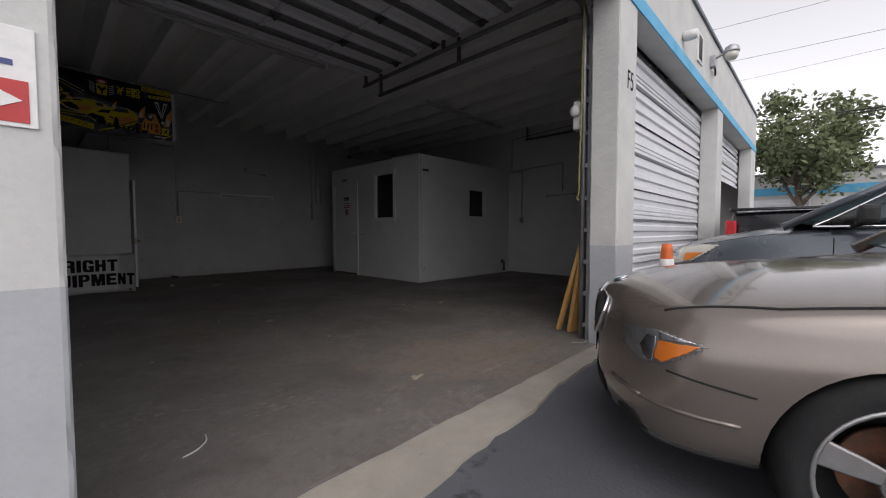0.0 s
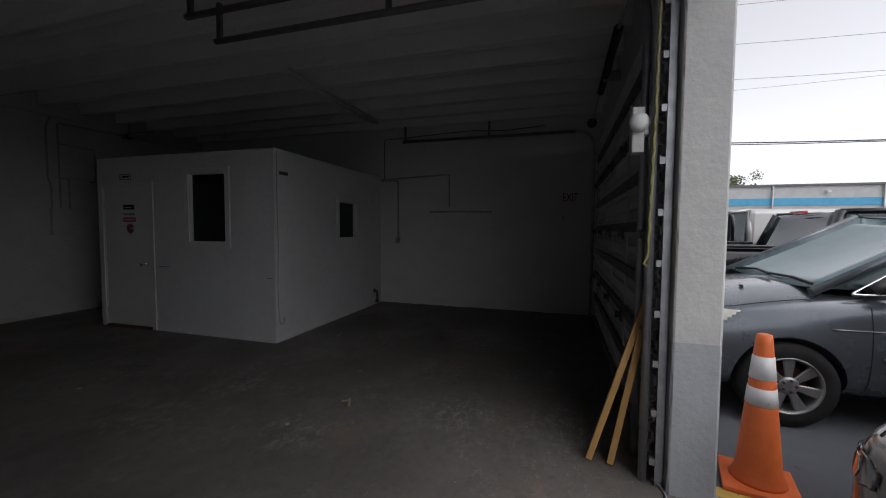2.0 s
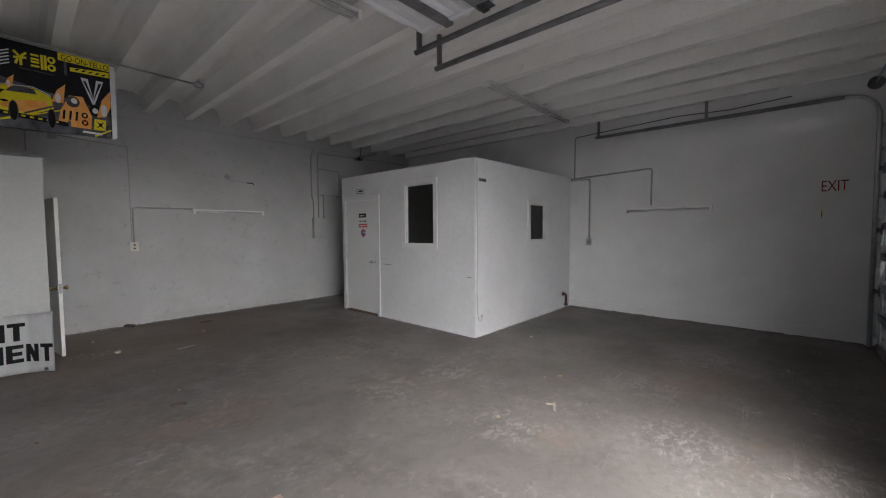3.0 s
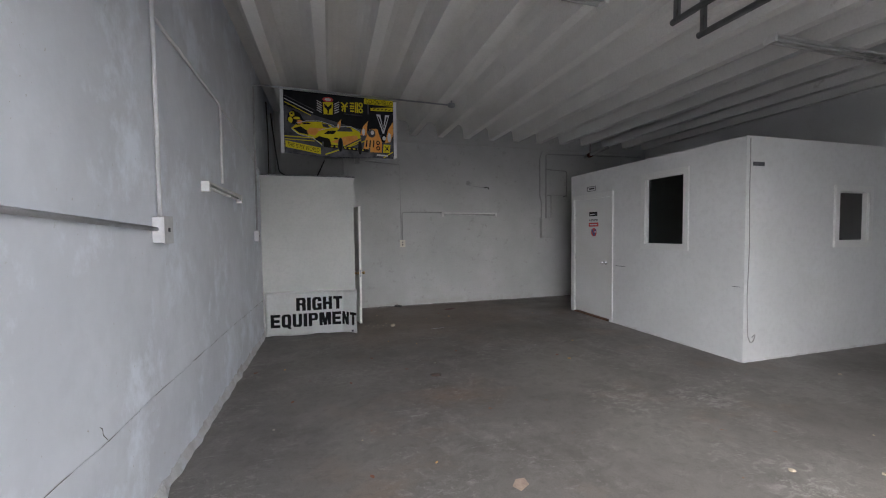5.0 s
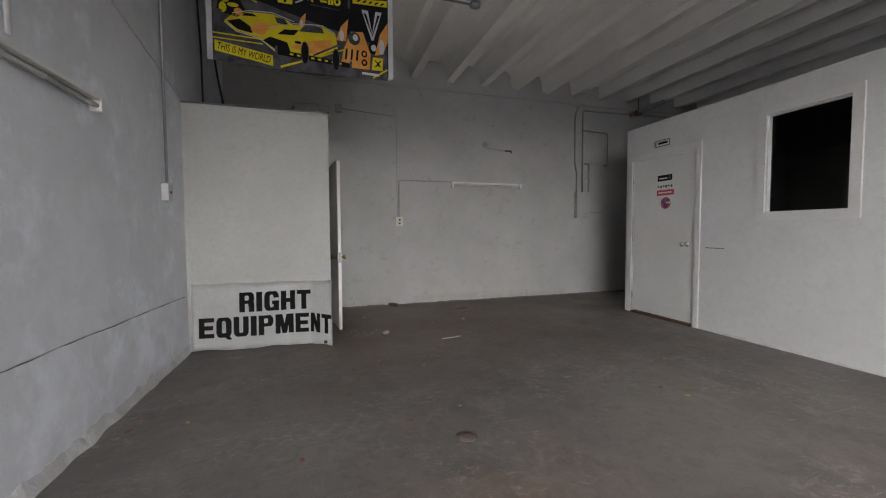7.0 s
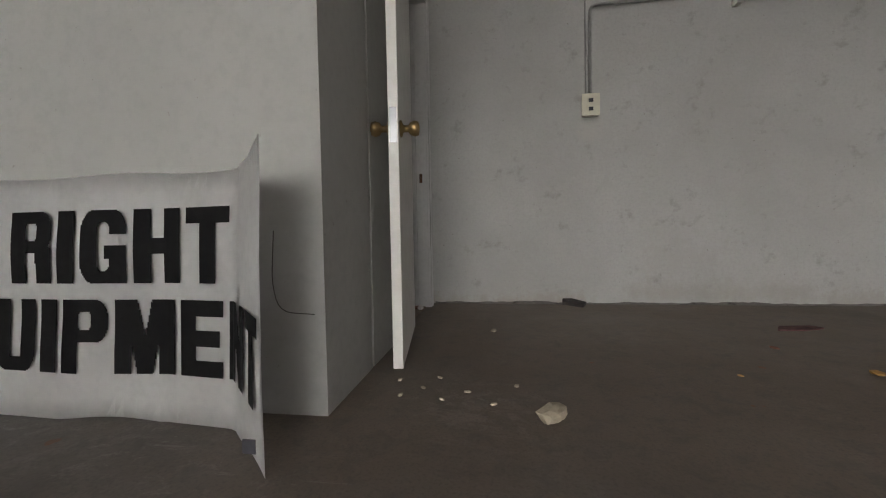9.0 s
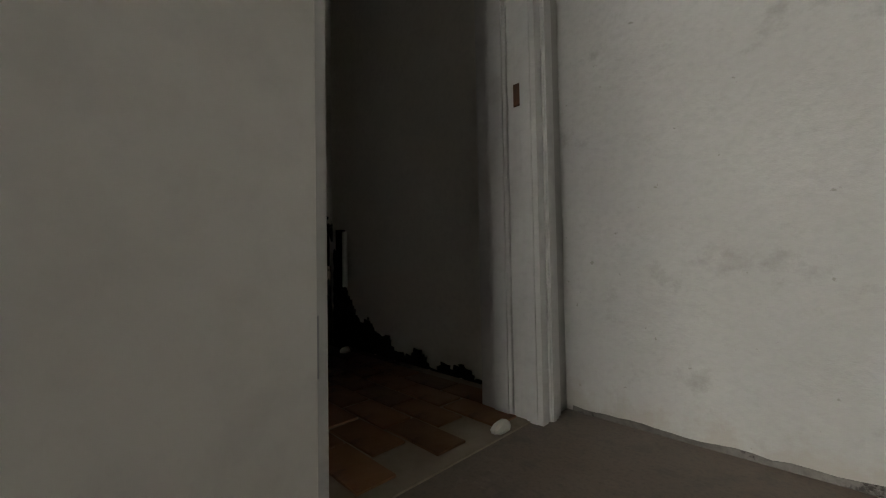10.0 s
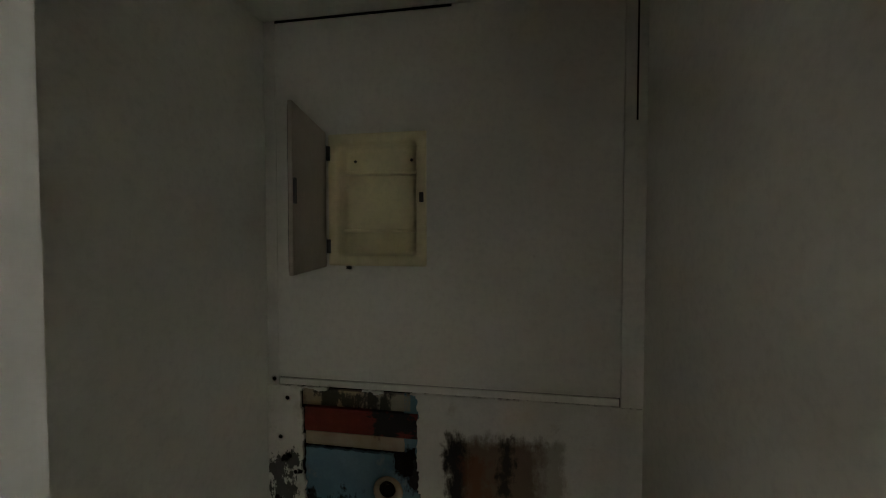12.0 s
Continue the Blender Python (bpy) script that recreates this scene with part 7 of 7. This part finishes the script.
    for y in (-0.90, -3.80):
        for s in (-1, 1):
            wheel(t, (s * 0.81, y, 0.312), 0.312, 5, 0.74)
    cabin(t, ((0.74, -1.45, 0.95), (0.72, -4.1, 0.99)), ((0.58, -2.2, 1.42), (0.56, -3.3, 1.42)), TAUPE, SCREEN)
    for s in (-1, 1):
        part("mirror", moved(box(-0.1, 0.1, -0.05, 0.05, -0.06, 0.06, 0.03), pose(s * 0.98, -1.85, 1.02)), TAUPE, t)


sedan()


def minivan():
    t = thing("minivan", "slate grey minivan with alloy wheels and cloudy headlights", "car", (5.86, 0.085, -0.012), 0, "parked vehicles")
    st = [(0.0, 0.52, 0.32, 0.60, 0.66), (0.04, 0.74, 0.27, 0.72, 0.79), (0.16, 0.86, 0.24, 0.80, 0.88), (0.38, 0.925, 0.22, 0.87, 0.955), (0.7, 0.955, 0.22, 0.945, 1.03), (1.1, 0.965, 0.22, 1.02, 1.10),
          (1.6, 0.97, 0.22, 1.05, 1.12), (2.6, 0.98, 0.22, 1.06, 1.10), (4.2, 0.98, 0.24, 1.06, 1.10), (4.9, 0.95, 0.28, 1.05, 1.08), (5.1, 0.86, 0.34, 1.0, 1.02)]
    me = shell(st, (0.95, 3.9), 0.375, 0.96)
    me.materials.append(SLATE)
    new("body", me).parent = t
    bvh = tree_of(me)
    for s in (-1, 1):
        u = Vector((s * 0.62, -0.78, 0))
        o = (s * 0.82, -0.30, 0.80)

        def patch(outline, lift):
            if u.cross(Vector((0, 0, 1))).dot(Vector((s, 0.8, 0))) > 0:
                return drape_patch(bvh, outline, o, u, (0, 0, 1), lift)
            return drape_patch(bvh, [(-a, b) for a, b in outline], o, -u, (0, 0, 1), lift)
        head = part("headlight", patch([(-0.24, -0.10), (-0.26, -0.02), (-0.10, 0.07), (0.12, 0.10), (0.30, 0.10), (0.24, 0.03), (0.14, -0.06), (0.0, -0.10)], 0.003), LENS, t, "cloudy lens with amber corner")
        part("indicator", patch([(0.06, 0.01), (0.21, 0.02), (0.12, -0.06), (0.06, -0.075)], 0.008), AMBER, head)
        part("reflector", patch([(-0.14, -0.06), (-0.14, 0.02), (-0.02, 0.05), (0.02, -0.06)], 0.007), CHROME, head)
        part("door_gap", drape_line(bvh, [(s * 2, -1.44, 0.30), (s * 2, -1.44, 1.02)], (-s, 0, 0), 0.004), SEAM, t)
        part("door_gap", drape_line(bvh, [(s * 2, -2.55, 0.30), (s * 2, -2.55, 1.03)], (-s, 0, 0), 0.004), SEAM, t)
        part("hood_gap", drape_line(bvh, [(s * 0.74, -0.22, 3), (s * 0.84, -0.6, 3), (s * 0.86, -1.12, 3)], (0, 0, -1), 0.004), SEAM, t)
        part("side_moulding", drape_line(bvh, [(s * 2, -1.50, 0.60), (s * 2, -3.4, 0.60)], (-s, 0, 0), 0.016, 0.002), SLATE, t)
        part("belt_crease", drape_line(bvh, [(s * 2, -1.2, 0.80), (s * 2, -4.4, 0.84)], (-s, 0, 0), 0.010, -0.004), SLATE, t)
        part("mirror", moved(box(-0.12, 0.12, -0.06, 0.06, -0.075, 0.075, 0.035), pose(s * 1.09, -1.62, 1.17)), BLACK, t, "black door mirror")
        part("mirror_foot", tube([(s * 0.93, -1.55, 1.08), (s * 1.03, -1.60, 1.12)], 0.03, 8), BLACK, t)
        part("chrome_strip", tube(bend([(s * 0.93, -3.9, 1.085), (s * 0.945, -1.30, 1.075), (s * 0.90, -1.42, 1.14), (s * 0.79, -2.1, 1.59), (s * 0.74, -2.6, 1.69)], 0.03), 0.011, 8), CHROME, t, "bright window surround")
        part("quarter_black", tube([(s * 0.915, -1.43, 1.10), (s * 0.90, -1.55, 1.16)], 0.045, 6), BLACK, t)
    part("grille", drape_patch(bvh, [(-0.40, -0.06), (0.40, -0.06), (0.44, 0.05), (-0.44, 0.05)], (0, 0.3, 0.66), (-1, 0, 0), (0, 0, 1), 0.004), SEAM, t)
    part("intake", drape_patch(bvh, [(-0.5, -0.06), (0.5, -0.06), (0.5, 0.06), (-0.5, 0.06)], (0, 0.3, 0.40), (-1, 0, 0), (0, 0, 1), 0.004), SEAM, t)
    for y in (-0.95, -3.9):
        for s in (-1, 1):
            wheel(t, (s * 0.86, y, 0.335), 0.335, 7)
    cabin(t, ((0.86, -1.12, 1.09), (0.90, -4.95, 1.07)), ((0.70, -2.25, 1.70), (0.74, -4.6, 1.72)), SLATE, SCREEN)
    part("wiper", tube([(-0.75, -1.16, 1.125), (-0.35, -1.22, 1.135), (0.1, -1.2, 1.13)], 0.012, 6), BLACK, t)
    part("wiper", tube([(-0.1, -1.15, 1.135), (0.3, -1.2, 1.15), (0.7, -1.17, 1.12)], 0.012, 6), BLACK, t)
    part("washer_jet", box(-0.42, -0.39, -0.82, -0.79, 1.035, 1.055, 0.005), BLACK, t)


minivan()


def pickup():
    t = thing("pickup_truck", "black pickup truck backed towards the bays", "truck", (8.14, -0.31, -0.012), 180, "parked vehicles")
    # local: the tail is at y = 0 and the nose at +5.3 of the turned frame
    st = [(0.0, 0.90, 0.50, 1.28, 1.30), (0.05, 0.97, 0.45, 1.32, 1.335), (1.0, 0.99, 0.42, 1.33, 1.34), (1.9, 0.99, 0.42, 1.33, 1.34), (2.1, 0.99, 0.40, 1.22, 1.24), (3.6, 0.99, 0.40, 1.20, 1.26), (4.8, 0.97, 0.42, 1.12, 1.2), (5.35, 0.85, 0.5, 0.95, 1.0)]
    st = [(-d, hw, z0, zs, zc) for d, hw, z0, zs, zc in st]
    me = shell(st, (-1.05, -4.4), 0.41, 0.99)
    me.materials.append(COAL)
    new("body", me).parent = t
    for s in (-1, 1):
        part("tail_light", box(s * 0.93 - 0.065, s * 0.93 + 0.065, -0.03, 0.10, 0.93, 1.19, 0.025), TAIL_RED, t, "red tail light")
        part("bed_rail", box(s * 0.93 - 0.05, s * 0.93 + 0.05, 0.02, 1.9, 1.325, 1.365, 0.012), COAL, t)
        for y in (1.05, 4.4):
            wheel(t, (s * 0.86, y, 0.38), 0.38, 6)
    part("tailgate_top", box(-0.9, 0.9, 0.0, 0.08, 1.32, 1.37, 0.015), COAL, t)
    part("bumper", box(-0.95, 0.95, -0.16, 0.0, 0.50, 0.68, 0.03), GALV, t)
    cabin(t, ((0.90, 4.0, 1.22), (0.92, 1.98, 1.26)), ((0.72, 3.3, 1.80), (0.76, 2.16, 1.80)), COAL, CAR_GLASS)
    part("brake_light", box(-0.16, 0.16, 2.05, 2.12, 1.80, 1.84, 0.01), TAIL_RED, t, "high red brake light")


pickup()


def panel_van():
    t = thing("panel_van", "white panel van with its front door open", "van", (12.2, -0.9, -0.012), 0, "parked vehicles")
    st = [(0.0, 0.7, 0.4, 0.75, 0.85), (0.08, 0.92, 0.32, 0.98, 1.05), (0.5, 0.98, 0.30, 1.08, 1.18), (0.95, 1.0, 0.30, 1.20, 1.26), (2.2, 1.0, 0.30, 1.22, 1.26), (5.0, 1.0, 0.32, 1.22, 1.26), (5.4, 0.98, 0.36, 1.2, 1.24)]
    me = shell(st, (1.0, 4.3), 0.39, 0.99)
    me.materials.append(PALE)
    new("body", me).parent = t
    cabin(t, ((0.92, -0.95, 1.24), (0.97, -2.1, 1.24)), ((0.78, -1.65, 1.95), (0.85, -2.15, 2.0)), PALE, SCREEN)
    part("cargo_side", box(-0.97, 0.97, -5.35, -2.1, 1.20, 2.02, 0.10), PALE, t, "plain white cargo body")
    door = part("open_door", boxes([(-0.03, 0.03, -1.05, 0.0, 0.45, 1.22)]), COAL, t, "front door standing open, dark inside")
    door.matrix_basis = Matrix.Translation((-0.98, -0.95, 0)) @ pose(0, 0, 0, 0, 0, -58)
    part("window_rim", tube(bend([(0, -1.03, 1.2), (0, -1.0, 1.86), (0, -0.55, 1.88), (0, 0.0, 1.25)], 0.08), 0.035, 8), COAL, door)
    part("window_glass", extrude([(-0.98, 1.22), (-0.96, 1.83), (-0.55, 1.85), (-0.05, 1.24)], 0.006, "x", -0.003), CAR_GLASS, door)
    for y in (-1.0, -4.3):
        for s in (-1, 1):
            wheel(t, (s * 0.88, y, 0.36), 0.36, 6)


panel_van()


# ---- cone, yard markings ----
ORANGE_PVC = surf("orange_pvc", (0.72, 0.16, 0.035), (0.62, 0.12, 0.03), 0.5, 5, 60, 0.15, 0.002, spots=(0.30, 0.12, 0.07), spot_scale=7, spot_edge=0.66)
REFLECT = surf("worn_reflective_band", (0.72, 0.72, 0.72), (0.55, 0.54, 0.53), 0.4, 9, 70, 0.1, 0.001, spots=(0.35, 0.30, 0.27), spot_scale=14, spot_edge=0.64)
cone = thing("traffic_cone", "dirty orange traffic cone with two white bands", "traffic cone", (4.03, -0.315, -0.012), -14)
base = box(-0.19, 0.19, -0.19, 0.19, 0.0, 0.035, 0.012)
part("base", base, ORANGE_PVC, cone, "worn square rubber foot")
part("body", lathe([(0.145, 0.03), (0.14, 0.05), (0.118, 0.10), (0.044, 0.88), (0.039, 0.925), (0.027, 0.93)], 32, "z"), ORANGE_PVC, cone)


def cone_r(z):
    return 0.118 + (0.044 - 0.118) * (z - 0.10) / 0.78 + 0.0025


for z0, z1 in ((0.505, 0.61), (0.66, 0.80)):
    part("band", lathe([(cone_r(z0) - 0.004, z0), (cone_r(z0), z0 + 0.002), (cone_r(z1), z1 - 0.002), (cone_r(z1) - 0.004, z1)], 32, "z"), REFLECT, cone, "scuffed white band")
LINE_PAINT = surf("yellow_road_paint", (0.60, 0.40, 0.08), (0.45, 0.30, 0.07), 0.8, 8, 90, 0.4, 0.003, spots=(0.09, 0.09, 0.1), spot_scale=9, spot_edge=0.62)
for x in (3.86, 7.3, 10.6):
    structure("parking_line", box(x - 0.05, x + 0.05, -5.2, -0.02, -0.011, -0.006), LINE_PAINT, "worn yellow parking line", "road marking")

# ---- facade details ----
sign = thing("rental_sign", "white plastic sign with a red lower half, on the pier", "sign", (0.02, 0.0, 1.27))
part("board", box(-0.32, 0.235, -0.006, 0, -0.015, 0.20, 0.002), WHITE_PLASTIC, sign)
part("red_field", box(-0.31, 0.222, -0.008, -0.006, -0.005, 0.085), RED, sign)
part("letter_bar", boxes([(0.15, 0.165, -0.008, -0.006, 0.115, 0.17), (0.165, 0.20, -0.008, -0.006, 0.115, 0.127)]), NAVY, sign)
part("arrow", extrude([(0.09, 0.035), (0.17, 0.035), (0.17, 0.02), (0.212, 0.042), (0.17, 0.064), (0.17, 0.05), (0.09, 0.05)], 0.002, "y", -0.010), WHITE_PLASTIC, sign)
FRONT = Matrix(((1, 0, 0, 0), (0, 0, -1, 0), (0, 1, 0, 0), (0, 0, 0, 1)))
number = solid("bay_number", box(0, 0.001, -0.001, 0, 0, 0.001), INK, "black painted bay number on the pier", "sign", at=pose(3.90, 0.0, 2.30))
words("F5", 0.24, INK, "lettering", number, Matrix.Translation((0.0, -0.002, 0.0)) @ FRONT, 0.001, "black stencilled characters", 0.72)
flood = thing("wall_lamp", "grey yard lamp on a short arm", "wall lamp", (7.4, 0.0, 3.62))
part("arm", tube(bend([(0, 0, -0.02), (0, -0.10, 0.02), (0, -0.2, 0.06)], 0.05), 0.018, 8), GALV, flood)
part("head", moved(lathe([(0.04, 0.09), (0.085, 0.06), (0.10, 0.0), (0.095, -0.02)], 20, "z"), pose(0, -0.26, 0.05)), GALV, flood)
part("refractor", moved(lathe([(0.09, -0.02), (0.085, -0.08), (0.055, -0.12), (0.02, -0.125)], 20, "z"), pose(0, -0.26, 0.05)), LENS, flood)
part("wall_box", box(-0.06, 0.06, -0.07, 0, -0.12, 0.04, 0.01), GALV, flood)
part("drop_cable", tube(bend([(0.1, -0.02, -0.02), (0.14, -0.05, -0.15), (0.25, -0.02, -0.18), (0.28, -0.02, 0.05)], 0.05), 0.012, 6), BLACK, flood)
cam_box = thing("flood_light", "small white round flood light on the parapet", "wall lamp", (5.75, 0.0, 3.38))
part("body", moved(lathe([(0.05, 0), (0.06, 0.05), (0.06, 0.13), (0.03, 0.16)], 16, "y"), pose(0, -0.16, 0)), FIXTURE, cam_box)
vent = thing("wall_vent", "louvred vent in the parapet", "vent", (6.65, 0.0, 3.42))
part("vent_frame", picture_frame(-0.12, 0.12, -0.05, 0.28, 0.03, lambda a, b, c, d: (a, b, -0.02, 0, c, d)), FIXTURE, vent)
for k in range(7):
    part("slat", box(-0.12, 0.12, -0.014, -0.002, -0.045 + 0.046 * k, -0.02 + 0.046 * k), DARK_STEEL, vent)
structure("roof_edge", box(-4.6, 13.45, -0.03, 0.27, ZTOP, ZTOP + 0.05), surf("dark_roof_edge", (0.16, 0.19, 0.22), (0.1, 0.12, 0.14), 0.6), "dark metal coping along the parapet", "roof")


# ---- the building across the yard ----
def far_building():
    t = thing("warehouse_row", "low grey warehouse with a blue band and a flat roof", "building", (31.0, 0, 0))
    part("wall", box(0, 10, -70, 18, 0, 4.35), STUCCO, t)
    part("band", box(-0.05, 0.0, -70, 18, 3.15, 3.60), BLUE, t, "light blue painted band")
    part("roof", box(-0.12, 10.1, -70.1, 18.1, 4.35, 4.47), surf("tar_roof_edge", (0.2, 0.2, 0.2), (0.14, 0.14, 0.14), 0.8), t, "thin dark roof edge")
    for k in range(15):
        y = -66 + 5.5 * k
        ribs = [(0.0, 0.0)] + [p for j in range(11) for p in ((-0.02, 0.25 * j + 0.01), (-0.045, 0.25 * j + 0.03), (-0.045, 0.25 * j + 0.16), (-0.02, 0.25 * j + 0.18))] + [(-0.02, 2.9), (0.0, 2.9)]
        part("bay_door", moved(extrude(ribs, 3.8, "y", 0.0), pose(0, y, 0)), SHUTTER, t, "ribbed roller door")
        part("downpipe", tube([(-0.1, y - 0.8, 0), (-0.1, y - 0.8, 4.35)], 0.06, 8), GALV, t)
        part("wall_lamp", box(-0.25, 0, y + 1.8, y + 2.0, 3.9, 4.05, 0.03), FIXTURE, t)


far_building()
LEAF = surf("leaf_green", (0.16, 0.19, 0.09), (0.10, 0.13, 0.055), 0.6, 2.0, 60, 0.0, rand=0.0)
BARK = surf("bark", (0.14, 0.11, 0.085), (0.09, 0.07, 0.05), 0.9, 6, 60, 0.6, 0.01)


def yard_tree(label, at, height, spread, seed, count):
    r = random.Random(seed)
    t = thing("tree", label, "tree", at)
    trunk = bmesh.new()

    def limb(a, b, ra, rb):
        tmp = bpy.data.meshes.new("limb")
        n = 6
        pts = [Vector(a).lerp(Vector(b), k / n) + Vector((r.uniform(-1, 1), r.uniform(-1, 1), 0)) * 0.05 * (Vector(b) - Vector(a)).length * (0 < k < n) for k in range(n + 1)]
        lb = tube(pts, 1.0, 7)
        ring = [lb.verts[:][i:i + 7] for i in range(0, 7 * (n + 1), 7)]
        for k, vs in enumerate(ring):
            rad = ra + (rb - ra) * k / n
            for v in vs:
                v.co = pts[k] + (v.co - pts[k]).normalized() * rad
        lb.to_mesh(tmp)
        lb.free()
        trunk.from_mesh(tmp)
        bpy.data.meshes.remove(tmp)
        return pts

    main = limb((0, 0, 0), (0.2, 0.1, height * 0.45), 0.2, 0.13)
    clumps = []
    for k in range(11):
        ang = k * 2.4 + r.uniform(-0.4, 0.4)
        z = height * r.uniform(0.55, 0.97)
        rad = spread * r.uniform(0.35, 1.0) * (1.15 - 0.75 * abs(z / height - 0.68) * 2)
        tip = Vector((rad * math.cos(ang), rad * math.sin(ang), z))
        pts = limb(main[-1 - k % 3], tip, 0.09, 0.02)
        clumps += [(p, spread * 0.30) for p in pts[3:]]
        for _ in range(3):
            p = tip + Vector((r.uniform(-1, 1), r.uniform(-1, 1), r.uniform(-0.5, 0.6))) * spread * 0.4
            limb(pts[-2], p, 0.025, 0.008)
            clumps.append((p, spread * 0.2))
    part("trunk", trunk, BARK, t)
    leaves = bmesh.new()
    for _ in range(count):
        c, s = r.choice(clumps)
        g = Vector((r.gauss(0, 1), r.gauss(0, 1), r.gauss(0, 0.8))) * s * 0.55 + c
        q = Euler((r.uniform(0, 6.3), r.uniform(0, 6.3), r.uniform(0, 6.3))).to_matrix()
        w, h = r.uniform(0.05, 0.10), r.uniform(0.10, 0.2)
        leaves.faces.new([leaves.verts.new(g + q @ Vector(p)) for p in ((-w, 0, 0), (0, -h, 0.02), (w, 0, 0), (0, h, 0.02))])
    part("crown", leaves, LEAF, t)


yard_tree("broad green shade tree across the yard", (27.5, -0.5, 0), 7.5, 2.7, 3, 7000)
yard_tree("distant green tree behind the warehouse roof", (52, -17, 0), 7.4, 3.0, 9, 3500)
yard_tree("distant green tree behind the warehouse roof", (54, -12, 0), 7.6, 3.0, 10, 3500)

# ---- overhead lines ----
WIRE = surf("black_wire", (0.03, 0.03, 0.035), (0.04, 0.04, 0.045), 0.7, 5)
lines = thing("power_lines", "black overhead cables strung across the yard", "cables", (25, 0, 0), kind="structure")
for z, rad, dz in ((6.35, 0.028, -0.045), (6.22, 0.022, -0.040), (9.55, 0.008, -0.045), (11.35, 0.008, -0.05), (13.3, 0.008, -0.05), (8.6, 0.006, 0.01)):
    part("cable", tube([(0, 40 - 10 * k, z + dz * (40 - 10 * k) * -1 + 0.0006 * (40 - 10 * k) ** 2) for k in range(13)], rad, 6), WIRE, lines)
